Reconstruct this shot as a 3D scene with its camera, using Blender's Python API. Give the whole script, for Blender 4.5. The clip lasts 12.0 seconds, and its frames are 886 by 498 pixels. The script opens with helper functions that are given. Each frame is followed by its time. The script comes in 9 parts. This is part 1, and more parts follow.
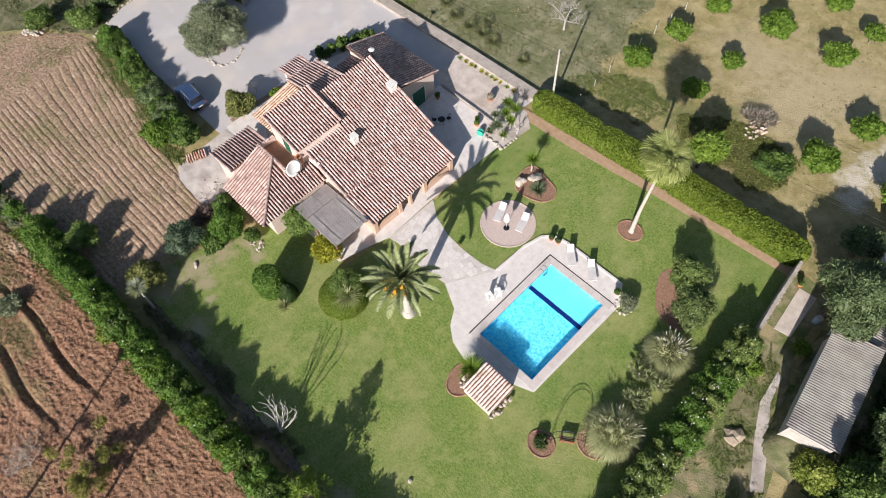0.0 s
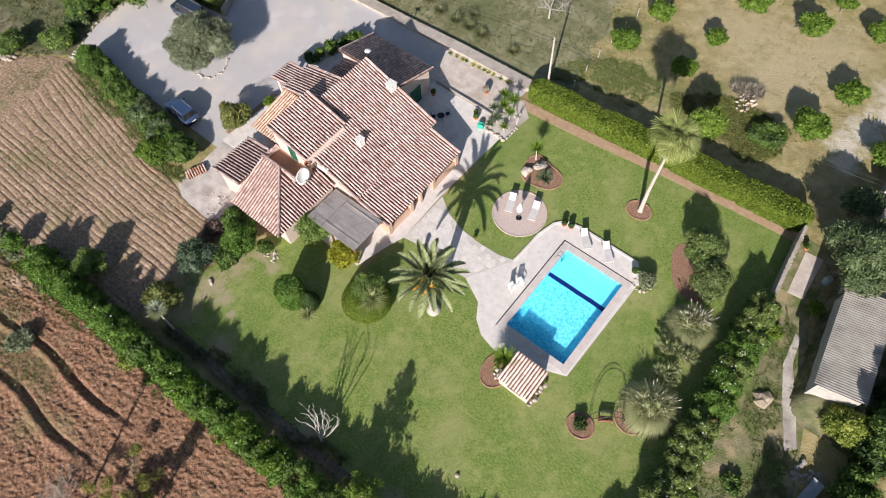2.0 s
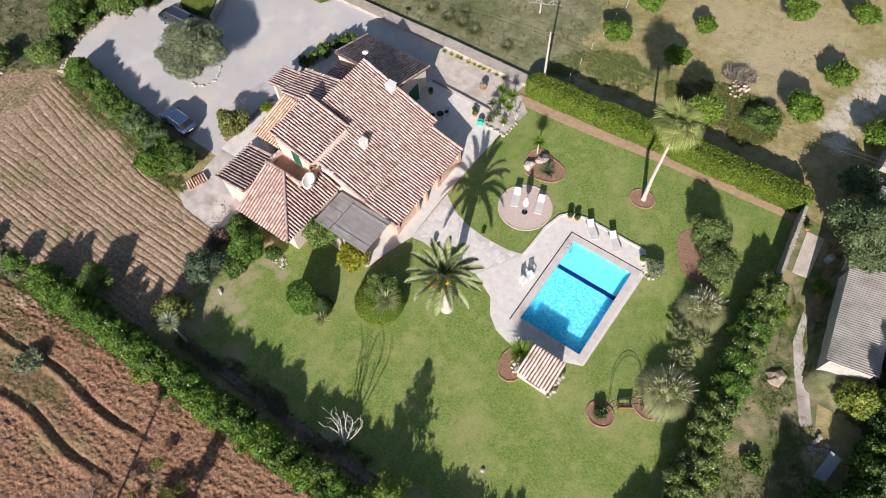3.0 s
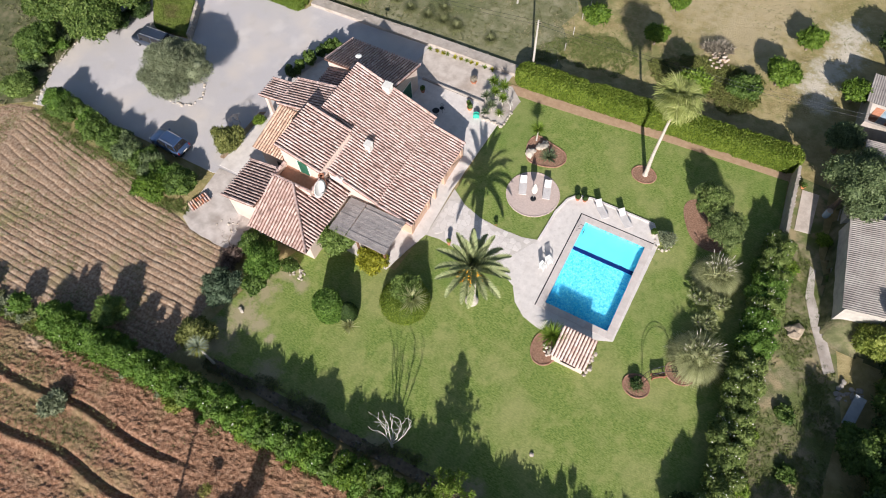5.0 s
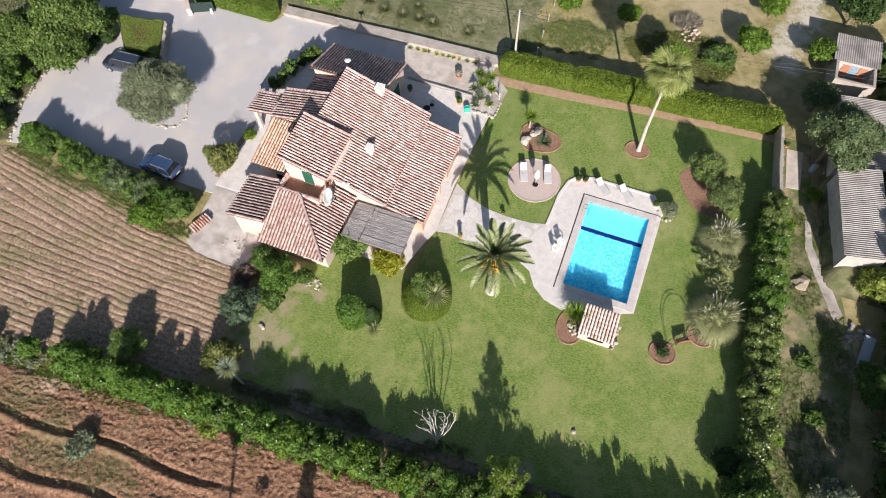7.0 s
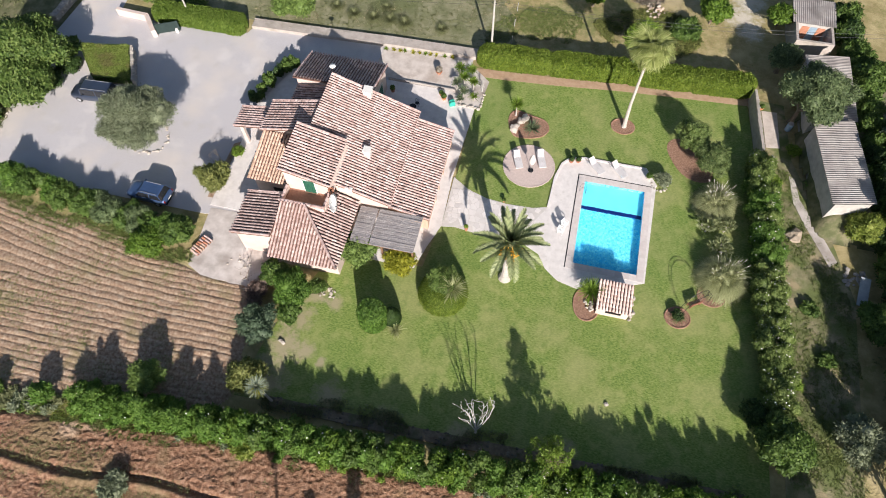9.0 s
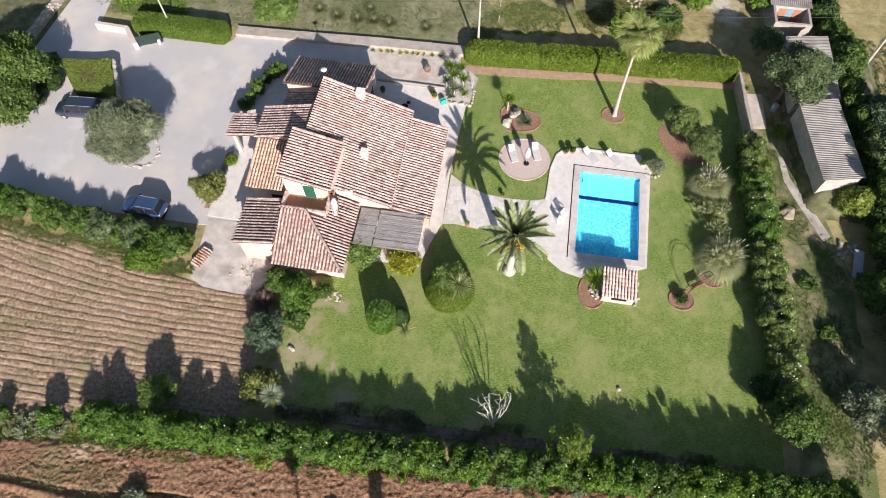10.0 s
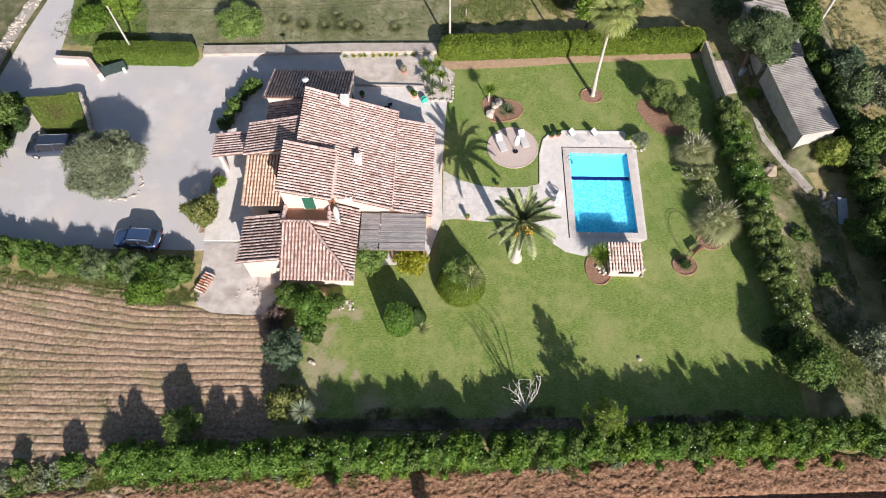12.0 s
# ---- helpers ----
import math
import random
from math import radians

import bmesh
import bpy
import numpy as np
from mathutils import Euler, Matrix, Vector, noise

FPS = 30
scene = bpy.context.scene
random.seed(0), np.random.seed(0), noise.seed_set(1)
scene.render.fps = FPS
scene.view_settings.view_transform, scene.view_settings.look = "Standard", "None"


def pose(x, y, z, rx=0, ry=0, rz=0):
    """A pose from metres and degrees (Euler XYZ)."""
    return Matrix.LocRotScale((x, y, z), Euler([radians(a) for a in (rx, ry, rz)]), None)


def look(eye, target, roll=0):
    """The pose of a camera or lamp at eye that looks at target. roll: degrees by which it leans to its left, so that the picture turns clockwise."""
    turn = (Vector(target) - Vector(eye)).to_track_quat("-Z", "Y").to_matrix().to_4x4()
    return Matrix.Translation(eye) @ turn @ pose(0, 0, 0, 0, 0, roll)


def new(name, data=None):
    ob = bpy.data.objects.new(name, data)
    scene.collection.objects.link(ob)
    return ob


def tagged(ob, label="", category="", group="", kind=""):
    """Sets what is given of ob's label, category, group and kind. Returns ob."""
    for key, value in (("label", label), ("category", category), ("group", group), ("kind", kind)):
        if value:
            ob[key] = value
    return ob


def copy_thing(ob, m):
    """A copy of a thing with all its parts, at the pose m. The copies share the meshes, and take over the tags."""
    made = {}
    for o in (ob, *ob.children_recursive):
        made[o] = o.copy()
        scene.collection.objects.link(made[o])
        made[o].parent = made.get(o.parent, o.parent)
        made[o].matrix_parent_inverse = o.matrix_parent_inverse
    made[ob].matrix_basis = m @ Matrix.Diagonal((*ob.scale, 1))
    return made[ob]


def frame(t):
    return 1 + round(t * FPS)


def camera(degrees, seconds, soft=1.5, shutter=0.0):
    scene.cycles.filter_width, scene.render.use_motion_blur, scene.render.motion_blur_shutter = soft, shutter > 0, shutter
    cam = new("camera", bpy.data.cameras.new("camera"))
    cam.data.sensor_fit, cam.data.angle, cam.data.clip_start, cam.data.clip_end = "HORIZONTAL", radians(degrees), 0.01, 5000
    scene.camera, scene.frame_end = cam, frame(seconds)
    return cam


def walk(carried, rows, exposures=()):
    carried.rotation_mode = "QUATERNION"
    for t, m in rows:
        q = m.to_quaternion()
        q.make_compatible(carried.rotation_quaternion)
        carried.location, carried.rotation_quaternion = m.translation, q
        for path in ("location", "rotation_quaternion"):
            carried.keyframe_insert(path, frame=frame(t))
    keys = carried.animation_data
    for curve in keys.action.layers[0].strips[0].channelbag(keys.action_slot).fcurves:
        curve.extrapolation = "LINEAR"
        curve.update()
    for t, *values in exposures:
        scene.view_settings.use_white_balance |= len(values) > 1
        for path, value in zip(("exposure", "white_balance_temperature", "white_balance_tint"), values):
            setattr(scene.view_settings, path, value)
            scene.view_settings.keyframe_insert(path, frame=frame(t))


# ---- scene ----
cam = camera(70.04, 12.0, soft=1.0)
PATH = [
    (0.0, 13.786, -24.058, 48.542, 29.726, 2.572, 44.980),
    (0.5, 12.999, -24.828, 48.675, 29.525, 2.447, 43.591),
    (1.0, 12.174, -25.619, 48.805, 29.341, 2.341, 42.130),
    (1.5, 11.313, -26.424, 48.931, 29.174, 2.249, 40.602),
    (2.0, 10.417, -27.239, 49.053, 29.024, 2.165, 39.015),
    (2.5, 9.489, -28.056, 49.171, 28.889, 2.085, 37.373),
    (3.0, 8.530, -28.872, 49.282, 28.770, 2.005, 35.682),
    (3.5, 7.543, -29.679, 49.387, 28.666, 1.921, 33.947),
    (4.0, 6.530, -30.475, 49.485, 28.576, 1.833, 32.173),
    (4.5, 5.494, -31.254, 49.576, 28.500, 1.737, 30.364),
    (5.0, 4.438, -32.011, 49.659, 28.436, 1.633, 28.526),
    (5.5, 3.365, -32.742, 49.735, 28.384, 1.520, 26.661),
    (6.0, 2.277, -33.444, 49.802, 28.344, 1.400, 24.773),
    (6.5, 1.178, -34.113, 49.861, 28.313, 1.272, 22.866),
    (7.0, 0.070, -34.746, 49.913, 28.292, 1.139, 20.942),
    (7.5, -1.042, -35.338, 49.956, 28.278, 1.004, 19.004),
    (8.0, -2.156, -35.888, 49.992, 28.272, 0.869, 17.056),
    (8.5, -3.267, -36.392, 50.020, 28.272, 0.739, 15.098),
    (9.0, -4.372, -36.849, 50.042, 28.277, 0.617, 13.133),
    (9.5, -5.466, -37.256, 50.057, 28.285, 0.510, 11.162),
    (10.0, -6.546, -37.611, 50.066, 28.295, 0.424, 9.187),
    (10.5, -7.608, -37.912, 50.071, 28.306, 0.364, 7.207),
    (11.0, -8.647, -38.159, 50.070, 28.317, 0.339, 5.225),
    (11.5, -9.658, -38.349, 50.067, 28.326, 0.357, 3.240),
    (12.0, -10.637, -38.482, 50.061, 28.332, 0.425, 1.252),
]
walk(cam, [(t, pose(x, y, z, rx, ry, rz)) for t, x, y, z, rx, ry, rz in PATH],
     exposures=[(0.0, 0.56), (5.0, 0.56), (9.0, 0.64), (12.0, 0.64)])

# ---- light ----
SUN_DIR = Vector((-0.351, 0.827, -0.438)).normalized()   # the way the light travels
world = bpy.data.worlds.new("sky")
scene.world = world
world.use_nodes = True
wn = world.node_tree.nodes
sky = wn.new("ShaderNodeTexSky")
sky.sky_type = "NISHITA"
sky.sun_disc = False
sky.sun_elevation = radians(26.0)
sky.sun_rotation = math.atan2(-SUN_DIR.x, -SUN_DIR.y)
wn["Background"].inputs[1].default_value = 0.064
world.node_tree.links.new(sky.outputs[0], wn["Background"].inputs[0])
sun_data = bpy.data.lights.new("sun", "SUN")
sun_data.energy, sun_data.angle, sun_data.color = 5.0, radians(0.53), (1.0, 0.935, 0.875)
sun = new("sun", sun_data)
sun.matrix_world = look((0, 0, 60), Vector((0, 0, 60)) + SUN_DIR)


# ---- materials ----
def material(name, stops, scale=1.0, rough=0.9, bump=0.0, bump_scale=8.0, detail=6.0, island=0.0, second=None, metal=0.0,
             spec=0.3, translucent=0.0, stretch=None, rand_obj=0.0):
    """A node material: a ramp of base colours over noise at two scales, with optional variation from piece to piece."""
    m = bpy.data.materials.new(name)
    m.use_nodes = True
    nt = m.node_tree
    N, L = nt.nodes, nt.links
    bsdf = N["Principled BSDF"]
    bsdf.inputs["Roughness"].default_value = rough
    bsdf.inputs["Metallic"].default_value = metal
    bsdf.inputs["Specular IOR Level"].default_value = spec
    co = N.new("ShaderNodeNewGeometry")
    vec = co.outputs["Position"]
    if stretch:
        mp = N.new("ShaderNodeMapping")
        mp.inputs["Scale"].default_value = stretch
        L.new(vec, mp.inputs["Vector"])
        vec = mp.outputs[0]
    n1 = N.new("ShaderNodeTexNoise")
    n1.inputs["Scale"].default_value, n1.inputs["Detail"].default_value, n1.inputs["Roughness"].default_value = scale, detail, 0.6
    L.new(vec, n1.inputs["Vector"])
    value = n1.outputs["Fac"]
    if island or rand_obj:
        src = co.outputs["Random Per Island"]
        if rand_obj:
            src = N.new("ShaderNodeObjectInfo").outputs["Random"]
        mix = N.new("ShaderNodeMix")
        mix.inputs[0].default_value = island or rand_obj
        L.new(value, mix.inputs[2])
        L.new(src, mix.inputs[3])
        value = mix.outputs[0]
    ramp = N.new("ShaderNodeValToRGB")
    el = ramp.color_ramp.elements
    while len(el) < len(stops):
        el.new(0.5)
    for e, (p, c) in zip(el, stops):
        e.position, e.color = p, (*c, 1)
    L.new(value, ramp.inputs[0])
    colour = ramp.outputs[0]
    for second in ([second] if isinstance(second, tuple) else second or []):
        # (scale, colour, low, high, strength): broad stains of another colour
        n2 = N.new("ShaderNodeTexNoise")
        n2.inputs["Scale"].default_value, n2.inputs["Detail"].default_value = second[0], 7.0
        L.new(co.outputs["Position"], n2.inputs["Vector"])
        mr = N.new("ShaderNodeMapRange")
        mr.inputs[1].default_value, mr.inputs[2].default_value, mr.inputs[4].default_value = second[2], second[3], second[4]
        L.new(n2.outputs["Fac"], mr.inputs[0])
        mx = N.new("ShaderNodeMix")
        mx.data_type = "RGBA"
        mx.inputs[7].default_value = (*second[1], 1)
        L.new(mr.outputs[0], mx.inputs[0])
        L.new(colour, mx.inputs[6])
        colour = mx.outputs[2]
    L.new(colour, bsdf.inputs["Base Color"])
    if bump:
        n3 = N.new("ShaderNodeTexNoise")
        n3.inputs["Scale"].default_value, n3.inputs["Detail"].default_value = bump_scale, 5.0
        L.new(vec, n3.inputs["Vector"])
        b = N.new("ShaderNodeBump")
        b.inputs["Strength"].default_value, b.inputs["Distance"].default_value = min(1.0, bump), 0.06 * max(1.0, bump)
        L.new(n3.outputs["Fac"], b.inputs["Height"])
        L.new(b.outputs[0], bsdf.inputs["Normal"])
    if translucent:
        tr = N.new("ShaderNodeBsdfTranslucent")
        L.new(colour, tr.inputs["Color"])
        ms = N.new("ShaderNodeMixShader")
        ms.inputs[0].default_value = translucent
        L.new(bsdf.outputs[0], ms.inputs[1])
        L.new(tr.outputs[0], ms.inputs[2])
        L.new(ms.outputs[0], N["Material Output"].inputs[0])
    return m


def leafy(name, dark, mid, light, tr=0.25, rough=0.55):
    return material(name, [(0.2, dark), (0.5, mid), (0.85, light)], 1.1, rough, island=0.5, translucent=tr, spec=0.3)


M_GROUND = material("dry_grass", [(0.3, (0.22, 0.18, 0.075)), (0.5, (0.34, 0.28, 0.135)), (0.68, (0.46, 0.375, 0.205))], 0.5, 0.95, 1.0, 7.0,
                    second=[(0.09, (0.23, 0.215, 0.08), 0.52, 0.66, 0.7), (0.7, (0.21, 0.205, 0.075), 0.52, 0.64, 0.6), (2.2, (0.46, 0.365, 0.205), 0.52, 0.66, 0.45)], detail=10)
def add_patches(m, spots, colour, most=0.85):
    """Bare patches with ragged edges in a ground material: (x, y, radius)."""
    nt = m.node_tree
    N, L = nt.nodes, nt.links
    bsdf = N["Principled BSDF"]
    geo = N.new("ShaderNodeNewGeometry")
    no = N.new("ShaderNodeTexNoise")
    no.inputs["Scale"].default_value, no.inputs["Detail"].default_value = 1.1, 10.0
    no.inputs["Roughness"].default_value = 0.7
    L.new(geo.outputs["Position"], no.inputs["Vector"])
    for x, y, r in spots:
        d = N.new("ShaderNodeVectorMath")
        d.operation = "DISTANCE"
        d.inputs[1].default_value = (x, y, 0)
        L.new(geo.outputs["Position"], d.inputs[0])
        a = N.new("ShaderNodeMath")
        a.operation = "MULTIPLY_ADD"
        a.inputs[1].default_value, a.inputs[2].default_value = 3.4 * r, -1.7 * r
        L.new(no.outputs["Fac"], a.inputs[0])
        s = N.new("ShaderNodeMath")
        L.new(d.outputs["Value"], s.inputs[0])
        L.new(a.outputs[0], s.inputs[1])
        mr = N.new("ShaderNodeMapRange")
        mr.inputs[1].default_value, mr.inputs[2].default_value, mr.inputs[3].default_value, mr.inputs[4].default_value = r * 0.35, r * 1.25, most, 0.0
        L.new(s.outputs[0], mr.inputs[0])
        mx = N.new("ShaderNodeMix")
        mx.data_type = "RGBA"
        mx.inputs[7].default_value = (*colour, 1)
        L.new(mr.outputs[0], mx.inputs[0])
        L.new(bsdf.inputs["Base Color"].links[0].from_socket, mx.inputs[6])
        L.new(mx.outputs[2], bsdf.inputs["Base Color"])


add_patches(M_GROUND, [(14.9, 25.0, 1.8), (15.6, 27.8, 1.9), (16.8, 30.8, 2.0), (16.4, 34.0, 2.0), (15.8, 23.0, 1.3)], (0.62, 0.56, 0.48))
add_patches(M_GROUND, [(6.5, 29.0, 5.0), (8.0, 35.0, 6.0), (0.0, 33.0, 5.0)], (0.45, 0.37, 0.235), 0.7)
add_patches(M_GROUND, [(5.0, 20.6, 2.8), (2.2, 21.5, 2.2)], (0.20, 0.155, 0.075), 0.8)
add_patches(M_GROUND, [(-8.0, 19.5, 2.8), (-4.5, 21.0, 2.6), (-1.0, 21.0, 2.2), (-9.5, 26.0, 3.0), (1.9, 24.2, 1.4), (9.0, 20.8, 1.8)], (0.165, 0.185, 0.065), 0.7)
M_MEADOW = material("rough_meadow_grass", [(0.3, (0.12, 0.13, 0.062)), (0.5, (0.21, 0.205, 0.115)), (0.72, (0.33, 0.305, 0.20))], 0.5, 0.95, 1.0, 7.0,
                    second=[(0.18, (0.12, 0.14, 0.055), 0.48, 0.62, 0.8), (1.3, (0.30, 0.285, 0.19), 0.52, 0.66, 0.5), (2.6, (0.105, 0.13, 0.045), 0.53, 0.66, 0.5)], detail=10)
M_VERGE = material("overgrown_verge", [(0.3, (0.06, 0.075, 0.03)), (0.5, (0.12, 0.125, 0.06)), (0.7, (0.24, 0.205, 0.13))], 0.8, 0.95, 1.0, 7.0, second=(0.3, (0.30, 0.25, 0.19), 0.56, 0.7, 0.6), detail=9)
M_LAWN = material("lawn_grass", [(0.36, (0.105, 0.165, 0.03)), (0.5, (0.18, 0.245, 0.056)), (0.64, (0.27, 0.325, 0.10))], 6.0, 0.9, 0.7, 16.0, stretch=(0.7, 1.5, 1.0),
                  second=[(0.2, (0.36, 0.345, 0.15), 0.46, 0.74, 0.75), (0.9, (0.34, 0.345, 0.13), 0.50, 0.66, 0.45), (1.5, (0.105, 0.185, 0.036), 0.55, 0.70, 0.5), (0.07, (0.13, 0.21, 0.045), 0.5, 0.62, 0.35)], detail=9)
M_GRAVEL = material("gravel", [(0.3, (0.44, 0.416, 0.428)), (0.55, (0.505, 0.48, 0.492)), (0.8, (0.57, 0.54, 0.55))], 9.0, 0.95, 0.15, 40.0,
                    second=[(0.12, (0.63, 0.56, 0.50), 0.5, 0.66, 0.75), (0.6, (0.46, 0.425, 0.40), 0.56, 0.72, 0.5), (0.35, (0.66, 0.62, 0.60), 0.55, 0.7, 0.5)], detail=9)
M_PATIO = material("patio_concrete", [(0.3, (0.61, 0.565, 0.545)), (0.7, (0.75, 0.70, 0.675))], 1.6, 0.85, 0.1, 30.0,
                   second=[(0.45, (0.46, 0.405, 0.37), 0.54, 0.76, 0.45), (2.4, (0.50, 0.45, 0.41), 0.56, 0.7, 0.35)], detail=9)
M_STAINED = material("stained_concrete", [(0.3, (0.42, 0.365, 0.335)), (0.55, (0.58, 0.52, 0.485)), (0.75, (0.68, 0.625, 0.59))], 0.9, 0.9, 0.3, 20.0,
                     second=(0.4, (0.24, 0.20, 0.17), 0.5, 0.7, 0.7), detail=9)
M_YARD = material("beige_yard_earth", [(0.3, (0.44, 0.375, 0.33)), (0.55, (0.58, 0.51, 0.46)), (0.75, (0.66, 0.60, 0.55))], 1.1, 0.95, 0.4, 20.0, second=(0.5, (0.36, 0.29, 0.24), 0.55, 0.72, 0.6), detail=9)
M_FLAG = material("flagstone", [(0.2, (0.60, 0.55, 0.525)), (0.5, (0.69, 0.64, 0.615)), (0.85, (0.77, 0.72, 0.69))], 2.0, 0.85, 0.5, 9.0, rand_obj=0.45)
M_JOINT = material("joint_mortar", [(0.3, (0.53, 0.485, 0.455)), (0.7, (0.63, 0.585, 0.55))], 3.0, 0.95)
M_COPING = material("coping_stone", [(0.3, (0.55, 0.485, 0.46)), (0.7, (0.66, 0.60, 0.575))], 3.0, 0.8, 0.2, 25.0, rand_obj=0.25)
M_PINK = material("pink_paving", [(0.3, (0.50, 0.395, 0.36)), (0.7, (0.60, 0.49, 0.45))], 5.0, 0.9, 0.3, 25.0)
M_FURROW = material("tilled_soil", [(0.34, (0.205, 0.128, 0.082)), (0.5, (0.335, 0.226, 0.155)), (0.66, (0.47, 0.36, 0.265))], 4.0, 0.97, 1.0, 12.0,
                    second=[(0.35, (0.21, 0.20, 0.085), 0.53, 0.68, 0.55), (1.6, (0.48, 0.39, 0.30), 0.54, 0.68, 0.4), (6.0, (0.60, 0.52, 0.43), 0.66, 0.72, 0.7)], detail=9)
M_REDSOIL = material("red_ploughed_soil", [(0.34, (0.13, 0.063, 0.036)), (0.5, (0.245, 0.131, 0.08)), (0.66, (0.38, 0.235, 0.158))], 4.0, 0.97, 1.6, 9.0,
                     second=[(0.3, (0.22, 0.18, 0.09), 0.56, 0.70, 0.6), (1.2, (0.34, 0.205, 0.14), 0.54, 0.68, 0.5)], detail=9)
add_patches(M_REDSOIL, [(-33.0, -36.9, 2.6), (-27.5, -36.6, 2.2), (-37.5, -34.0, 2.4), (-24.0, -39.5, 1.6)], (0.19, 0.165, 0.08), 0.5)
add_patches(M_REDSOIL, [(-36.0, -32.6, 0.9), (-33.8, -31.9, 0.8), (-21.8, -31.2, 0.7)], (0.50, 0.36, 0.26), 0.8)
M_SAND = material("sandy_path", [(0.3, (0.37, 0.235, 0.15)), (0.7, (0.49, 0.345, 0.24))], 2.0, 0.95, 0.6, 18.0)
M_HEAP = material("sandy_earth", [(0.3, (0.32, 0.255, 0.19)), (0.7, (0.43, 0.355, 0.275))], 4.0, 0.95, 0.8, 12.0)
M_RUBBLE = material("pinkish_rubble", [(0.3, (0.44, 0.33, 0.26)), (0.7, (0.60, 0.48, 0.40))], 4.0, 0.95, 0.6, 12.0)
M_MULCH = material("bark_mulch", [(0.3, (0.22, 0.12, 0.08)), (0.6, (0.36, 0.215, 0.15)), (0.8, (0.48, 0.325, 0.24))], 7.0, 0.97, 1.0, 22.0)
M_BRICK = material("brick_edging", [(0.3, (0.30, 0.16, 0.11)), (0.7, (0.42, 0.25, 0.18))], 5.0, 0.9, 0.3, 30.0, rand_obj=0.4)
M_STONE = material("field_stone", [(0.3, (0.25, 0.225, 0.21)), (0.6, (0.38, 0.345, 0.32)), (0.8, (0.52, 0.48, 0.45))], 3.0, 0.95, 0.8, 12.0, island=0.5)
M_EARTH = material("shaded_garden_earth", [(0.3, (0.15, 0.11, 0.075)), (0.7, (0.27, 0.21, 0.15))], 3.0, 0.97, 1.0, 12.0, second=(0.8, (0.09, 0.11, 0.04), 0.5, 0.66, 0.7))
# darker copy of field_stone, with the hedge's shade put into its colour
M_DARKSTONE = material("shaded_field_stone", [(0.3, (0.10, 0.085, 0.068)), (0.6, (0.17, 0.145, 0.12)), (0.8, (0.28, 0.245, 0.21))], 3.0, 0.95, 0.8, 12.0, island=0.5)
M_REDWOOD = material("red_brown_wood", [(0.3, (0.26, 0.10, 0.065)), (0.7, (0.38, 0.165, 0.11))], 3.0, 0.75, 0.3, 20.0, stretch=(1, 8, 1))
M_WHITESTONE = material("pale_rock", [(0.3, (0.36, 0.31, 0.265)), (0.7, (0.56, 0.50, 0.44))], 4.0, 0.9, 0.6, 12.0, island=0.3)
M_WALL = material("cream_render", [(0.3, (0.55, 0.435, 0.385)), (0.7, (0.65, 0.535, 0.48))], 0.8, 0.9, 0.15, 30.0, second=[(0.5, (0.55, 0.43, 0.36), 0.56, 0.75, 0.5), (2.2, (0.50, 0.42, 0.37), 0.60, 0.72, 0.35)])
M_WALLPEACH = material("peach_render", [(0.3, (0.52, 0.34, 0.25)), (0.7, (0.61, 0.42, 0.325))], 0.8, 0.9, 0.15, 30.0)
M_WHITE = material("white_paint", [(0.3, (0.72, 0.70, 0.66)), (0.7, (0.82, 0.80, 0.77))], 2.0, 0.6, 0.05, 30.0)
M_LOUNGE = material("aged_white_plastic", [(0.3, (0.56, 0.53, 0.53)), (0.7, (0.66, 0.63, 0.63))], 2.0, 0.5)
M_PLASTIC = material("white_plastic", [(0.3, (0.74, 0.74, 0.73)), (0.7, (0.82, 0.82, 0.81))], 2.0, 0.4)
M_TILE = material("clay_roof_tile", [(0.14, (0.28, 0.18, 0.16)), (0.36, (0.46, 0.32, 0.295)), (0.6, (0.58, 0.435, 0.41)), (0.88, (0.69, 0.575, 0.55))], 2.2, 0.92, 0.4, 25.0,
                  island=0.42, second=[(1.7, (0.16, 0.115, 0.10), 0.52, 0.66, 0.58), (5.0, (0.20, 0.145, 0.13), 0.56, 0.68, 0.36), (0.5, (0.44, 0.31, 0.28), 0.5, 0.66, 0.45)])
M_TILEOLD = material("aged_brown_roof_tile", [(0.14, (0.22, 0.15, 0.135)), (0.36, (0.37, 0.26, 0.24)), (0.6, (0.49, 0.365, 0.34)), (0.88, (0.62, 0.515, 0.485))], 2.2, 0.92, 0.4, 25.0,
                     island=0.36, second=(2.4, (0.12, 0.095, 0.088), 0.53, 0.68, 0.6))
M_TILENEW = material("newer_orange_roof_tile", [(0.14, (0.32, 0.20, 0.14)), (0.36, (0.46, 0.31, 0.235)), (0.6, (0.56, 0.41, 0.325)), (0.88, (0.66, 0.53, 0.445))], 2.2, 0.92, 0.4, 25.0,
                     island=0.34, second=(0.9, (0.22, 0.15, 0.11), 0.55, 0.72, 0.6))
M_TILEPALE = material("pale_clay_tile", [(0.14, (0.40, 0.28, 0.24)), (0.4, (0.55, 0.415, 0.37)), (0.7, (0.66, 0.53, 0.485)), (0.9, (0.75, 0.65, 0.61))], 2.2, 0.92, 0.4, 25.0, island=0.4)
# brown-red clay, darkened to carry the shade between the cover tiles
M_TILEBED = material("shaded_tile_bed", [(0.3, (0.13, 0.07, 0.056)), (0.7, (0.23, 0.135, 0.108))], 2.0, 0.95, 0.3, 20.0)
M_TERRACOTTA = material("terracotta", [(0.3, (0.36, 0.15, 0.09)), (0.7, (0.46, 0.22, 0.14))], 3.0, 0.85, 0.2, 20.0)
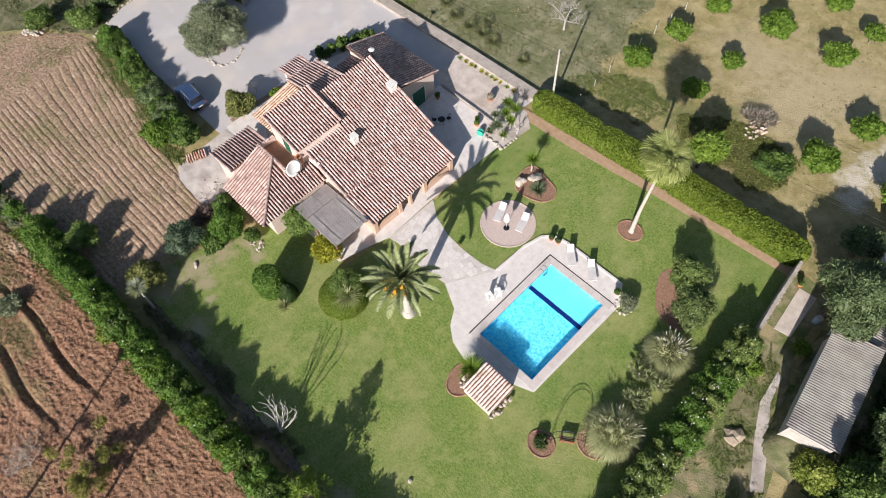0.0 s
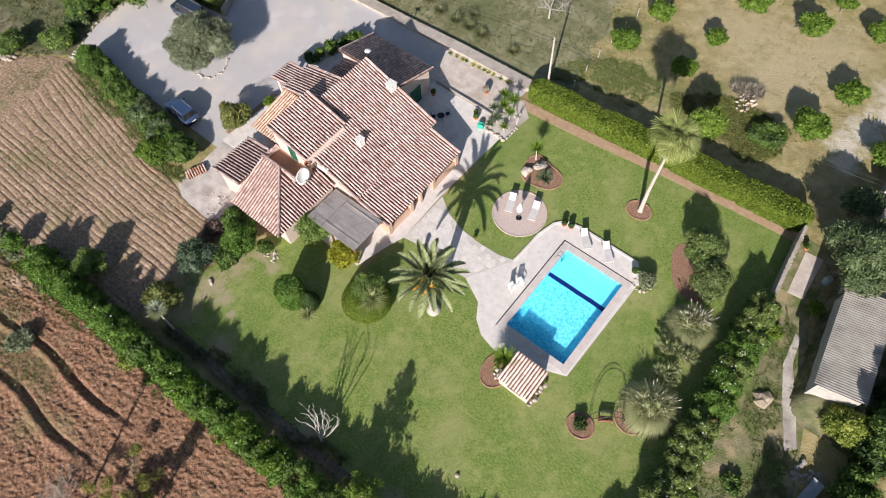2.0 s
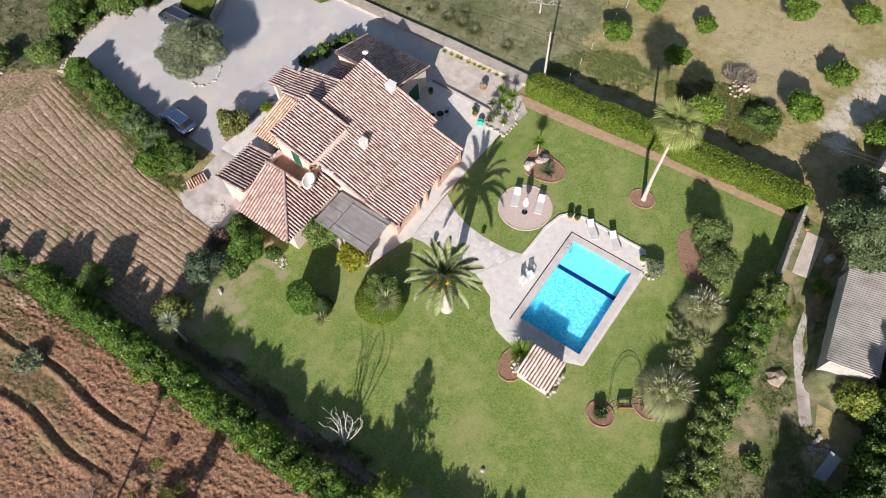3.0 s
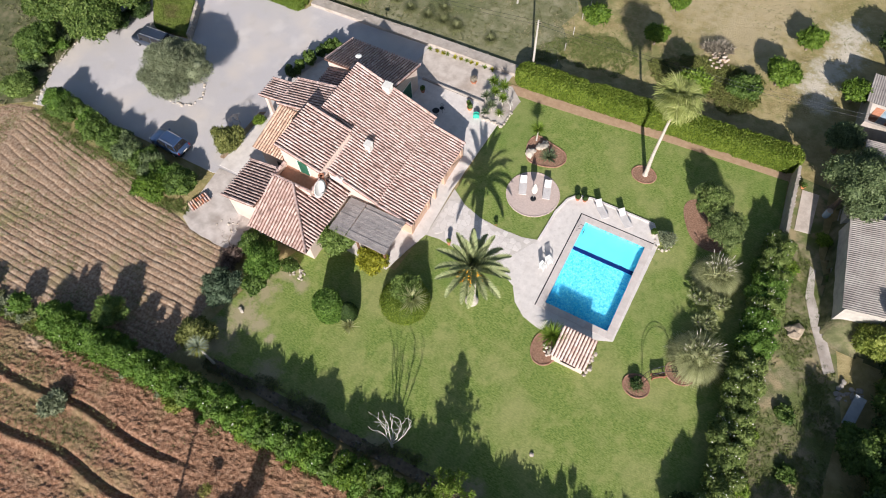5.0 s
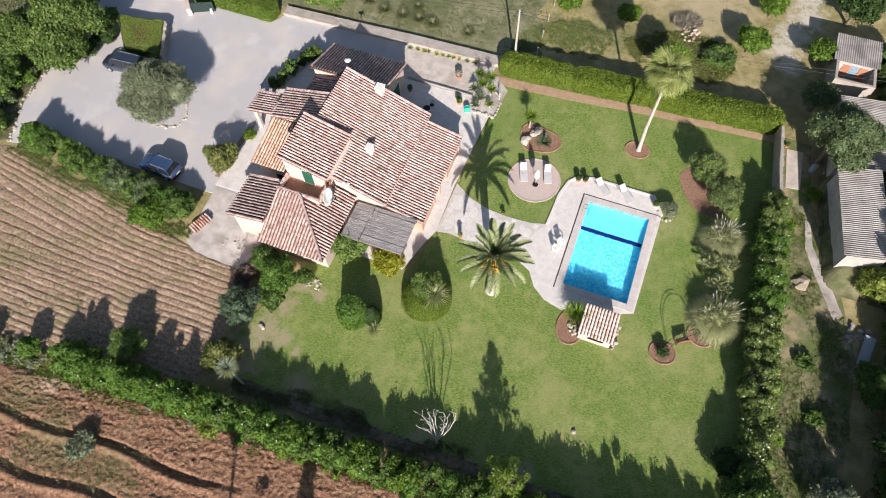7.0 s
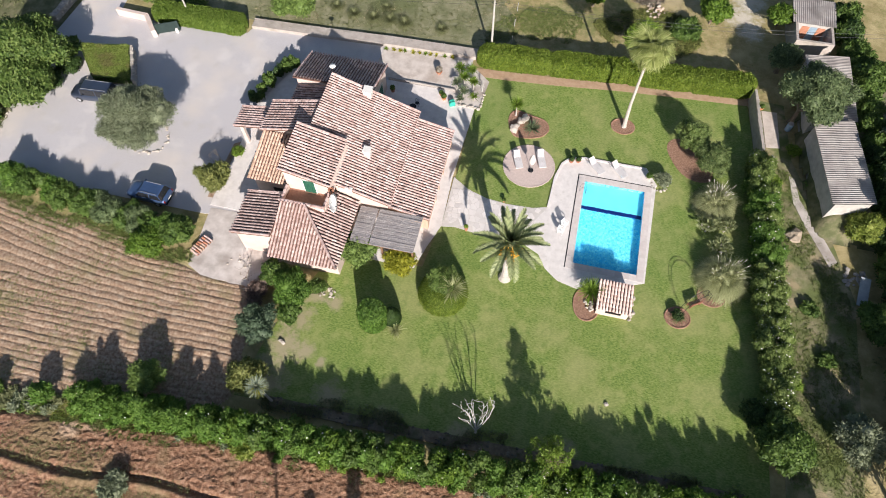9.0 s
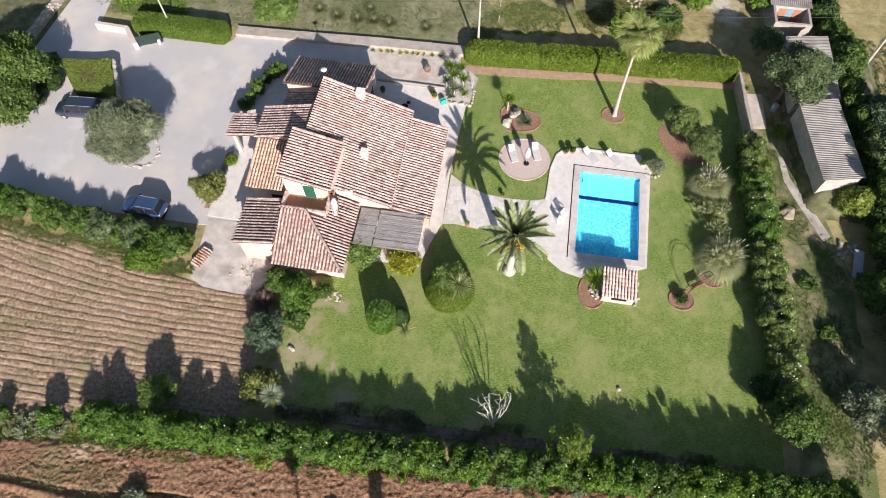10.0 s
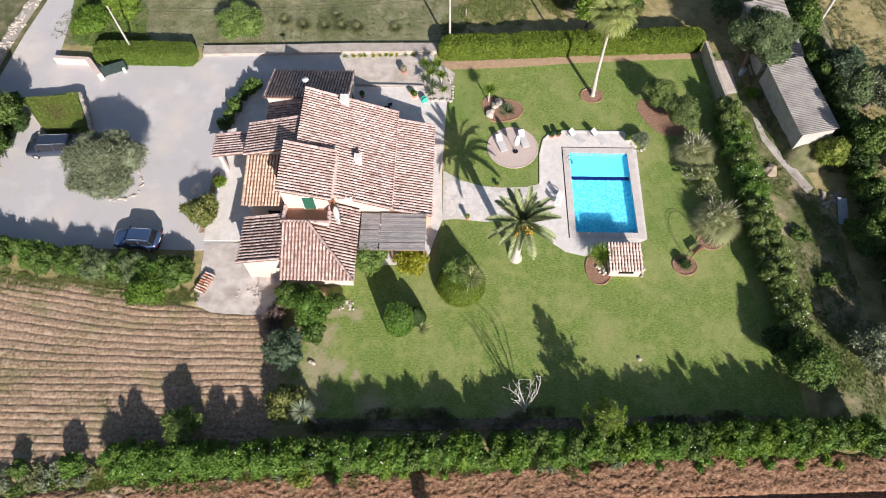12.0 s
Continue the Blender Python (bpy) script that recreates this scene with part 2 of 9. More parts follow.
M_FIBRE = material("fibre_cement", [(0.3, (0.28, 0.25, 0.235)), (0.7, (0.42, 0.385, 0.36))], 1.0, 0.92, 0.2, 15.0, second=(0.4, (0.16, 0.14, 0.135), 0.5, 0.66, 0.7))
M_REED = material("weathered_reed", [(0.3, (0.27, 0.245, 0.245)), (0.7, (0.44, 0.405, 0.40))], 3.0, 0.95, 0.6, 14.0, stretch=(0.6, 8.0, 1.0), second=(0.9, (0.20, 0.18, 0.175), 0.52, 0.7, 0.6))
M_WOOD = material("brown_wood", [(0.3, (0.14, 0.075, 0.045)), (0.7, (0.24, 0.14, 0.085))], 3.0, 0.75, 0.3, 20.0, stretch=(1, 8, 1))
M_GREYWOOD = material("grey_pole_wood", [(0.3, (0.36, 0.33, 0.30)), (0.7, (0.52, 0.49, 0.46))], 4.0, 0.9, 0.3, 15.0)
M_GATE = material("faded_green_gate", [(0.3, (0.018, 0.032, 0.03)), (0.7, (0.03, 0.048, 0.045))], 3.0, 0.7)
M_OLDWALL = material("weathered_wall_top", [(0.3, (0.36, 0.31, 0.275)), (0.7, (0.48, 0.425, 0.385))], 1.6, 0.95, 0.5, 16.0, second=(0.7, (0.26, 0.235, 0.19), 0.52, 0.68, 0.7))
M_GREEN = material("green_shutter_paint", [(0.3, (0.025, 0.10, 0.065)), (0.7, (0.04, 0.14, 0.09))], 3.0, 0.5)
# near-black that stands in for the shade inside openings and cabins
M_DARK = material("unlit_interior", [(0.3, (0.02, 0.018, 0.016)), (0.7, (0.035, 0.03, 0.028))], 3.0, 0.8)
M_IRON = material("dark_iron", [(0.3, (0.02, 0.022, 0.028)), (0.7, (0.045, 0.047, 0.052))], 5.0, 0.45, metal=0.6)
M_BARK = material("bark", [(0.3, (0.13, 0.10, 0.075)), (0.7, (0.26, 0.205, 0.16))], 6.0, 0.95, 1.0, 14.0, stretch=(1, 1, 0.25))
M_PALMBARK = material("palm_trunk", [(0.3, (0.38, 0.335, 0.295)), (0.7, (0.56, 0.51, 0.465))], 4.0, 0.95, 0.8, 10.0, stretch=(1, 1, 3.0))
M_TWIG = material("grey_twigs", [(0.3, (0.34, 0.315, 0.295)), (0.7, (0.46, 0.43, 0.41))], 6.0, 0.9, 0.4, 20.0)
M_DEADWOOD = material("bleached_dead_wood", [(0.3, (0.42, 0.395, 0.365)), (0.7, (0.58, 0.555, 0.52))], 6.0, 0.9, 0.4, 20.0)
M_TURQ = material("turquoise_plastic", [(0.3, (0.03, 0.36, 0.27)), (0.7, (0.05, 0.45, 0.34))], 3.0, 0.4)
M_CORAL = material("orange_paint", [(0.3, (0.50, 0.20, 0.09)), (0.7, (0.60, 0.27, 0.14))], 3.0, 0.7)

L_HEDGE = leafy("hedge_leaf", (0.075, 0.12, 0.012), (0.155, 0.225, 0.026), (0.27, 0.33, 0.055), 0.35)
L_DARK = leafy("dark_shrub_leaf", (0.018, 0.040, 0.010), (0.040, 0.078, 0.018), (0.085, 0.135, 0.035))
L_MID = leafy("shrub_leaf", (0.036, 0.072, 0.014), (0.082, 0.142, 0.026), (0.16, 0.23, 0.055))
L_CITRUS = leafy("citrus_leaf", (0.05, 0.098, 0.011), (0.115, 0.20, 0.024), (0.215, 0.315, 0.05), 0.3)
L_OLIVE = leafy("olive_leaf", (0.11, 0.135, 0.075), (0.21, 0.24, 0.145), (0.35, 0.38, 0.255))
L_YELLOW = leafy("golden_leaf", (0.17, 0.185, 0.018), (0.33, 0.335, 0.03), (0.50, 0.475, 0.06), 0.35)
L_LIME = leafy("lime_leaf", (0.08, 0.14, 0.015), (0.16, 0.25, 0.03), (0.28, 0.37, 0.07))
L_ROUGH = leafy("rough_hedge_leaf", (0.05, 0.11, 0.017), (0.115, 0.215, 0.034), (0.215, 0.33, 0.072), 0.35)
L_PALM = leafy("palm_leaf", (0.145, 0.18, 0.08), (0.26, 0.30, 0.14), (0.43, 0.455, 0.25), 0.25)
L_FAN = leafy("fan_palm_leaf", (0.20, 0.24, 0.07), (0.36, 0.40, 0.135), (0.55, 0.56, 0.27), 0.4)
L_PAMPAS = leafy("pampas_blade", (0.24, 0.27, 0.11), (0.40, 0.42, 0.20), (0.56, 0.56, 0.34), 0.4)
L_CLUMP = leafy("pampas_clump_blade", (0.22, 0.245, 0.11), (0.38, 0.40, 0.20), (0.55, 0.55, 0.33), 0.35)
L_DWARF = leafy("dwarf_palm_leaf", (0.16, 0.19, 0.08), (0.30, 0.335, 0.155), (0.48, 0.50, 0.28), 0.35)
L_CAROB = leafy("carob_leaf", (0.055, 0.085, 0.035), (0.12, 0.165, 0.07), (0.225, 0.28, 0.135))
L_ASHDULL = leafy("dull_ash_leaf", (0.06, 0.095, 0.027), (0.135, 0.185, 0.06), (0.255, 0.31, 0.125), 0.3)
L_ASH = leafy("ash_leaf", (0.075, 0.12, 0.028), (0.165, 0.23, 0.062), (0.31, 0.375, 0.145), 0.3)
L_YARD = leafy("yellowed_shrub_leaf", (0.085, 0.105, 0.03), (0.175, 0.195, 0.055), (0.31, 0.315, 0.105))
L_LEMON = leafy("lemon_leaf", (0.10, 0.14, 0.022), (0.20, 0.25, 0.042), (0.35, 0.385, 0.09))
L_WEED = leafy("dull_weed_leaf", (0.12, 0.135, 0.055), (0.185, 0.20, 0.09), (0.27, 0.27, 0.14))
L_PALEWEED = leafy("pale_field_weed", (0.19, 0.195, 0.085), (0.28, 0.28, 0.125), (0.38, 0.36, 0.185), 0.3)
L_VERGEGRASS = leafy("verge_grass_blade", (0.10, 0.14, 0.035), (0.17, 0.215, 0.06), (0.27, 0.30, 0.11), 0.25)
L_FRESH = leafy("fresh_shrub_leaf", (0.08, 0.13, 0.032), (0.16, 0.24, 0.058), (0.28, 0.365, 0.105), 0.3)
L_YUCCA = leafy("yucca_leaf", (0.18, 0.22, 0.15), (0.32, 0.37, 0.27), (0.52, 0.55, 0.43), 0.15)
L_TWIG = leafy("purple_brown_twig", (0.09, 0.06, 0.05), (0.17, 0.12, 0.10), (0.28, 0.21, 0.18), 0.1)
L_FIG = leafy("fig_leaf", (0.045, 0.085, 0.018), (0.11, 0.175, 0.038), (0.25, 0.325, 0.095), 0.35)
L_LANE = leafy("lane_hedge_leaf", (0.07, 0.11, 0.026), (0.155, 0.215, 0.054), (0.30, 0.36, 0.12), 0.3)
L_GATEHEDGE = leafy("gate_hedge_leaf", (0.065, 0.115, 0.014), (0.135, 0.21, 0.03), (0.24, 0.31, 0.065), 0.35)
L_STRAGGLY = leafy("straggly_yellow_leaf", (0.17, 0.18, 0.04), (0.30, 0.30, 0.07), (0.45, 0.43, 0.14), 0.3)
L_STRAW = leafy("straw_blade", (0.28, 0.235, 0.135), (0.36, 0.30, 0.185), (0.45, 0.385, 0.25), 0.15)
L_PLUME = leafy("pampas_plume", (0.52, 0.48, 0.40), (0.64, 0.60, 0.52), (0.74, 0.71, 0.64), 0.35)
L_BLUEGREEN = leafy("blue_green_leaf", (0.045, 0.075, 0.042), (0.09, 0.135, 0.078), (0.17, 0.225, 0.14))
L_BLOSSOM = leafy("white_blossom", (0.62, 0.60, 0.56), (0.72, 0.70, 0.66), (0.80, 0.78, 0.75), 0.2)
L_CREEPER = material("creeper_leaf", [(0.2, (0.10, 0.14, 0.025)), (0.5, (0.175, 0.23, 0.045)), (0.85, (0.27, 0.32, 0.08))], 1.1, 0.6, island=0.45, translucent=0.2,
                     second=(0.55, (0.17, 0.11, 0.065), 0.54, 0.66, 0.55))
L_DRY = leafy("dry_brush", (0.17, 0.145, 0.11), (0.28, 0.245, 0.195), (0.40, 0.36, 0.30), 0.1)
L_AGAVE = leafy("agave_leaf", (0.07, 0.10, 0.055), (0.13, 0.17, 0.09), (0.24, 0.27, 0.14), 0.1)
M_FRUIT = material("date_fruit", [(0.3, (0.55, 0.26, 0.02)), (0.7, (0.68, 0.38, 0.04))], 6.0, 0.6)


def car_paint(name, colour):
    m = material(name, [(0.3, colour), (0.7, tuple(c * 1.15 for c in colour))], 2.0, 0.28, metal=0.5, spec=0.6)
    m.node_tree.nodes["Principled BSDF"].inputs["Coat Weight"].default_value = 0.6
    return m


M_BLUECAR = car_paint("blue_car_paint", (0.06, 0.105, 0.215))
M_GREYCAR = car_paint("grey_car_paint", (0.05, 0.066, 0.105))
M_SILVER = car_paint("silver_trim", (0.52, 0.53, 0.55))
M_GLASSDARK = material("tinted_glass", [(0.3, (0.012, 0.014, 0.018)), (0.7, (0.02, 0.022, 0.028))], 2.0, 0.08, spec=0.7)
M_RUBBER = material("tyre_rubber", [(0.3, (0.015, 0.015, 0.015)), (0.7, (0.03, 0.03, 0.03))], 9.0, 0.85)
M_REDLAMP = material("red_lens", [(0.3, (0.16, 0.012, 0.012)), (0.7, (0.21, 0.02, 0.02))], 3.0, 0.2)


def pool_material():
    m = material("pool_caustic_tiles", [(0.3, (0.10, 0.62, 0.74)), (0.7, (0.16, 0.74, 0.84))], 1.2, 0.4)
    nt = m.node_tree
    N, L = nt.nodes, nt.links
    geo = N.new("ShaderNodeNewGeometry")
    br = N.new("ShaderNodeTexBrick")
    br.offset = 0.0
    br.inputs["Scale"].default_value = 1.0
    # far-apart tile colours paint the caustic sparkle of the deep water
    br.inputs["Color1"].default_value = (0.05, 0.53, 0.86, 1)
    br.inputs["Color2"].default_value = (0.42, 0.93, 1.0, 1)
    br.inputs["Mortar"].default_value = (0.17, 0.72, 0.93, 1)
    br.inputs["Mortar Size"].default_value = 0.02
    br.inputs["Brick Width"].default_value = 0.15
    br.inputs["Row Height"].default_value = 0.15
    L.new(geo.outputs["Position"], br.inputs["Vector"])
    L.new(br.outputs["Color"], N["Principled BSDF"].inputs["Base Color"])
    return m


M_POOL = pool_material()
# one plain tone, without the sparkle painted on the deep basin
M_SHALLOW = material("shallow_pool_plain", [(0.3, (0.20, 0.74, 0.92)), (0.7, (0.26, 0.80, 0.95))], 1.2, 0.4)
M_NAVY = material("navy_mosaic", [(0.3, (0.005, 0.015, 0.12)), (0.7, (0.008, 0.025, 0.16))], 4.0, 0.4)


def water_material():
    m = bpy.data.materials.new("pool_water")
    m.use_nodes = True
    nt = m.node_tree
    N, L = nt.nodes, nt.links
    N.remove(N["Principled BSDF"])
    geo = N.new("ShaderNodeNewGeometry")
    no = N.new("ShaderNodeTexNoise")
    no.inputs["Scale"].default_value, no.inputs["Detail"].default_value = 4.2, 2.5
    L.new(geo.outputs["Position"], no.inputs["Vector"])
    bu = N.new("ShaderNodeBump")
    bu.inputs["Strength"].default_value, bu.inputs["Distance"].default_value = 1.0, 0.09
    L.new(no.outputs["Fac"], bu.inputs["Height"])
    re = N.new("ShaderNodeBsdfRefraction")
    re.inputs["Color"].default_value = (0.72, 0.93, 1.0, 1)
    re.inputs["IOR"].default_value, re.inputs["Roughness"].default_value = 1.33, 0.0
    gl = N.new("ShaderNodeBsdfGlossy")
    gl.inputs["Roughness"].default_value = 0.03
    fr = N.new("ShaderNodeFresnel")
    fr.inputs["IOR"].default_value = 1.33
    for node in (re, gl, fr):
        L.new(bu.outputs[0], node.inputs["Normal"])
    mx = N.new("ShaderNodeMixShader")
    L.new(fr.outputs[0], mx.inputs[0])
    L.new(re.outputs[0], mx.inputs[1])
    L.new(gl.outputs[0], mx.inputs[2])
    L.new(mx.outputs[0], N["Material Output"].inputs[0])
    return m


M_WATER = water_material()


# ---- building helpers ----
def fast_mesh(name, verts, faces, mats, smooth=False):
    """A mesh from arrays: verts n x 3, faces m x k (all faces with k corners)."""
    verts = np.asarray(verts, dtype=np.float32)
    faces = np.asarray(faces, dtype=np.int32)
    me = bpy.data.meshes.new(name)
    k = faces.shape[1]
    me.vertices.add(len(verts))
    me.vertices.foreach_set("co", verts.ravel())
    me.loops.add(faces.size)
    me.loops.foreach_set("vertex_index", faces.ravel())
    me.polygons.add(len(faces))
    me.polygons.foreach_set("loop_start", np.arange(0, faces.size, k, dtype=np.int32))
    if smooth:
        me.polygons.foreach_set("use_smooth", np.ones(len(faces), dtype=bool))
    me.update(calc_edges=True)
    me.validate()
    for m in mats if isinstance(mats, (list, tuple)) else [mats]:
        me.materials.append(m)
    return me


class Geo:
    """Gathers simple solids into one mesh."""

    def __init__(self):
        self.v, self.f = [], []

    def add(self, verts, faces):
        n = len(self.v)
        self.v += [tuple(p) for p in verts]
        self.f += [tuple(i + n for i in q) for q in faces]
        return self

    def hexa(self, p):
        """Eight corners: four below, four above, both anticlockwise."""
        return self.add(p, [(3, 2, 1, 0), (4, 5, 6, 7), (0, 1, 5, 4), (1, 2, 6, 5), (2, 3, 7, 6), (3, 0, 4, 7)])

    def box(self, x0, x1, y0, y1, z0, z1):
        return self.hexa([(x0, y0, z0), (x1, y0, z0), (x1, y1, z0), (x0, y1, z0), (x0, y0, z1), (x1, y0, z1), (x1, y1, z1), (x0, y1, z1)])

    def prism(self, poly, z0, z1):
        n = len(poly)
        self.add([(x, y, z0) for x, y in poly] + [(x, y, z1) for x, y in poly],
                 [tuple(range(n - 1, -1, -1)), tuple(range(n, 2 * n))] + [(i, (i + 1) % n, n + (i + 1) % n, n + i) for i in range(n)])
        return self

    def tube(self, points, radii, seg=8, cap=True):
        """A tapered tube through points."""
        pts = [Vector(p) for p in points]
        rings = []
        for i, p in enumerate(pts):
            d = (pts[min(i + 1, len(pts) - 1)] - pts[max(i - 1, 0)]).normalized()
            a = d.orthogonal().normalized() if abs(d.z) < 0.95 else Vector((1, 0, 0))
            a = (a - d * a.dot(d)).normalized()
            b = d.cross(a)
            r = radii[i] if isinstance(radii, (list, tuple)) else radii
            rings.append([p + (a * math.cos(2 * math.pi * k / seg) + b * math.sin(2 * math.pi * k / seg)) * r for k in range(seg)])
        verts = [v for ring in rings for v in ring]
        faces = [(i * seg + k, i * seg + (k + 1) % seg, (i + 1) * seg + (k + 1) % seg, (i + 1) * seg + k) for i in range(len(pts) - 1) for k in range(seg)]
        if cap:
            faces += [tuple(range(seg - 1, -1, -1)), tuple((len(pts) - 1) * seg + k for k in range(seg))]
        return self.add(verts, faces)

    def blob(self, c, r, jitter=0.15, sub=2, rng=random):
        bm = bmesh.new()
        bmesh.ops.create_icosphere(bm, subdivisions=sub, radius=1.0)
        off = Vector((rng.random() * 90, rng.random() * 90, 3))
        verts = []
        for v in bm.verts:
            k = 1 + jitter * noise.noise(v.co * 1.7 + off) * 2
            verts.append((c[0] + v.co.x * r[0] * k, c[1] + v.co.y * r[1] * k, c[2] + v.co.z * r[2] * k))
        faces = [tuple(v.index for v in f.verts) for f in bm.faces]
        bm.free()
        return self.add(verts, faces)

    def lathe(self, profile, c=(0, 0, 0), seg=16):
        verts = [(c[0] + r * math.cos(2 * math.pi * k / seg), c[1] + r * math.sin(2 * math.pi * k / seg), c[2] + z) for r, z in profile for k in range(seg)]
        n = len(profile)
        faces = [(i * seg + k, i * seg + (k + 1) % seg, (i + 1) * seg + (k + 1) % seg, (i + 1) * seg + k) for i in range(n - 1) for k in range(seg)]
        faces += [tuple(range(seg - 1, -1, -1)), tuple((n - 1) * seg + k for k in range(seg))]
        return self.add(verts, faces)

    def mesh(self, name, mat, bevel=0.0, smooth=False):
        me = bpy.data.meshes.new(name)
        me.from_pydata(self.v, [], self.f)
        if bevel or smooth:
            bm = bmesh.new()
            bm.from_mesh(me)
            if bevel:
                bmesh.ops.bevel(bm, geom=bm.edges[:], offset=bevel, segments=1, affect="EDGES")
            for f in bm.faces:
                f.smooth = smooth
            bm.to_mesh(me)
            bm.free()
        me.materials.append(mat)
        return me


def part(name, geo, mat, parent, label="", bevel=0.0, smooth=False):
    """One mesh object under a thing (or a thing of its own, with no parent)."""
    me = geo.mesh(name, mat, bevel, smooth) if isinstance(geo, Geo) else geo
    ob = new(name, me)
    if parent is not None:
        ob.parent = parent
        ob.matrix_parent_inverse = parent.matrix_world.inverted() if parent.parent is None else Matrix.Identity(4)
    if label:
        tagged(ob, label)
    return ob


def thing(name, label, category, group="", kind="", at=(0, 0, 0), turn=0.0):
    """An empty at the base of a thing; its parts are built round it in local metres."""
    ob = new(name)
    ob.empty_display_size = 0.2
    ob.matrix_world = pose(*at, 0, 0, turn)
    return tagged(ob, label, category, group, kind)


def local(name, geo, mat, parent, label="", bevel=0.0, smooth=False):
    """A part whose mesh is given in its parent's own metres."""
    me = geo.mesh(name, mat, bevel, smooth) if isinstance(geo, Geo) else geo
    ob = new(name, me)
    ob.parent = parent
    if label:
        tagged(ob, label)
    return ob


def sheet(name, poly, z, mat, label, category, hole=None):
    """A flat piece of ground with a skirt, with an optional rectangular hole."""
    bm = bmesh.new()
    loops = [poly] + ([hole] if hole else [])
    edges = []
    for lp in loops:
        vs = [bm.verts.new((x, y, z)) for x, y in lp]
        edges += [bm.edges.new((vs[i], vs[(i + 1) % len(vs)])) for i in range(len(vs))]
    bmesh.ops.triangle_fill(bm, use_beauty=True, use_dissolve=False, edges=edges)
    bmesh.ops.recalc_face_normals(bm, faces=bm.faces)
    if bm.faces and bm.faces[:][0].normal.z < 0:
        bmesh.ops.reverse_faces(bm, faces=bm.faces)
    skirt = bmesh.ops.extrude_edge_only(bm, edges=edges)
    for v in skirt["geom"]:
        if isinstance(v, bmesh.types.BMVert):
            v.co.z -= 0.12
    me = bpy.data.meshes.new(name)
    bm.to_mesh(me)
    bm.free()
    me.materials.append(mat)
    return tagged(new(name, me), label, category, kind="structure")


def smooth_loop(points, steps=6):
    """A closed smooth curve through a few corners (Catmull-Rom)."""
    out = []
    n = len(points)
    for i in range(n):
        p0, p1, p2, p3 = (Vector(points[(i + k - 1) % n]) for k in range(4))
        for s in range(steps):
            t = s / steps
            q = 0.5 * ((2 * p1) + (p2 - p0) * t + (2 * p0 - 5 * p1 + 4 * p2 - p3) * t * t + (3 * p1 - p0 - 3 * p2 + p3) * t ** 3)
            out.append((q.x, q.y))
    return out


def inside(x, y, poly):
    """Which of the points (arrays) lie in a polygon."""
    x, y = np.asarray(x), np.asarray(y)
    hit = np.zeros(x.shape, dtype=bool)
    n = len(poly)
    for i in range(n):
        (x1, y1), (x2, y2) = poly[i], poly[(i + 1) % n]
        if y1 == y2:
            continue
        c = ((y1 > y) != (y2 > y)) & (x < (x2 - x1) * (y - y1) / (y2 - y1) + x1)
        hit ^= c
    return hit


# ---- foliage ----
def cards(P, Nrm, size, rng, aspect=0.5, fold=0.15, along=None):
    """Leaf cards: a kite of two triangles for each point, across its normal."""
    n = len(P)
    Nrm = Nrm / (np.linalg.norm(Nrm, axis=1, keepdims=True) + 1e-9)
    r = rng.normal(size=(n, 3))
    u = np.cross(Nrm, r) if along is None else along
    u = u / (np.linalg.norm(u, axis=1, keepdims=True) + 1e-9)
    w = np.cross(Nrm, u)
    w = w / (np.linalg.norm(w, axis=1, keepdims=True) + 1e-9)
    s = (size * rng.uniform(0.6, 1.35, n))[:, None]
    a = P - u * s * 0.5
    b = P + w * s * aspect * 0.5 + Nrm * s * fold
    c = P + u * s * 0.5
    d = P - w * s * aspect * 0.5 + Nrm * s * fold
    V = np.stack([a, b, c, d], 1).reshape(-1, 3)
    i = np.arange(n)[:, None] * 4
    F = np.concatenate([i + np.array([[0, 1, 2]]), i + np.array([[0, 2, 3]])])
    return V, F


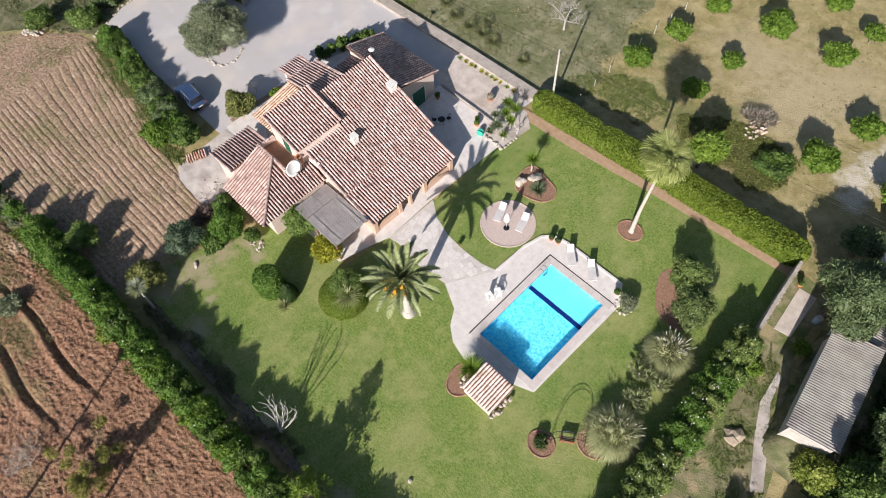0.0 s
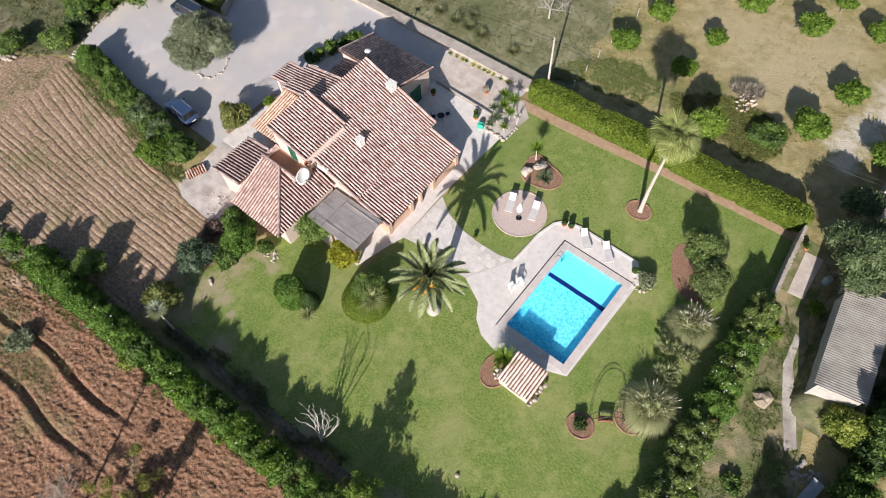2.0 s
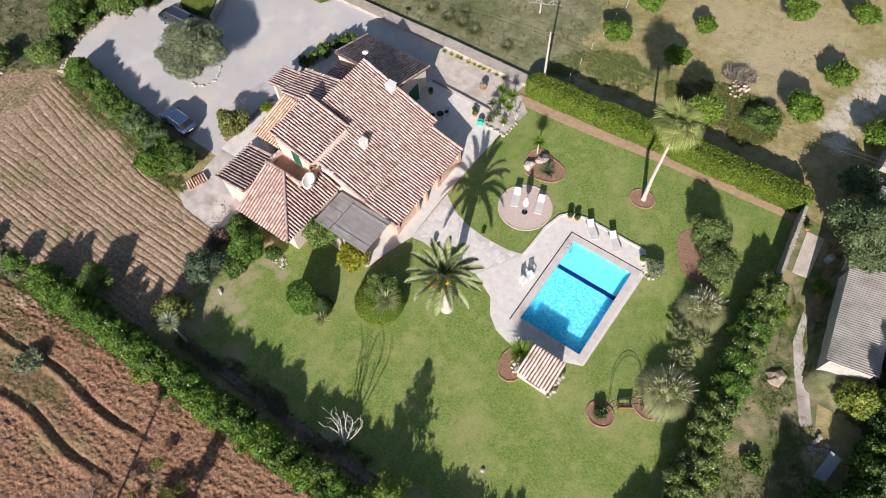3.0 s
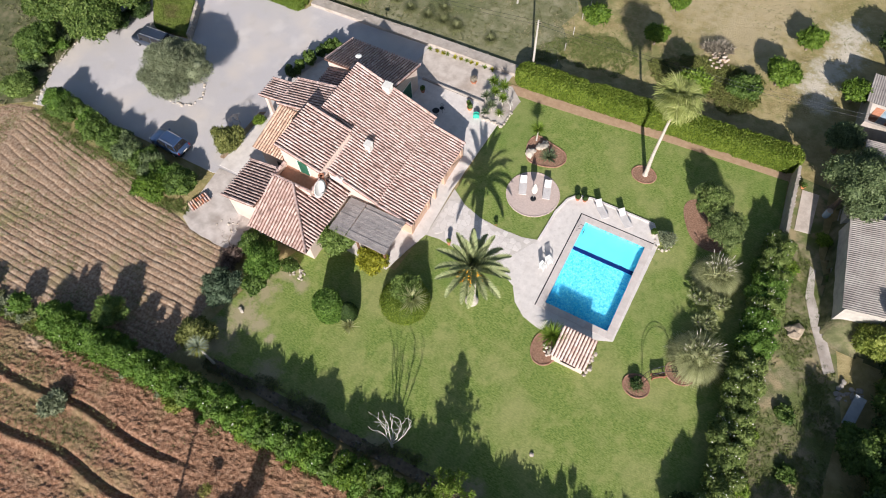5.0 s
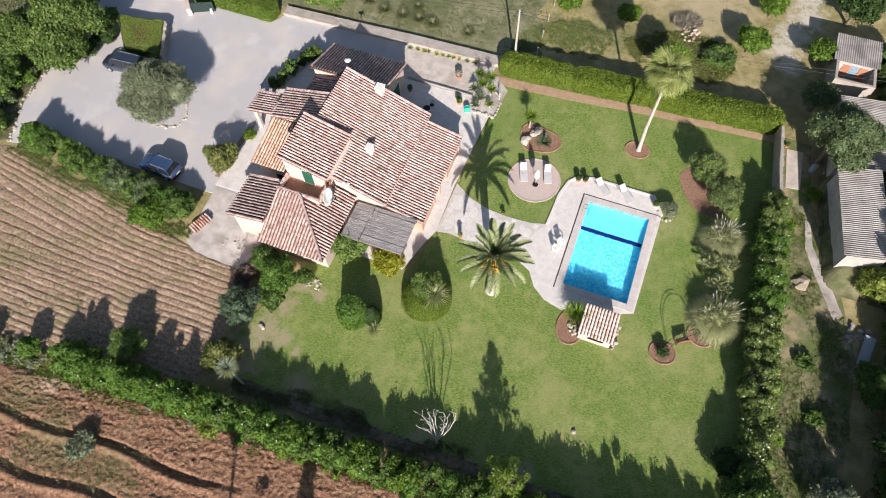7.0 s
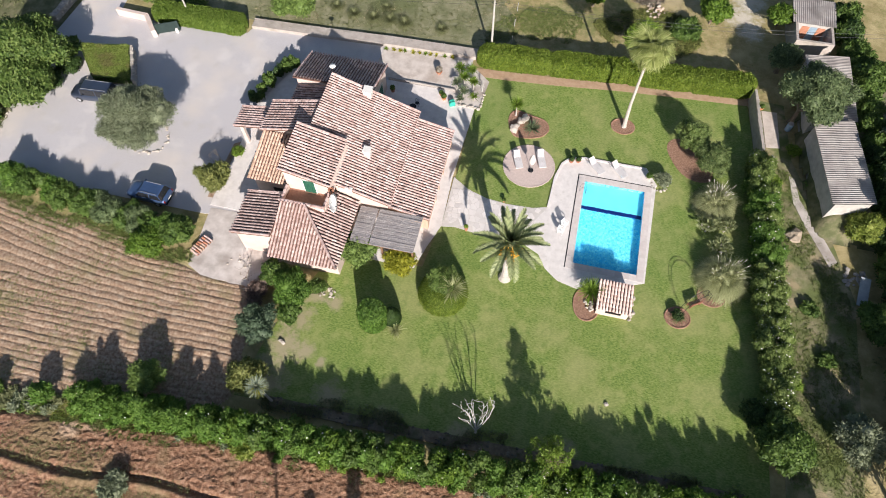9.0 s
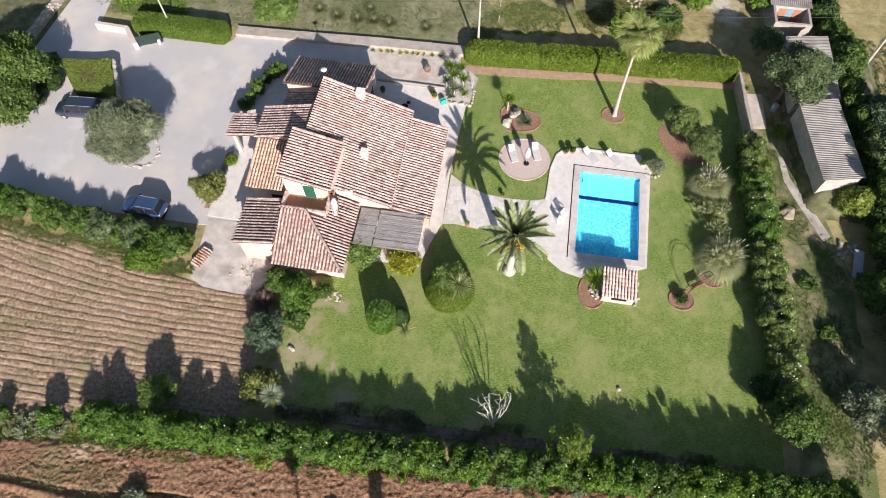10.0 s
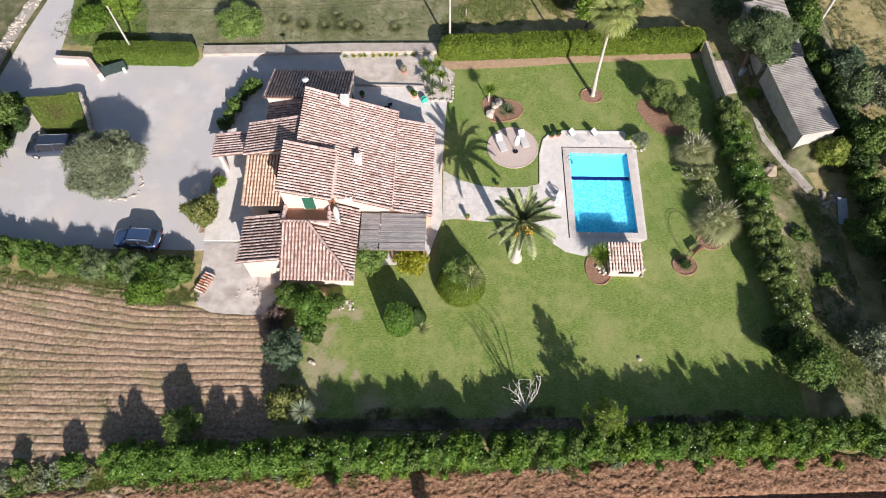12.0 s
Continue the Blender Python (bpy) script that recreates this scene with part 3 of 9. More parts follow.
def lumps_foliage(lumps, n, size, rng, aspect=0.6, floor=0.05, shell=(0.78, 1.06), up=0.35, feather=0.0, core=0.8):
    """Leaf cards over a group of ellipsoids, with a solid core below them."""
    base_lumps, lumps = lumps, []
    for c, r in base_lumps:
        lumps.append((tuple(c), tuple(x * 0.8 for x in r)))
        for i in range(8):
            q = rng.normal(size=3)
            q /= np.linalg.norm(q)
            q[2] = abs(q[2]) * 0.9 - 0.15
            s = rng.uniform(0.26, 0.44)
            lumps.append((tuple(c[k] + q[k] * r[k] * rng.uniform(0.56, 0.78) for k in range(3)), tuple(x * s for x in r)))
    C = np.array([l[0] for l in lumps], dtype=float)
    R = np.array([l[1] for l in lumps], dtype=float)
    area = R[:, 0] * R[:, 1] + R[:, 1] * R[:, 2] + R[:, 0] * R[:, 2]
    n, size = int(n * 2.0), size * 1.23
    k = rng.choice(len(lumps), n, p=area / area.sum())
    d = rng.normal(size=(n, 3))
    d /= np.linalg.norm(d, axis=1, keepdims=True)
    f = rng.uniform(shell[0], shell[1], n)
    f = np.where(rng.random(n) < 0.16, f + rng.uniform(0.0, 0.24, n), f)[:, None]
    # uneven outline: tufts stand out, gaps fall back
    ph = C[k] * 1.3
    wob = (np.sin(d[:, 0] * 7 + ph[:, 0] * 3) + np.sin(d[:, 1] * 8 + ph[:, 1] * 3) + np.sin(d[:, 2] * 9 + d[:, 0] * 5))[:, None] * 0.055
    P = C[k] + d * R[k] * (f + wob)
    keep = P[:, 2] > floor
    P, d, k = P[keep], d[keep], k[keep]
    Nrm = d / R[k] * R[k].mean(1, keepdims=True) + rng.normal(size=P.shape) * 0.55 + np.array([0, 0, up])
    k = rng.random(len(P)) < feather
    V, F = cards(P[~k], Nrm[~k], size, rng, aspect)
    if feather:
        out = d[k] + rng.normal(size=d[k].shape) * 0.35 + np.array([0, 0, 0.3])
        V2, F2 = cards(P[k] + d[k] * size * 0.25, rng.normal(size=d[k].shape), size * 1.9, rng, min(0.2, aspect), 0.05, out)
        V, F = np.concatenate([V, V2]), np.concatenate([F, F2 + len(V)])
    g = Geo()
    for i, (c, r) in enumerate(lumps):
        g.blob(c, [max(0.03, x * core) for x in r], 0.25, 2 if i % 9 == 0 else 1)
    cv = np.array(g.v)
    cv[:, 2] = np.maximum(cv[:, 2], floor)
    cf = np.array(g.f)
    return np.concatenate([V, cv]), np.concatenate([F, cf + len(V)])


FEATHER = {"olive_leaf": 0.6, "blue_green_leaf": 0.7, "fresh_shrub_leaf": 0.55, "purple_brown_twig": 0.9, "lime_leaf": 0.45, "lemon_leaf": 0.4, "golden_leaf": 0.5, "rough_hedge_leaf": 0.35, "citrus_leaf": 0.25, "carob_leaf": 0.2, "dry_brush": 0.6, "pampas_blade": 0.9, "yellowed_shrub_leaf": 0.3}


def bush(name, label, category, x, y, lumps, n, size, mat, group="", aspect=0.6, seed=0, stem=True, z=0.0):
    """A shrub: short stems and a crown of leaf cards; lumps in its own metres."""
    rng = np.random.default_rng(seed + int(abs(x * 37 + y * 91)))
    th = thing(name, label, category, group, at=(x, y, z))
    V, F = lumps_foliage(lumps, n, size, rng, aspect, feather=FEATHER.get(mat.name, 0.1))
    ob = new("crown", fast_mesh("crown", V, F, mat))
    ob.parent = th
    if stem:
        g = Geo()
        for c, r in lumps[:3]:
            g.tube([(c[0] * 0.3, c[1] * 0.3, -0.1), (c[0] * 0.6, c[1] * 0.6, c[2] * 0.5), c], [0.07, 0.05, 0.02], 6)
        local("stem", g, M_BARK, th)
    return th


def tree(name, label, x, y, height, trunk_r, lumps, n, size, mat, category="tree", group="", aspect=0.6, seed=0, lean=(0, 0), core=0.8):
    """A tree: a tapered trunk, limbs to each part of the crown, and the crown."""
    rng = np.random.default_rng(seed + int(abs(x * 53 + y * 17)))
    th = thing(name, label, category, group, at=(x, y, 0))
    g = Geo()
    top = Vector((lean[0], lean[1], height))
    g.tube([(0, 0, -0.1), (0.03, 0.02, 0.15), top * 0.5 + Vector((0.05, -0.04, 0)), top], [trunk_r * 1.4, trunk_r, trunk_r * 0.8, trunk_r * 0.6], 9)
    local("trunk", g, M_BARK, th)
    g = Geo()
    for c, r in lumps:
        c = Vector(c)
        g.tube([top * 0.85, top * 0.6 + c * 0.4 + Vector((0, 0, -0.1)), c], [trunk_r * 0.5, trunk_r * 0.32, trunk_r * 0.12], 6)
    local("limbs", g, M_BARK, th)
    V, F = lumps_foliage(lumps, n, size, rng, aspect, floor=0.2, feather=FEATHER.get(mat.name, 0.1), core=core)
    ob = new("crown", fast_mesh("crown", V, F, mat))
    ob.parent = th
    return th


def round_lumps(r, h, base=0.3, k=7, seed=1, squash=0.8):
    """Lumps that make an uneven round crown of radius r between base and h."""
    rr = random.Random(seed)
    mid = (base + h) / 2
    out = [((0, 0, mid), (r * 0.72, r * 0.72, (h - base) / 2 * 0.9))]
    for i in range(k):
        a = 2 * math.pi * (i + rr.random() * 0.7) / k
        d = r * rr.uniform(0.42, 0.62)
        s = r * rr.uniform(0.38, 0.52)
        out.append(((d * math.cos(a), d * math.sin(a), mid + rr.uniform(-0.25, 0.3) * (h - base) / 2), (s, s, s * squash * rr.uniform(0.8, 1.15))))
    out.append(((rr.uniform(-.2, .2) * r, rr.uniform(-.2, .2) * r, h - r * 0.35), (r * 0.45, r * 0.45, r * 0.35)))
    return out


def hedge(name, label, path, width, height, mat, density, size, seed=0, rough=0.15, category="hedge", shoots=0.0, boxy=4.0, ends=0.45):
    """A hedge along a line of (x, y): leaf cards over a rounded box section with an uneven top, on a solid core."""
    rng = np.random.default_rng(seed)
    pts = np.array(path, dtype=float)
    seg = np.linalg.norm(np.diff(pts, axis=0), axis=1)
    cum = np.concatenate([[0], np.cumsum(seg)])
    total = cum[-1]

    def centre(s):
        return np.stack([np.interp(s, cum, pts[:, 0]), np.interp(s, cum, pts[:, 1])], 1)

    def profile(s):
        h = height * (1 + rough * (np.sin(s * 1.3 + seed) * 0.5 + np.sin(s * 3.1 + 2 * seed) * 0.35 + np.sin(s * 6.7) * 0.25))
        w = width * (1 + rough * (np.sin(s * 0.9 + 5) * 0.5 + np.sin(s * 2.7 + seed) * 0.4))
        return h, w

    n = int(total * density)
    s = rng.uniform(0, total, n)
    e = 0.05
    tang = centre(np.minimum(s + e, total)) - centre(np.maximum(s - e, 0))
    tang /= np.linalg.norm(tang, axis=1, keepdims=True)
    nor = np.stack([-tang[:, 1], tang[:, 0]], 1)
    h, w = profile(s)
    # section: a superellipse from the ground on one side over the top to the other
    q = rng.uniform(-height, width + height, n)
    cx = np.where(q < 0, -1.0, np.where(q > width, 1.0, 2 * q / width - 1))
    sz = np.where(q < 0, 1 + q / height, np.where(q > width, 1 - (q - width) / height, 1.0))
    cx, sz = cx * (1 - 0.10 * np.abs(sz) ** boxy), sz * (1 - 0.08 * np.abs(cx) ** boxy)
    endf = np.clip(np.minimum(s, total - s) / (width * ends), 0, 1) ** 0.4
    f = rng.uniform(0.86, 1.05, n) + (rng.random(n) < shoots) * rng.uniform(0, 0.35, n)
    off = cx * w / 2 * f * endf
    z = np.maximum(0.05, sz * h * f * (0.6 + 0.4 * endf))
    C = centre(s)
    P = np.stack([C[:, 0] + nor[:, 0] * off, C[:, 1] + nor[:, 1] * off, z], 1)
    side, flat = np.abs(cx) ** 4 * np.sign(cx), np.maximum(0.15, np.abs(sz) ** 4)
    Nrm = np.stack([nor[:, 0] * side, nor[:, 1] * side, flat], 1) + rng.normal(size=P.shape) * 0.85
    V, F = cards(P, Nrm, size, rng, 0.55)
    # core
    m = max(3, int(total / 0.7))
    ss = np.linspace(width * ends * 0.66, total - width * ends * 0.66, m)
    Cc = centre(ss)
    tg = np.gradient(Cc, axis=0)
    tg /= np.linalg.norm(tg, axis=1, keepdims=True)
    nn = np.stack([-tg[:, 1], tg[:, 0]], 1)
    hh, ww = profile(ss)
    ang = np.linspace(0, np.pi, 7)
    rings = []
    for q in ang:
        c2, s2 = np.sign(np.cos(q)) * abs(np.cos(q)) ** (2 / boxy), abs(np.sin(q)) ** (2 / boxy)
        rings.append(np.stack([Cc[:, 0] + nn[:, 0] * c2 * ww * 0.42, Cc[:, 1] + nn[:, 1] * c2 * ww * 0.42, s2 * hh * 0.84], 1))
    R = np.stack(rings, 1)
    cv = R.reshape(-1, 3)
    cf = []
    for i in range(m - 1):
        for j in range(6):
            p = i * 7 + j
            cf += [(p, p + 7, p + 8), (p, p + 8, p + 1)]
    for i in (0, m - 1):
        for j in range(1, 6):
            cf.append((i * 7, i * 7 + j, i * 7 + j + 1))
    V2, F2 = np.concatenate([V, cv]), np.concatenate([F, np.array(cf) + len(V)])
    ob = new(name, fast_mesh(name, V2, F2, mat))
    return tagged(ob, label, category)


def bushy_hedge(name, label, path, width, height, mats, seed, gap=1.25, size=0.2, n=900, category="hedge", blossom=0):
    """A rough hedge of grown-together bushes, each a part of its own."""
    rr = random.Random(seed)
    rng = np.random.default_rng(seed)
    th = thing(name, label, category)
    pts = [Vector(p) for p in path]
    for a, b in zip(pts, pts[1:]):
        k = max(1, round((b - a).length / gap))
        nrm = Vector((-(b - a).y, (b - a).x)).normalized()
        for i in range(k):
            c = a.lerp(b, (i + rr.random() * 0.6) / k)
            h = height * rr.uniform(0.92, 1.06)
            lumps = []
            for j in range(3):
                o = nrm * (width * 0.30 * (j - 1) + rr.uniform(-.2, .2)) + (b - a).normalized() * rr.uniform(-.5, .5)
                r = width * rr.uniform(0.26, 0.36)
                hh = h * rr.uniform(0.84, 1.0) if j != 1 else h
                lumps.append(((c.x + o.x, c.y + o.y, hh * 0.5), (r * 1.15, r * 1.15, hh * 0.52)))
            if rr.random() < 0.08:
                s = rr.uniform(0.25, 0.4)
                lumps.append(((c.x + rr.uniform(-.4, .4), c.y + rr.uniform(-.4, .4), h + s * 0.6), (s, s, s * 1.4)))
            mat = rr.choice(mats)
            V, F = lumps_foliage(lumps, n, size, rng, 0.6, feather=FEATHER.get(mat.name, 0.1))
            ob = new("bush", fast_mesh("bush", V, F, mat))
            ob.parent = th
            if blossom:
                k2 = rng.integers(0, len(lumps), blossom)
                q = rng.normal(size=(blossom, 3))
                q /= np.linalg.norm(q, axis=1, keepdims=True)
                q[:, 2] = np.abs(q[:, 2])
                P = np.array([lumps[i][0] for i in k2]) + q * np.array([lumps[i][1] for i in k2]) * 1.02
                V, F = cards(P, q, 0.11, rng, 0.9)
                fl = new("blossoms", fast_mesh("blossoms", V, F, L_BLOSSOM))
                fl.parent = ob
                tagged(fl, "small white blossoms", kind="stuff")
    return th


def blades(n, length, width, rng, droop=0.9, spread=1.0, base=0.15, seg=4, lift=0.35):
    """Arching grass blades from one tuft."""
    V, F = [], []
    for i in range(n):
        a = rng.uniform(0, 2 * np.pi)
        el = rng.uniform(lift, 1.45)
        ln = length * rng.uniform(0.7, 1.1)
        d = np.array([math.cos(a) * math.cos(el) * spread, math.sin(a) * math.cos(el) * spread, math.sin(el)])
        side = np.array([-math.sin(a), math.cos(a), 0])
        p = np.array([math.cos(a) * base * rng.random(), math.sin(a) * base * rng.random(), 0.0])
        n0 = len(V)
        for k in range(seg + 1):
            w = width * (1 - k / seg) * 0.5 + 0.004
            V += [p - side * w, p + side * w]
            if k < seg:
                p = p + d * ln / seg
                d = d + np.array([0, 0, -droop / seg * rng.uniform(0.7, 1.2)])
                d = d / np.linalg.norm(d)
        for k in range(seg):
            q = n0 + 2 * k
            F.append((q, q + 1, q + 3, q + 2))
    V = np.array(V)
    V[:, 2] = np.maximum(V[:, 2], 0.03)
    return V, np.array(F)


# ---- ground ----
POOL = (0.5, 6.1, -9.55, -0.62)        # water's edge: x0, x1, y0, y1
HOLE = [(0.15, -9.9), (6.45, -9.9), (6.45, -0.27), (0.15, -0.27)]


def ground():
    """One sheet to the horizon, finer near the house, with a hole for the pool."""
    bm = bmesh.new()
    outer = [(-2500, -2500), (2500, -2500), (2500, 2500), (-2500, 2500)]
    near = [(-90, -70), (60, -70), (60, 80), (-90, 80)]
    vs = [[bm.verts.new((x, y, -0.06)) for x, y in lp] for lp in (outer, near, HOLE)]
    for a, b in ((0, 1), (1, 2)):
        for i in range(4):
            j = (i + 1) % 4
            bm.faces.new((vs[a][i], vs[a][j], vs[b][j], vs[b][i]))
    me = bpy.data.meshes.new("ground")
    bm.to_mesh(me)
    bm.free()
    me.materials.append(M_GROUND)
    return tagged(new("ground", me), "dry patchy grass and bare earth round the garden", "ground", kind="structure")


ground()
LAWN = [(-13.6, 10.1), (-9.3, 10.3), (-4.0, 10.7), (2.7, 11.4), (8.8, 11.8), (15.4, 12.2), (15.9, 8.0), (16.4, -4.0), (17.0, -16.0), (17.3, -26.4),
        (5.0, -26.7), (-10.0, -27.0), (-24.4, -27.4), (-23.6, -22.5), (-22.6, -18.5), (-21.2, -15.4), (-19.35, -15.2), (-19.2, -13.0), (-12.4, -12.9), (-11.6, -6.0), (-11.6, 6.0), (-14.2, 7.5)]
sheet("lawn", LAWN, 0.0, M_LAWN, "mown green lawn with drier yellowish patches", "lawn", HOLE)
DRIVE = [(-59.5, 4.0), (-58.6, 14.5), (-57.2, 24.0), (-54.6, 24.0), (-53.7, 11.0), (-50.0, 10.5), (-47.0, 10.4), (-38.3, 10.9), (-37.8, 12.3), (-30.6, 12.5), (-23.3, 12.8), (-13.0, 13.0),
         (-13.4, 7.0), (-20.0, 7.0), (-20.0, -9.5), (-25.2, -11.0), (-30.2, -11.0), (-33.5, -12.0), (-44.0, -12.0), (-52.5, -11.9), (-54.0, -13.3), (-55.7, -13.7), (-57.7, -8.8), (-58.3, -5.0)]
sheet("driveway", DRIVE, -0.012, M_GRAVEL, "pale grey gravel driveway and yard", "driveway")
sheet("patio", [(-21.5, 7.6), (-14.2, 7.6), (-11.55, 5.75), (-11.75, 1.3), (-11.9, -3.0), (-11.7, -8.4), (-12.5, -10.8), (-13.1, -13.2), (-19.0, -13.2), (-19.0, -9.0), (-21.5, -9.0)], 0.03, M_PATIO,
      "pale concrete patio beside the house", "patio")
sheet("upper_yard", [(-23.2, 8.0), (-14.7, 7.9), (-14.7, 10.4), (-13.4, 11.2), (-13.6, 12.2), (-22.8, 12.0)], 0.008, M_YARD, "beige compacted earth yard behind the house", "yard")
sheet("terrace_west", [(-33.4, -11.0), (-33.2, 2.2), (-31.6, 6.6), (-24.0, 6.6), (-24.0, -11.0)], 0.03, M_PATIO, "pale paved entrance terrace", "terrace")
sheet("terrace_south", [(-32.8, -17.3), (-33.2, -11.3), (-28.0, -11.1), (-24.5, -15.4), (-25.2, -17.6), (-27.0, -18.5), (-29.0, -18.1), (-31.0, -18.2)], 0.012, M_STAINED, "pale stained concrete terrace", "terrace")
sheet("sand_path", [(-13.8, 10.12), (-9.3, 10.25), (-4.0, 10.65), (2.7, 11.35), (8.8, 11.75), (15.5, 12.15), (15.7, 13.4), (8.9, 12.9), (2.8, 12.4), (-5.1, 11.7), (-13.6, 11.2)], 0.015, M_SAND,
      "reddish sandy path along the clipped hedge", "path")
sheet("farm_lane", [(15.9, 13.2), (19.0, 13.0), (19.6, 6.0), (22.5, -1.0), (24.5, -8.0), (24.0, -27.0), (18.4, -27.0), (18.4, -9.0), (17.0, -2.0), (16.2, 7.0)], -0.02,
      material("lane_earth", [(0.3, (0.13, 0.135, 0.06)), (0.5, (0.225, 0.205, 0.115)), (0.72, (0.38, 0.32, 0.21))], 0.8, 0.95, 1.0, 8.0,
               second=[(0.35, (0.13, 0.165, 0.05), 0.46, 0.58, 0.85), (1.4, (0.12, 0.15, 0.05), 0.52, 0.64, 0.6), (0.5, (0.44, 0.34, 0.21), 0.56, 0.66, 0.7)], detail=9), "worn earth lane with weeds beside the hedge", "lane")
sheet("concrete_slab", [(16.8, 11.8), (18.3, 11.9), (18.5, 7.4), (17.2, 7.2)], 0.02, M_YARD, "old cracked concrete slab in the lane", "slab")
sheet("concrete_strip", [(19.3, 4.2), (19.8, 4.0), (20.2, 1.6), (21.5, -0.8), (23.2, -4.4), (22.5, -5.0), (20.6, -1.2), (19.6, 1.2)], 0.02, M_STAINED, "narrow worn concrete path", "path")
sheet("west_verge", [(-80.0, -26.0), (-66.0, -22.0), (-61.8, -17.2), (-56.0, -13.4), (-56.4, -10.4), (-58.4, -5.0), (-59.3, 4.0), (-58.4, 14.5), (-57.0, 26.0), (-80.0, 26.0)], -0.03, M_VERGE, "wild overgrown verge beside the driveway", "verge")
sheet("rough_meadow", [(-58.0, 14.0), (-53.0, 13.2), (-38.0, 13.0), (-13.0, 13.6), (-8.8, 14.4), (-9.0, 16.0), (-10.2, 17.2), (-9.6, 19.5), (-11.4, 21.5), (-10.6, 24.5), (-12.6, 28.0), (-12.2, 32.0), (-14.6, 37.0), (-14.0, 44.0), (-15.0, 60.0), (-58.0, 60.0)], -0.035, M_MEADOW, "rough weedy meadow behind the boundary wall", "meadow")
add_patches(M_LAWN, [(-21.7, -19.8, 1.5), (-20.6, -17.4, 1.1), (-22.0, -22.6, 1.5), (-22.6, -25.6, 2.0), (-18.9, -18.0, 0.7), (-20.1, -22.7, 0.9), (-18.4, -23.3, 0.45), (-17.0, -25.8, 1.2), (-12.0, -26.6, 1.0), (-6.0, -26.4, 1.0), (2.0, -26.0, 1.0)], (0.40, 0.325, 0.225), 0.75)


def fbm(X, Y, seed, scale, octaves=4):
    """Cheap value noise over arrays."""
    rng = np.random.default_rng(seed)
    T = rng.random((256, 256))
    out, amp, tot = np.zeros_like(X), 1.0, 0.0
    for o in range(octaves):
        u, v = X * scale + 17.3 * o + 500, Y * scale + 9.1 * o + 500
        i, j = np.floor(u).astype(int), np.floor(v).astype(int)
        fu, fv = u - i, v - j
        fu, fv = fu * fu * (3 - 2 * fu), fv * fv * (3 - 2 * fv)
        a, b, c, d = T[i % 256, j % 256], T[(i + 1) % 256, j % 256], T[i % 256, (j + 1) % 256], T[(i + 1) % 256, (j + 1) % 256]
        out += amp * ((a * (1 - fu) + b * fu) * (1 - fv) + (c * (1 - fu) + d * fu) * fv)
        tot += amp
        amp, scale = amp * 0.55, scale * 2.1
    return out / tot


def stepped_ground(name, label, x0, x1, y0, y1, step, height, poly, mat, base, step_y=None):
    """A finely stepped sheet of worked soil, kept inside an outline."""
    xs, ys = np.arange(x0, x1, step), np.arange(y0, y1, step_y or step)
    X, Y = np.meshgrid(xs, ys)
    n, m = X.shape
    idx = np.arange(n * m).reshape(n, m)
    ok = inside(X + 0.7 * (fbm(X, Y, 61, 0.9, 3) - 0.5), Y + 0.7 * (fbm(X, Y, 62, 0.9, 3) - 0.5), poly)
    # the soil thins out to the level ground along its outline
    soft = ok.astype(float)
    for _ in range(10):
        soft[1:-1] = (soft[:-2] + soft[1:-1] + soft[2:]) / 3
        soft[:, 1:-1] = (soft[:, :-2] + soft[:, 1:-1] + soft[:, 2:]) / 3
    Z = height(X, Y) * np.clip(2 * soft - 1, 0, 1) + base
    q = ok[:-1, :-1] & ok[1:, :-1] & ok[:-1, 1:] & ok[1:, 1:]
    F = np.stack([idx[:-1, :-1][q], idx[:-1, 1:][q], idx[1:, 1:][q], idx[1:, :-1][q]], 1)
    V = np.stack([X, Y, Z], 2).reshape(-1, 3)
    used = np.unique(F)
    remap = np.full(len(V), -1)
    remap[used] = np.arange(len(used))
    return tagged(new(name, fast_mesh(name, V[used], remap[F], mat)), label, "field", kind="structure")


def furrows(X, Y):
    """Low flat ridges with narrow furrows that run on unbroken, some deeper than others."""
    fan = np.clip((Y + 23.5) / 6.0, 0, 1)
    v = Y - 0.15 * np.maximum(0, -36.5 - X) * fan + 0.35 * (fbm(X, Y, 5, 0.12, 2) - 0.5) + 0.2 * (fbm(X, Y, 15, 0.9, 3) - 0.5)
    headland = X < -54.2 - 0.19 * (Y + 20) + 0.5 * (fbm(X, Y, 41, 0.5, 2) - 0.5)
    v = np.where(headland, X - 0.27 * Y + 0.3 * (fbm(X, Y, 5, 0.2, 2) - 0.5), v)
    ridge = np.abs(np.sin(v * math.pi / 0.58)) ** 0.34
    row = np.floor(v / 0.58)
    deep = 0.72 + 0.4 * np.abs(np.sin(row * 2.3)) * (0.3 + 1.2 * fbm(X, Y, 8, 0.5, 3))
    deep = np.where(headland, deep * 0.6, deep)
    return 0.115 * ridge * deep + 0.05 * (fbm(X, Y, 3, 3.0, 3) - 0.5) + 0.055 * (fbm(X, Y, 4, 5.2, 2) - 0.45)


FIELD = [(-66.5, -26), (-64.5, -21.0), (-61.6, -18.0), (-58.0, -14.9), (-55.2, -13.9), (-50.5, -14.6), (-45.3, -15.2), (-39.8, -15.8), (-35.6, -17.1), (-32.6, -17.7), (-26.6, -18.1), (-25.2, -22.3), (-24.4, -27.6), (-26, -29.3), (-36, -30.6), (-41.0, -31.3), (-66.5, -31.3)]
stepped_ground("furrowed_field", "dry tilled field with narrow raised furrows", -67, -24, -31.4, -13.6, 0.18, furrows, FIELD, M_FURROW, -0.05, 0.058)


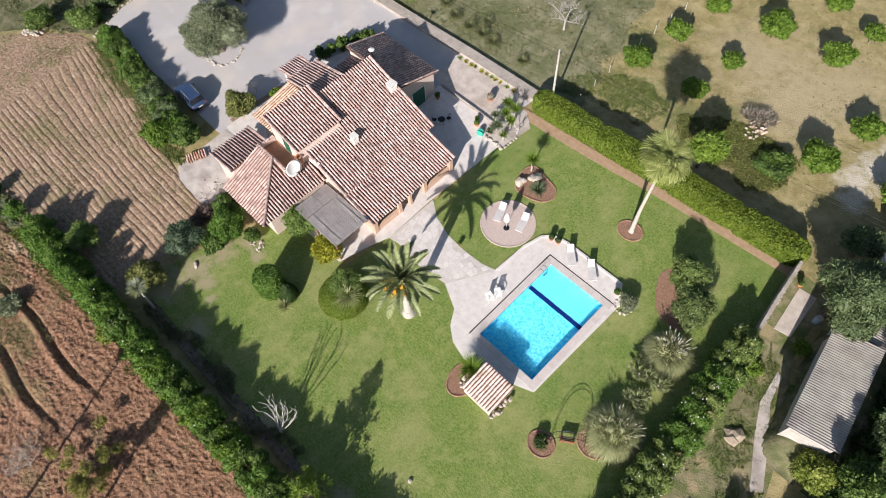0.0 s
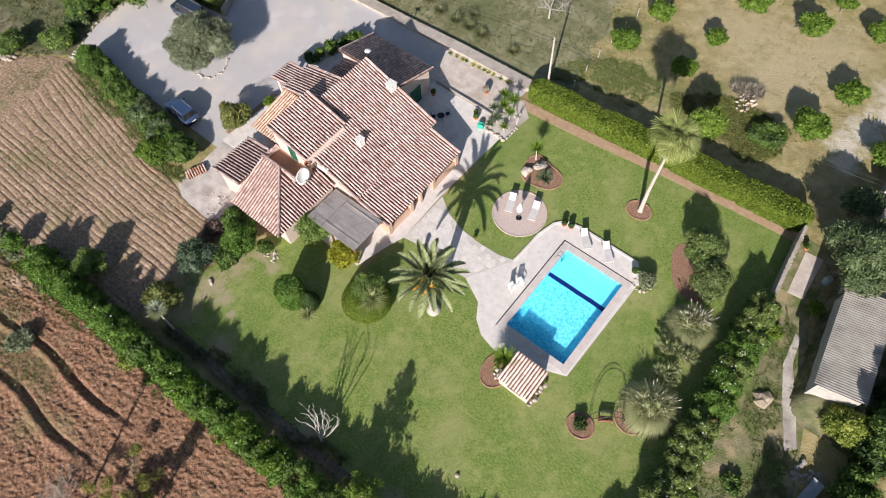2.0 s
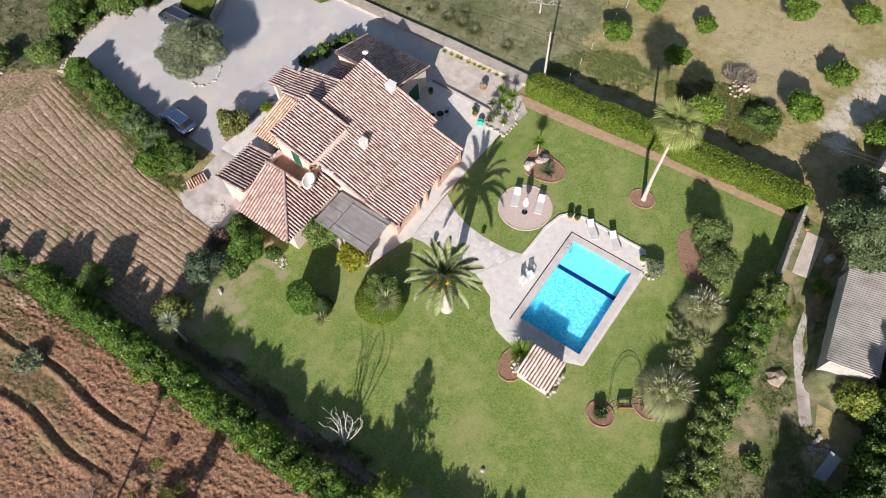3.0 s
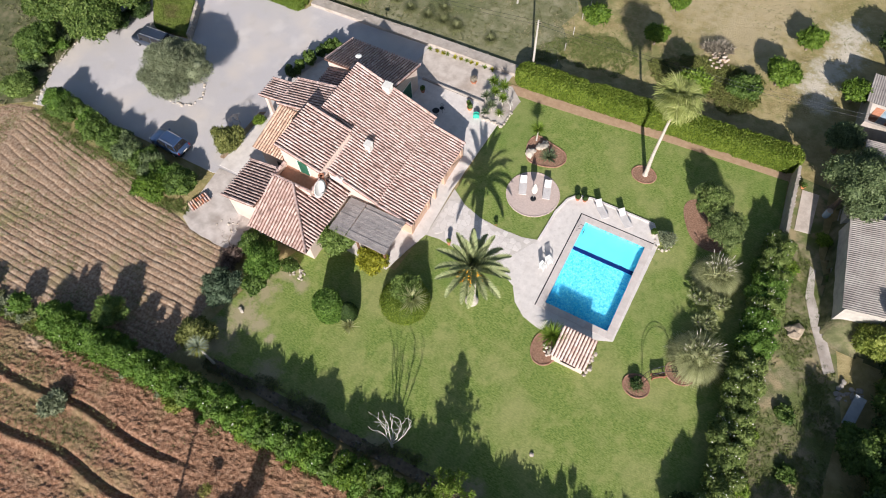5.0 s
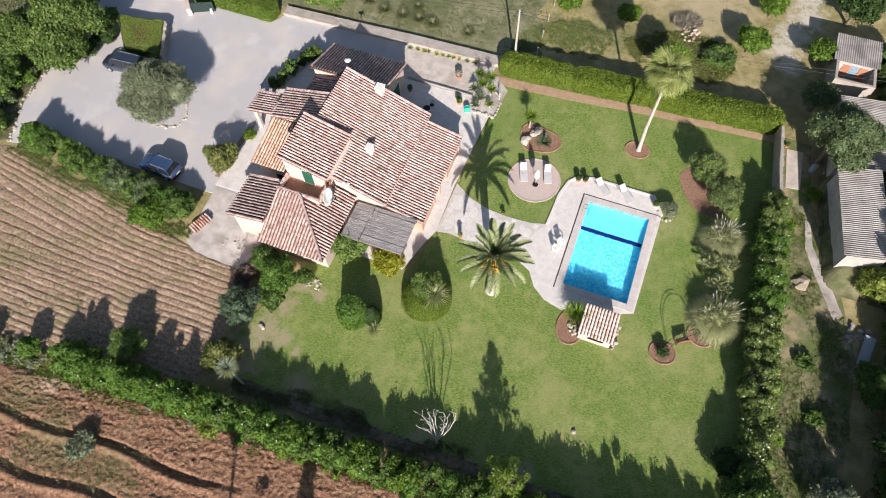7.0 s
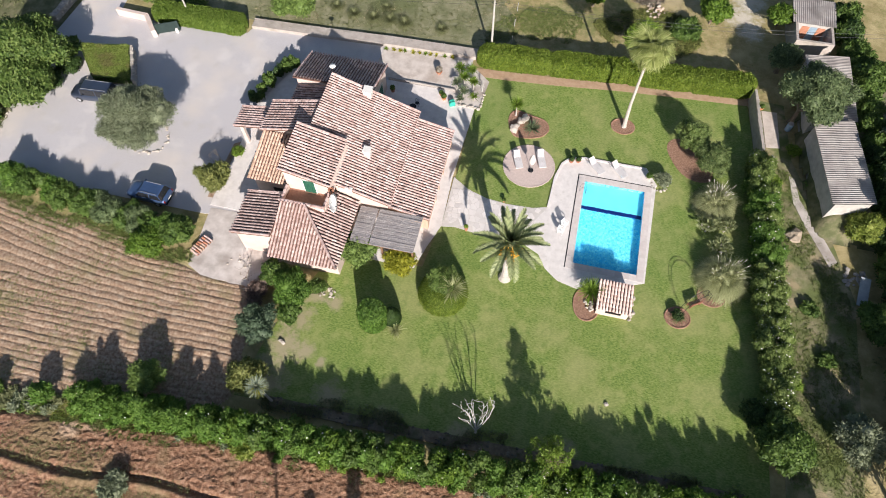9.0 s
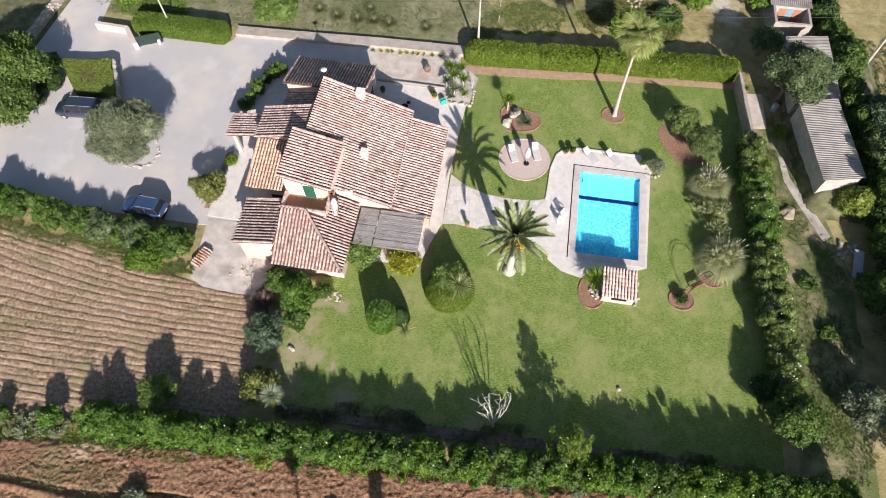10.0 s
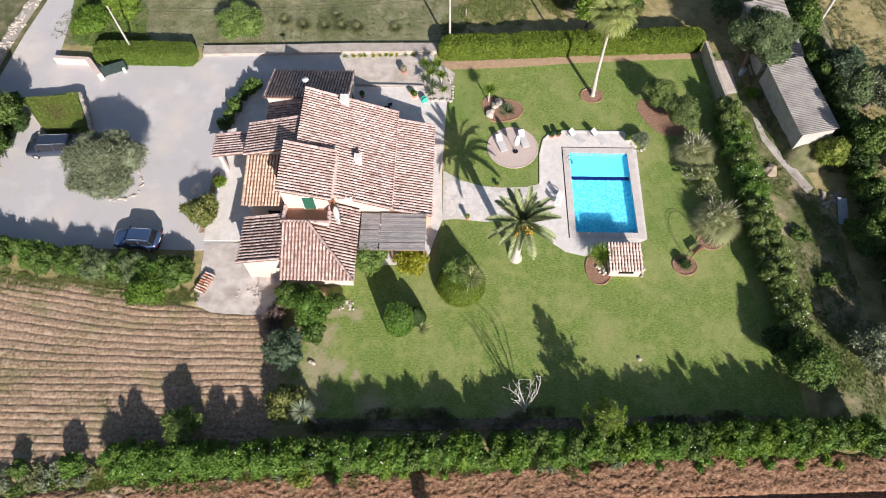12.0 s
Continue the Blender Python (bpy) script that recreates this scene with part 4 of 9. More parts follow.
def clods(X, Y):
    """Clods of several sizes in rows, and two deep wandering wheel ruts with a bank beside them."""
    c = 0.6 * fbm(X * 0.8, Y * 1.15, 21, 6.5, 2) + 0.25 * fbm(X, Y, 23, 3.0, 2) + 0.15 * fbm(X, Y, 22, 1.1, 2)
    c = np.maximum(c, 0.38)
    big = fbm(X, Y, 2, 0.25, 2)
    rows = 0.018 * np.sin((Y - 0.05 * X + 1.6 * fbm(X, Y, 31, 0.4, 3)) * 2 * math.pi / 0.8)
    fade = np.clip((-16.0 - X) / 6.0, 0, 1)
    a = Y + 35.0 - 0.055 * (X + 26) + 0.25 * np.sin(X * 0.5)
    b = Y + 38.5 - 0.05 * (X + 26) + 0.3 * np.sin(X * 0.55 + 1.0)
    q = Y + 32.1 - 0.05 * (X - 10.0)
    east = np.clip((X - 2.0) / 5.0, 0, 1)
    rut = fade * (np.exp(-(a / 0.2) ** 2) + np.exp(-(b / 0.22) ** 2)) + east * np.exp(-(q / 0.25) ** 2)
    bank = fade * (np.exp(-((a + 0.55) / 0.3) ** 2) + np.exp(-((b + 0.6) / 0.3) ** 2)) + east * np.exp(-((q + 0.5) / 0.3) ** 2)
    calm = 1 - 0.5 * np.clip(rut + bank, 0, 1)
    return (0.40 * (c - 0.5) * (0.55 + 0.7 * big) + rows) * calm - 0.26 * rut + 0.20 * bank + 0.24


PLOUGH = [(-62, -34.0), (-45, -33.2), (-36, -31.9), (-23.3, -31.0), (-10.5, -30.3), (-1.9, -29.8), (6.8, -29.0), (19.8, -28.6), (30, -28.2), (30, -52), (-62, -52)]
stepped_ground("ploughed_field", "freshly ploughed red soil with clods and ruts", -48, 25, -44, -28.2, 0.10, clods, PLOUGH, M_REDSOIL, -0.04)


def bank(X, Y):
    """Ground that rises towards the sheds."""
    foot = 20.95 - 0.136 * (Y + 0.65)
    ramp = [np.clip(q, 0, 1) for q in ((X - foot) / 0.7, (Y + 2.5) / 1.7, (19.0 - Y) / 1.5, (30.5 - X) / 2.5)]
    z = 1.8
    for q in ramp:
        z = z * q * q * (3 - 2 * q)
    return z + 0.16 * (fbm(X, Y, 51, 1.4, 3) - 0.5) - 0.02


BANK = [(19.4, 19.2), (19.9, 8.0), (20.9, 0.0), (21.6, -2.6), (30.6, -2.6), (30.6, 19.2)]
stepped_ground("earth_bank", "weedy earth bank that the farm sheds stand on", 18, 31, -4.2, 19.6, 0.28, bank, BANK, M_VERGE, -0.04)

# ---- pool ----
px0, px1, py0, py1 = POOL


def pool():
    th = thing("swimming_pool", "rectangular swimming pool with clear turquoise water", "swimming pool")
    step_y = -3.35
    deep, shallow = -0.74, -0.46
    g = Geo()
    t = 0.25
    g.box(px0 - t, px1 + t, py0 - t, step_y, deep - 0.2, deep)
    part("shallow_floor", Geo().box(px0 - t, px1 + t, step_y, py1 + t, deep - 0.2, shallow), M_SHALLOW, th, "smooth pale turquoise shallow floor")
    g.box(px0 - t, px0, py0 - t, py1 + t, deep, 0.0)
    g.box(px1, px1 + t, py0 - t, py1 + t, deep, 0.0)
    g.box(px0, px1, py0 - t, py0, deep, 0.0)
    g.box(px0, px1, py1, py1 + t, shallow, 0.0)
    part("basin", g, M_POOL, th, "pale turquoise basin with caustic sparkle painted as tiles")
    part("stripe", Geo().box(px0 + 0.01, px1 - 0.01, step_y - 0.2, step_y + 0.2, shallow - 0.01, shallow + 0.012), M_NAVY, th, "dark navy mosaic band")
    w = part("water", fast_mesh("water", [(px0, py0, -0.1), (px1, py0, -0.1), (px1, py1, -0.1), (px0, py1, -0.1)], [(0, 1, 2, 3)], M_WATER), None, None)
    w.parent = th
    w.visible_shadow = False
    # ladder
    g = Geo()
    for dx in (0.0, 0.45):
        y = py1 - 0.75 - dx
        g.tube([(px0 + 0.22, y, -0.5), (px0 + 0.22, y, 0.35), (px0 + 0.05, y, 0.6), (px0 - 0.25, y, 0.55), (px0 - 0.38, y, 0.06)], 0.022, 6)
    for z in (-0.3, -0.1):
        g.tube([(px0 + 0.22, py1 - 0.75, z), (px0 + 0.22, py1 - 1.2, z)], 0.02, 6)
    part("ladder", g, M_IRON, th, "steel pool ladder")


pool()


def bounded(poly, gap, rng, size):
    """Irregular stones that fill an outline: jittered cells cut back by the joint."""
    xs = [p[0] for p in poly]
    ys = [p[1] for p in poly]
    seeds = []
    x = min(xs)
    while x < max(xs):
        y = min(ys)
        while y < max(ys):
            seeds.append((x + rng.uniform(-0.38, 0.38) * size, y + rng.uniform(-0.38, 0.38) * size))
            y += size
        x += size
    S = np.array(seeds)
    out = []
    for i, s in enumerate(S):
        if not inside(np.array([s[0]]), np.array([s[1]]), poly)[0]:
            continue
        cell = [(s[0] - size, s[1] - size), (s[0] + size, s[1] - size), (s[0] + size, s[1] + size), (s[0] - size, s[1] + size)]
        d = np.hypot(*(S - s).T)
        for j in np.argsort(d)[1:12]:
            q = S[j]
            nx, ny = q[0] - s[0], q[1] - s[1]
            ln = math.hypot(nx, ny)
            nx, ny = nx / ln, ny / ln
            lim = ln / 2 - gap / 2
            new_cell = []
            for k in range(len(cell)):
                a, b = cell[k], cell[(k + 1) % len(cell)]
                da, db = (a[0] - s[0]) * nx + (a[1] - s[1]) * ny - lim, (b[0] - s[0]) * nx + (b[1] - s[1]) * ny - lim
                if da <= 0:
                    new_cell.append(a)
                if da * db < 0:
                    t = da / (da - db)
                    new_cell.append((a[0] + (b[0] - a[0]) * t, a[1] + (b[1] - a[1]) * t))
            cell = new_cell
            if len(cell) < 3:
                break
        if len(cell) >= 3 and all(inside(np.array([c[0]]), np.array([c[1]]), poly)[0] for c in cell):
            out.append(cell)
    return out


SURROUND = [(-2.5, -4.3), (-2.35, -0.9), (-1.9, 0.9), (-1.2, 1.7), (0.2, 2.0), (3.1, 2.0), (6.0, 2.0), (7.1, 0.15), (6.85, -10.2), (2.4, -12.0), (1.0, -12.0), (-0.6, -11.6), (-1.8, -10.7), (-2.6, -9.4), (-4.8, -8.3)]
sheet("pool_surround", SURROUND, 0.03, M_PATIO, "pale concrete paving round the pool", "paving", HOLE)
FLAGS = [(-11.75, -2.9), (-10.1, -4.0), (-8.2, -4.6), (-6.3, -4.8), (-3.9, -4.7), (-2.5, -4.3), (-4.7, -8.25), (-7.8, -8.6), (-10.5, -8.3), (-11.7, -8.5)]
flag_base = sheet("flagstone_path", FLAGS, 0.02, M_JOINT, "pale irregular flagstone path to the pool", "path")


def coping():
    """Edge stones round the water, each a piece."""
    th = thing("pool_coping", "pinkish stone coping round the pool", "coping", kind="structure")
    w = 0.62

    def row(ax, a0, a1, b0, b1):
        n = max(1, round((a1 - a0) / 0.6))
        for i in range(n):
            u0, u1 = a0 + (a1 - a0) * i / n + 0.006, a0 + (a1 - a0) * (i + 1) / n - 0.006
            r = (u0, u1, b0, b1) if ax == "x" else (b0, b1, u0, u1)
            part("slab", Geo().box(r[0], r[1], r[2], r[3], -0.09, 0.055), M_COPING, th)

    row("x", px0 - w, px1 + w, py1, py1 + w)
    row("x", px0 - w, px1 + w, py0 - w, py0)
    row("y", py0, py1, px0 - w, px0)
    row("y", py0, py1, px1, px1 + w)
    # dark joint line that follows the outer edge
    g = Geo()
    g.box(px0 - w - 0.1, px1 + w, py1 + w + 0.004, py1 + w + 0.1, -0.05, 0.036)
    g.box(px0 - w - 0.1, px0 - w - 0.004, py0 - w, py1 + w, -0.05, 0.036)
    part("drain", g, M_IRON, th, "dark narrow drain round the coping")


coping()


def low_kerb(name, label, pts, w, h, mat, category="kerb"):
    """A low upstand along a line, with mitred corners."""
    P = [Vector((x, y)) for x, y in pts]
    L, R = [], []
    for i, p in enumerate(P):
        d = (P[min(i + 1, len(P) - 1)] - P[max(i - 1, 0)]).normalized()
        n = Vector((-d.y, d.x)) * w / 2
        L.append(p + n)
        R.append(p - n)
    g = Geo()
    for i in range(len(P) - 1):
        a, b, c, d = R[i], R[i + 1], L[i + 1], L[i]
        g.hexa([(q.x, q.y, -0.05) for q in (a, b, c, d)] + [(q.x, q.y, h) for q in (a, b, c, d)])
    return tagged(new(name, g.mesh(name, mat)), label, category, kind="structure")


low_kerb("pool_kerb", "low pale kerb along the curved pool terrace", [(-2.5, -4.3), (-2.4, -2.5), (-2.35, -0.9), (-1.9, 0.9), (-1.2, 1.7), (0.2, 2.0), (3.1, 2.0), (6.0, 2.0), (7.1, 0.15)], 0.2, 0.12, M_PATIO)
low_kerb("patio_kerb", "dark joint along the upper patio", [(-21.2, 7.75), (-17.0, 7.72), (-14.0, 7.65)], 0.12, 0.25, M_STONE)


# ---- house ----
house = thing("house", "cream rendered country house with several clay-tiled roofs", "house")


def plane_z(ax, p, z, slope):
    """Height of a slope that passes z at p along one axis."""
    return (lambda x, y: z + slope * (x - p)) if ax == "x" else (lambda x, y: z + slope * (y - p))


def block(x0, x1, y0, y1, top, mat=M_WALL, th=0.28, skip=""):
    """Four walls with thickness whose tops follow a roof slope; skip names sides left open."""
    walls = {"s": (x0, x1, y0, y0 + th), "n": (x0, x1, y1 - th, y1), "w": (x0, x0 + th, y0 + th, y1 - th), "e": (x1 - th, x1, y0 + th, y1 - th)}
    for k, (a, b, c, d) in walls.items():
        if k in skip:
            continue
        q = [(a, c), (b, c), (b, d), (a, d)]
        part("wall", Geo().hexa([(x, y, -0.05) for x, y in q] + [(x, y, top(x, y)) for x, y in q]), mat, house)


def tile_rows(hi0, hi1, down, rng, clip=None, pitch=0.28, length=0.44, expose=0.37, r=0.092, lift=0.03):
    """Barrel tiles laid in columns down a slope; gives arrays."""
    hi0, hi1, down = Vector(hi0), Vector(hi1), Vector(down)
    U = hi1 - hi0
    W, S = U.length, down.length
    u, s = U.normalized(), down.normalized()
    n = s.cross(u)
    if n.z < 0:
        n = -n
    nc, nr = max(1, int(W / pitch)), max(1, int(S / expose))
    pitch, expose = W / nc, S / nr
    V, F = [], []
    angs = [math.pi * k / 4 for k in range(5)]
    for c in range(nc):
        for k in range(nr):
            cu, s0 = (c + 0.5) * pitch, k * expose
            if clip and not clip(hi0 + u * cu + s * (s0 + expose / 2)):
                continue
            cu += rng.uniform(-0.012, 0.012)
            s1 = s0 + length + rng.uniform(-0.02, 0.02)
            tw = rng.uniform(-0.012, 0.012)
            b = len(V)
            for ss, rr, h, du in ((s0, r * 0.86, lift, 0.0), (s1, r * 1.06, lift + 0.022 + rng.uniform(0, 0.012), tw)):
                o = hi0 + s * ss + u * (cu + du) + n * h
                for a in angs:
                    V.append(tuple(o + u * (math.cos(a) * rr) + n * (math.sin(a) * rr * 1.12)))
            for j in range(4):
                F += [(b + j, b + 5 + j, b + 6 + j), (b + j, b + 6 + j, b + 1 + j)]
            F += [(b + 5, b + 7, b + 6), (b + 5, b + 9, b + 7), (b + 7, b + 9, b + 8)]
    return V, F


def caps(p, q, r=0.13, length=0.45):
    """Ridge tiles along a line."""
    p, q = Vector(p), Vector(q)
    d = (q - p).normalized()
    side = d.cross(Vector((0, 0, 1))).normalized()
    upv = side.cross(d)
    n = max(1, int((q - p).length / 0.38))
    g = Geo()
    for i in range(n):
        o = p + d * ((q - p).length * i / n)
        vs, k = [], 7
        for e, rr, h in ((0, r * 0.9, 0.02), (length, r * 1.05, 0.05)):
            vs += [o + d * e + side * math.cos(math.pi * a / (k - 1)) * rr + upv * (math.sin(math.pi * a / (k - 1)) * rr + h) for a in range(k)]
        g.add(vs, [(a, a + 1, k + a + 1, k + a) for a in range(k - 1)] + [tuple(range(2 * k - 1, k - 1, -1))])
    return g


def roof(hi0, hi1, down, poly=None, clip=None, seed=1, verge=True, clay=None):
    """A roof slope: a slab with its eave, barrel tiles, and verge tiles at both sides."""
    hi0, hi1, down = Vector(hi0), Vector(hi1), Vector(down)
    rng = random.Random(seed)
    n = down.cross(hi1 - hi0).normalized()
    if n.z < 0:
        n = -n
    corners = poly or [hi0, hi1, hi1 + down, hi0 + down]
    k = len(corners)
    low = [Vector(c) - n * 0.12 for c in corners]
    g = Geo().add(low + [Vector(c) for c in corners], [tuple(range(k)), tuple(range(2 * k - 1, k - 1, -1))] + [(i, k + i, k + (i + 1) % k, (i + 1) % k) for i in range(k)])
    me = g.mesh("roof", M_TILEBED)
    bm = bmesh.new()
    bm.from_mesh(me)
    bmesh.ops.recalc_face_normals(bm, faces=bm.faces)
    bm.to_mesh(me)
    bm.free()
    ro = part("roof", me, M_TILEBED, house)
    V, F = tile_rows(hi0, hi1, down, rng, clip)
    t = new("tiles", fast_mesh("tiles", V, F, clay or M_TILE))
    t.parent = ro
    tagged(t, "weathered pinkish clay barrel tiles", kind="stuff")
    if verge and not poly:
        for a in (hi0, hi1):
            inward = (hi1 - hi0).normalized() * (0.06 if a == hi0 else -0.06)
            v = new("verge", caps(a + inward + n * 0.05, a + inward + down + n * 0.05, 0.1).mesh("verge", clay or M_TILE))
            tagged(v, "row of clay verge tiles", kind="stuff")
            v.parent = ro
    return ro


# main block: one long slope falling east from a high west wall
main_top = plane_z("x", -24.3, 6.2, -0.40)
block(-24.2, -16.4, -9.0, 1.45, lambda x, y: main_top(x, y) - 0.1)
roof((-24.45, 1.75, 6.27), (-24.45, -9.2, 6.27), (8.3, 0, -3.32), seed=2,
     clip=lambda p: not (p.x < -21.2 and p.y < -4.9))
# lower strip over the veranda
roof((-16.3, 1.0, 2.86), (-16.3, -9.25, 2.86), (3.65, 0, -0.93), seed=3)
part("ridge_tiles", caps((-16.2, 1.6, 2.98), (-16.2, -9.1, 2.98), 0.075), M_TILEBED, house)
for y0, y1 in ((-9.05, -8.6), (-6.1, -5.7), (-4.75, -4.45), (-2.95, -2.55), (0.4, 0.85)):
    part("pillar", Geo().box(-13.15, -12.8, y0, y1, -0.05, 1.98), M_WALLPEACH, house, bevel=0.02)
part("lintel", Geo().box(-13.12, -12.83, -8.6, 0.4, 1.72, 1.985), M_WALLPEACH, house)
part("low_wall", Geo().box(-13.08, -12.86, -8.6, -6.1, -0.05, 0.75), M_WALLPEACH, house)
part("low_wall", Geo().box(-13.08, -12.86, -2.55, 0.4, -0.05, 0.75), M_WALLPEACH, house)
for y0, y1 in ((-9.02, -8.75), (0.55, 0.82)):
    part("wall", Geo().hexa([(-16.4, y0, -0.05), (-13.15, y0, -0.05), (-13.15, y1, -0.05), (-16.4, y1, -0.05), (-16.4, y0, 2.7), (-13.15, y0, 1.95), (-13.15, y1, 1.95), (-16.4, y1, 2.7)]), M_WALLPEACH, house)
# tower
tower_top = plane_z("x", -25.3, 6.78, -0.31)
block(-25.15, -21.12, -9.75, -5.1, lambda x, y: tower_top(x, y) - 0.1)
roof((-25.4, -4.85, 6.83), (-25.4, -10.0, 6.83), (4.35, 0, -1.35), seed=4)
g = Geo()
g.hexa([(-21.115, -9.75, 4.86), (-20.78, -9.75, 4.73), (-20.78, -5.1, 4.73), (-21.115, -5.1, 4.86), (-21.115, -9.75, 5.22), (-20.9, -9.75, 4.95), (-20.9, -5.1, 4.95), (-21.115, -5.1, 5.22)])
part("flashing", g, M_WALL, house, "pale mortar flashing along the tower")
# north annex
annex_top = plane_z("y", 6.7, 3.0, -0.30)
block(-28.6, -21.0, 2.3, 6.5, lambda x, y: annex_top(x, y) - 0.1)
roof((-28.85, 2.1, 4.42), (-20.75, 2.1, 4.42), (0, 4.75, -1.43), seed=5)
# low link roof between the annex and the west wing
block(-28.4, -24.3, -1.5, 2.3, lambda x, y: 3.1, skip="sn")
roof((-24.3, 2.25, 3.9), (-24.3, -1.35, 3.9), (-4.3, 0, -0.75), seed=6)
# west wing
west_top = plane_z("x", -29.3, 4.6, 0.23)
block(-29.1, -24.3, -4.6, -1.45, lambda x, y: west_top(x, y) - 0.1)
roof((-24.3, -1.2, 5.78), (-24.3, -4.8, 5.78), (-5.15, 0, -1.2), seed=7)
# entrance porch
roof((-29.45, -0.95, 3.2), (-29.45, -3.5, 3.2), (-3.75, 0, -0.62), seed=8)
for y in (-1.3, -3.2):
    part("pillar", Geo().box(-32.75, -32.4, y - 0.17, y + 0.17, -0.05, 2.62), M_WALL, house, bevel=0.02)
part("lintel", Geo().box(-32.7, -32.45, -3.37, -1.13, 2.38, 2.62), M_WALL, house)
# small south-west roof over the kitchen door
sw_top = plane_z("y", -4.8, 4.5, 0.19)
block(-28.9, -25.15, -9.0, -4.6, lambda x, y: sw_top(x, y) - 0.12, skip="n")
roof((-29.15, -4.75, 4.52), (-25.2, -4.75, 4.52), (0, -4.7, -0.9), seed=9, clay=M_TILENEW)
# south wing, west half
kit_top = plane_z("x", -28.6, 3.2, 0.2)
block(-28.4, -25.1, -14.6, -10.6, lambda x, y: kit_top(x, y) - 0.1)
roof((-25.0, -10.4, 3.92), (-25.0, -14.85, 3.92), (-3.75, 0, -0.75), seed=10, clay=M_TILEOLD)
# south wing, east half: a hipped roof
APEX = Vector((-22.9, -11.6, 4.55))
SE, SW, NEc = Vector((-18.95, -16.1, 2.75)), Vector((-25.1, -16.1, 2.75)), Vector((-18.95, -9.2, 2.75))
block(-25.05, -19.3, -15.25, -9.3, lambda x, y: 2.66)


def hip_x(y):
    return -22.9 + (y + 11.6) / (-4.5) * 3.95


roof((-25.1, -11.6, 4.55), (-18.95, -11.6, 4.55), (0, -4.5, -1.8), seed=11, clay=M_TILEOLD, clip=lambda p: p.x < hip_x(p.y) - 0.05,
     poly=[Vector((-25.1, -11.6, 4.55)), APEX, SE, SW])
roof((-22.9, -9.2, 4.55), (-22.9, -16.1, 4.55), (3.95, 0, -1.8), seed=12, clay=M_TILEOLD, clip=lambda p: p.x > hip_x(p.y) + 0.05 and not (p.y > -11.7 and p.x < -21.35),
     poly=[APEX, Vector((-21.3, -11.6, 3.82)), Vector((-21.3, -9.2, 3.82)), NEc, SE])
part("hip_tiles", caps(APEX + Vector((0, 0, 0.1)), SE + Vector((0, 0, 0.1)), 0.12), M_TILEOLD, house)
# balcony in front of the tower
part("balcony_floor", Geo().box(-25.05, -21.35, -11.6, -9.75, 3.35, 3.8), M_BRICK, house, "dull red tiled balcony floor")
part("parapet", Geo().box(-25.1, -21.2, -11.6, -11.3, 3.3, 4.42), M_WALL, house)
part("parapet", Geo().box(-21.4, -21.15, -11.3, -9.8, 3.3, 4.25), M_WALL, house)
part("parapet", Geo().box(-25.25, -25.0, -11.6, -9.8, 3.0, 4.25), M_WALL, house)
for p, q in (((-25.25, -11.48, 4.43), (-21.15, -11.48, 4.43)), ((-21.27, -11.3, 4.27), (-21.27, -9.8, 4.27)), ((-25.12, -11.3, 4.27), (-25.12, -9.8, 4.27))):
    tagged(part("parapet_tiles", caps(p, q, 0.15, 0.42), M_TILE, house, "clay coping tiles on the balcony parapet"), kind="stuff")
part("flue", Geo().lathe([(0.20, 3.7), (0.20, 5.0), (0.27, 5.03), (0.27, 5.12), (0.13, 5.14), (0.12, 4.6)], c=(-20.95, -9.95, 0), seg=14), M_TERRACOTTA, house, "brown clay flue beside the dish")


def shuttered(x, y, z, w, h, face, label):
    """A closed double shutter in a frame, proud of the wall it stands on."""
    g = Geo()
    fr = Geo()

    def at(u0, u1, z0, z1, d0, d1):
        if face == "s":
            return (x + u0, x + u1, y - d1, y - d0, z + z0, z + z1)
        if face == "e":
            return (x + d0, x + d1, y + u0, y + u1, z + z0, z + z1)
        return (x - d1, x - d0, y + u0, y + u1, z + z0, z + z1)

    for s in (-1, 1):
        u0, u1 = (-w / 2, -0.01) if s < 0 else (0.01, w / 2)
        g.box(*at(u0, u1, 0, h, 0.015, 0.06))
        k = int(h / 0.11)
        for i in range(k):
            zz = 0.06 + (h - 0.12) * i / k
            g.box(*at(u0 + 0.06, u1 - 0.06, zz, zz + 0.06, 0.06, 0.075))
    fr.box(*at(-w / 2 - 0.07, -w / 2, -0.02, h + 0.07, 0.003, 0.07))
    fr.box(*at(w / 2, w / 2 + 0.07, -0.02, h + 0.07, 0.003, 0.07))
    fr.box(*at(-w / 2 - 0.07, w / 2 + 0.07, h, h + 0.07, 0.003, 0.072))
    f = part("window", fr, M_WHITE, house, label)
    s = new("shutter", g.mesh("shutter", M_GREEN))
    s.parent = f
    s.matrix_parent_inverse = Matrix.Identity(4)


shuttered(-23.0, -9.75, 3.55, 1.0, 2.0, "s", "green louvred balcony shutters, closed")
shuttered(-21.0, 4.3, 0.05, 1.6, 2.2, "e", "dark green louvred door shutters, closed")
# thin black sheet on the wall in place of the doorway's shade
part("doorway", Geo().box(-27.3, -26.2, -9.03, -9.003, 0.0, 2.1), M_DARK, house, "open kitchen doorway, its shaded inside a black panel")
part("doorway", Geo().box(-29.13, -29.103, -3.6, -2.5, 0.0, 2.1), M_WOOD, house, "brown wooden front door")
part("skylight", Geo().box(-20.6, -19.4, -9.32, -8.95, 4.1, 4.5), M_WHITE, house, "white box on the south wall", bevel=0.03)


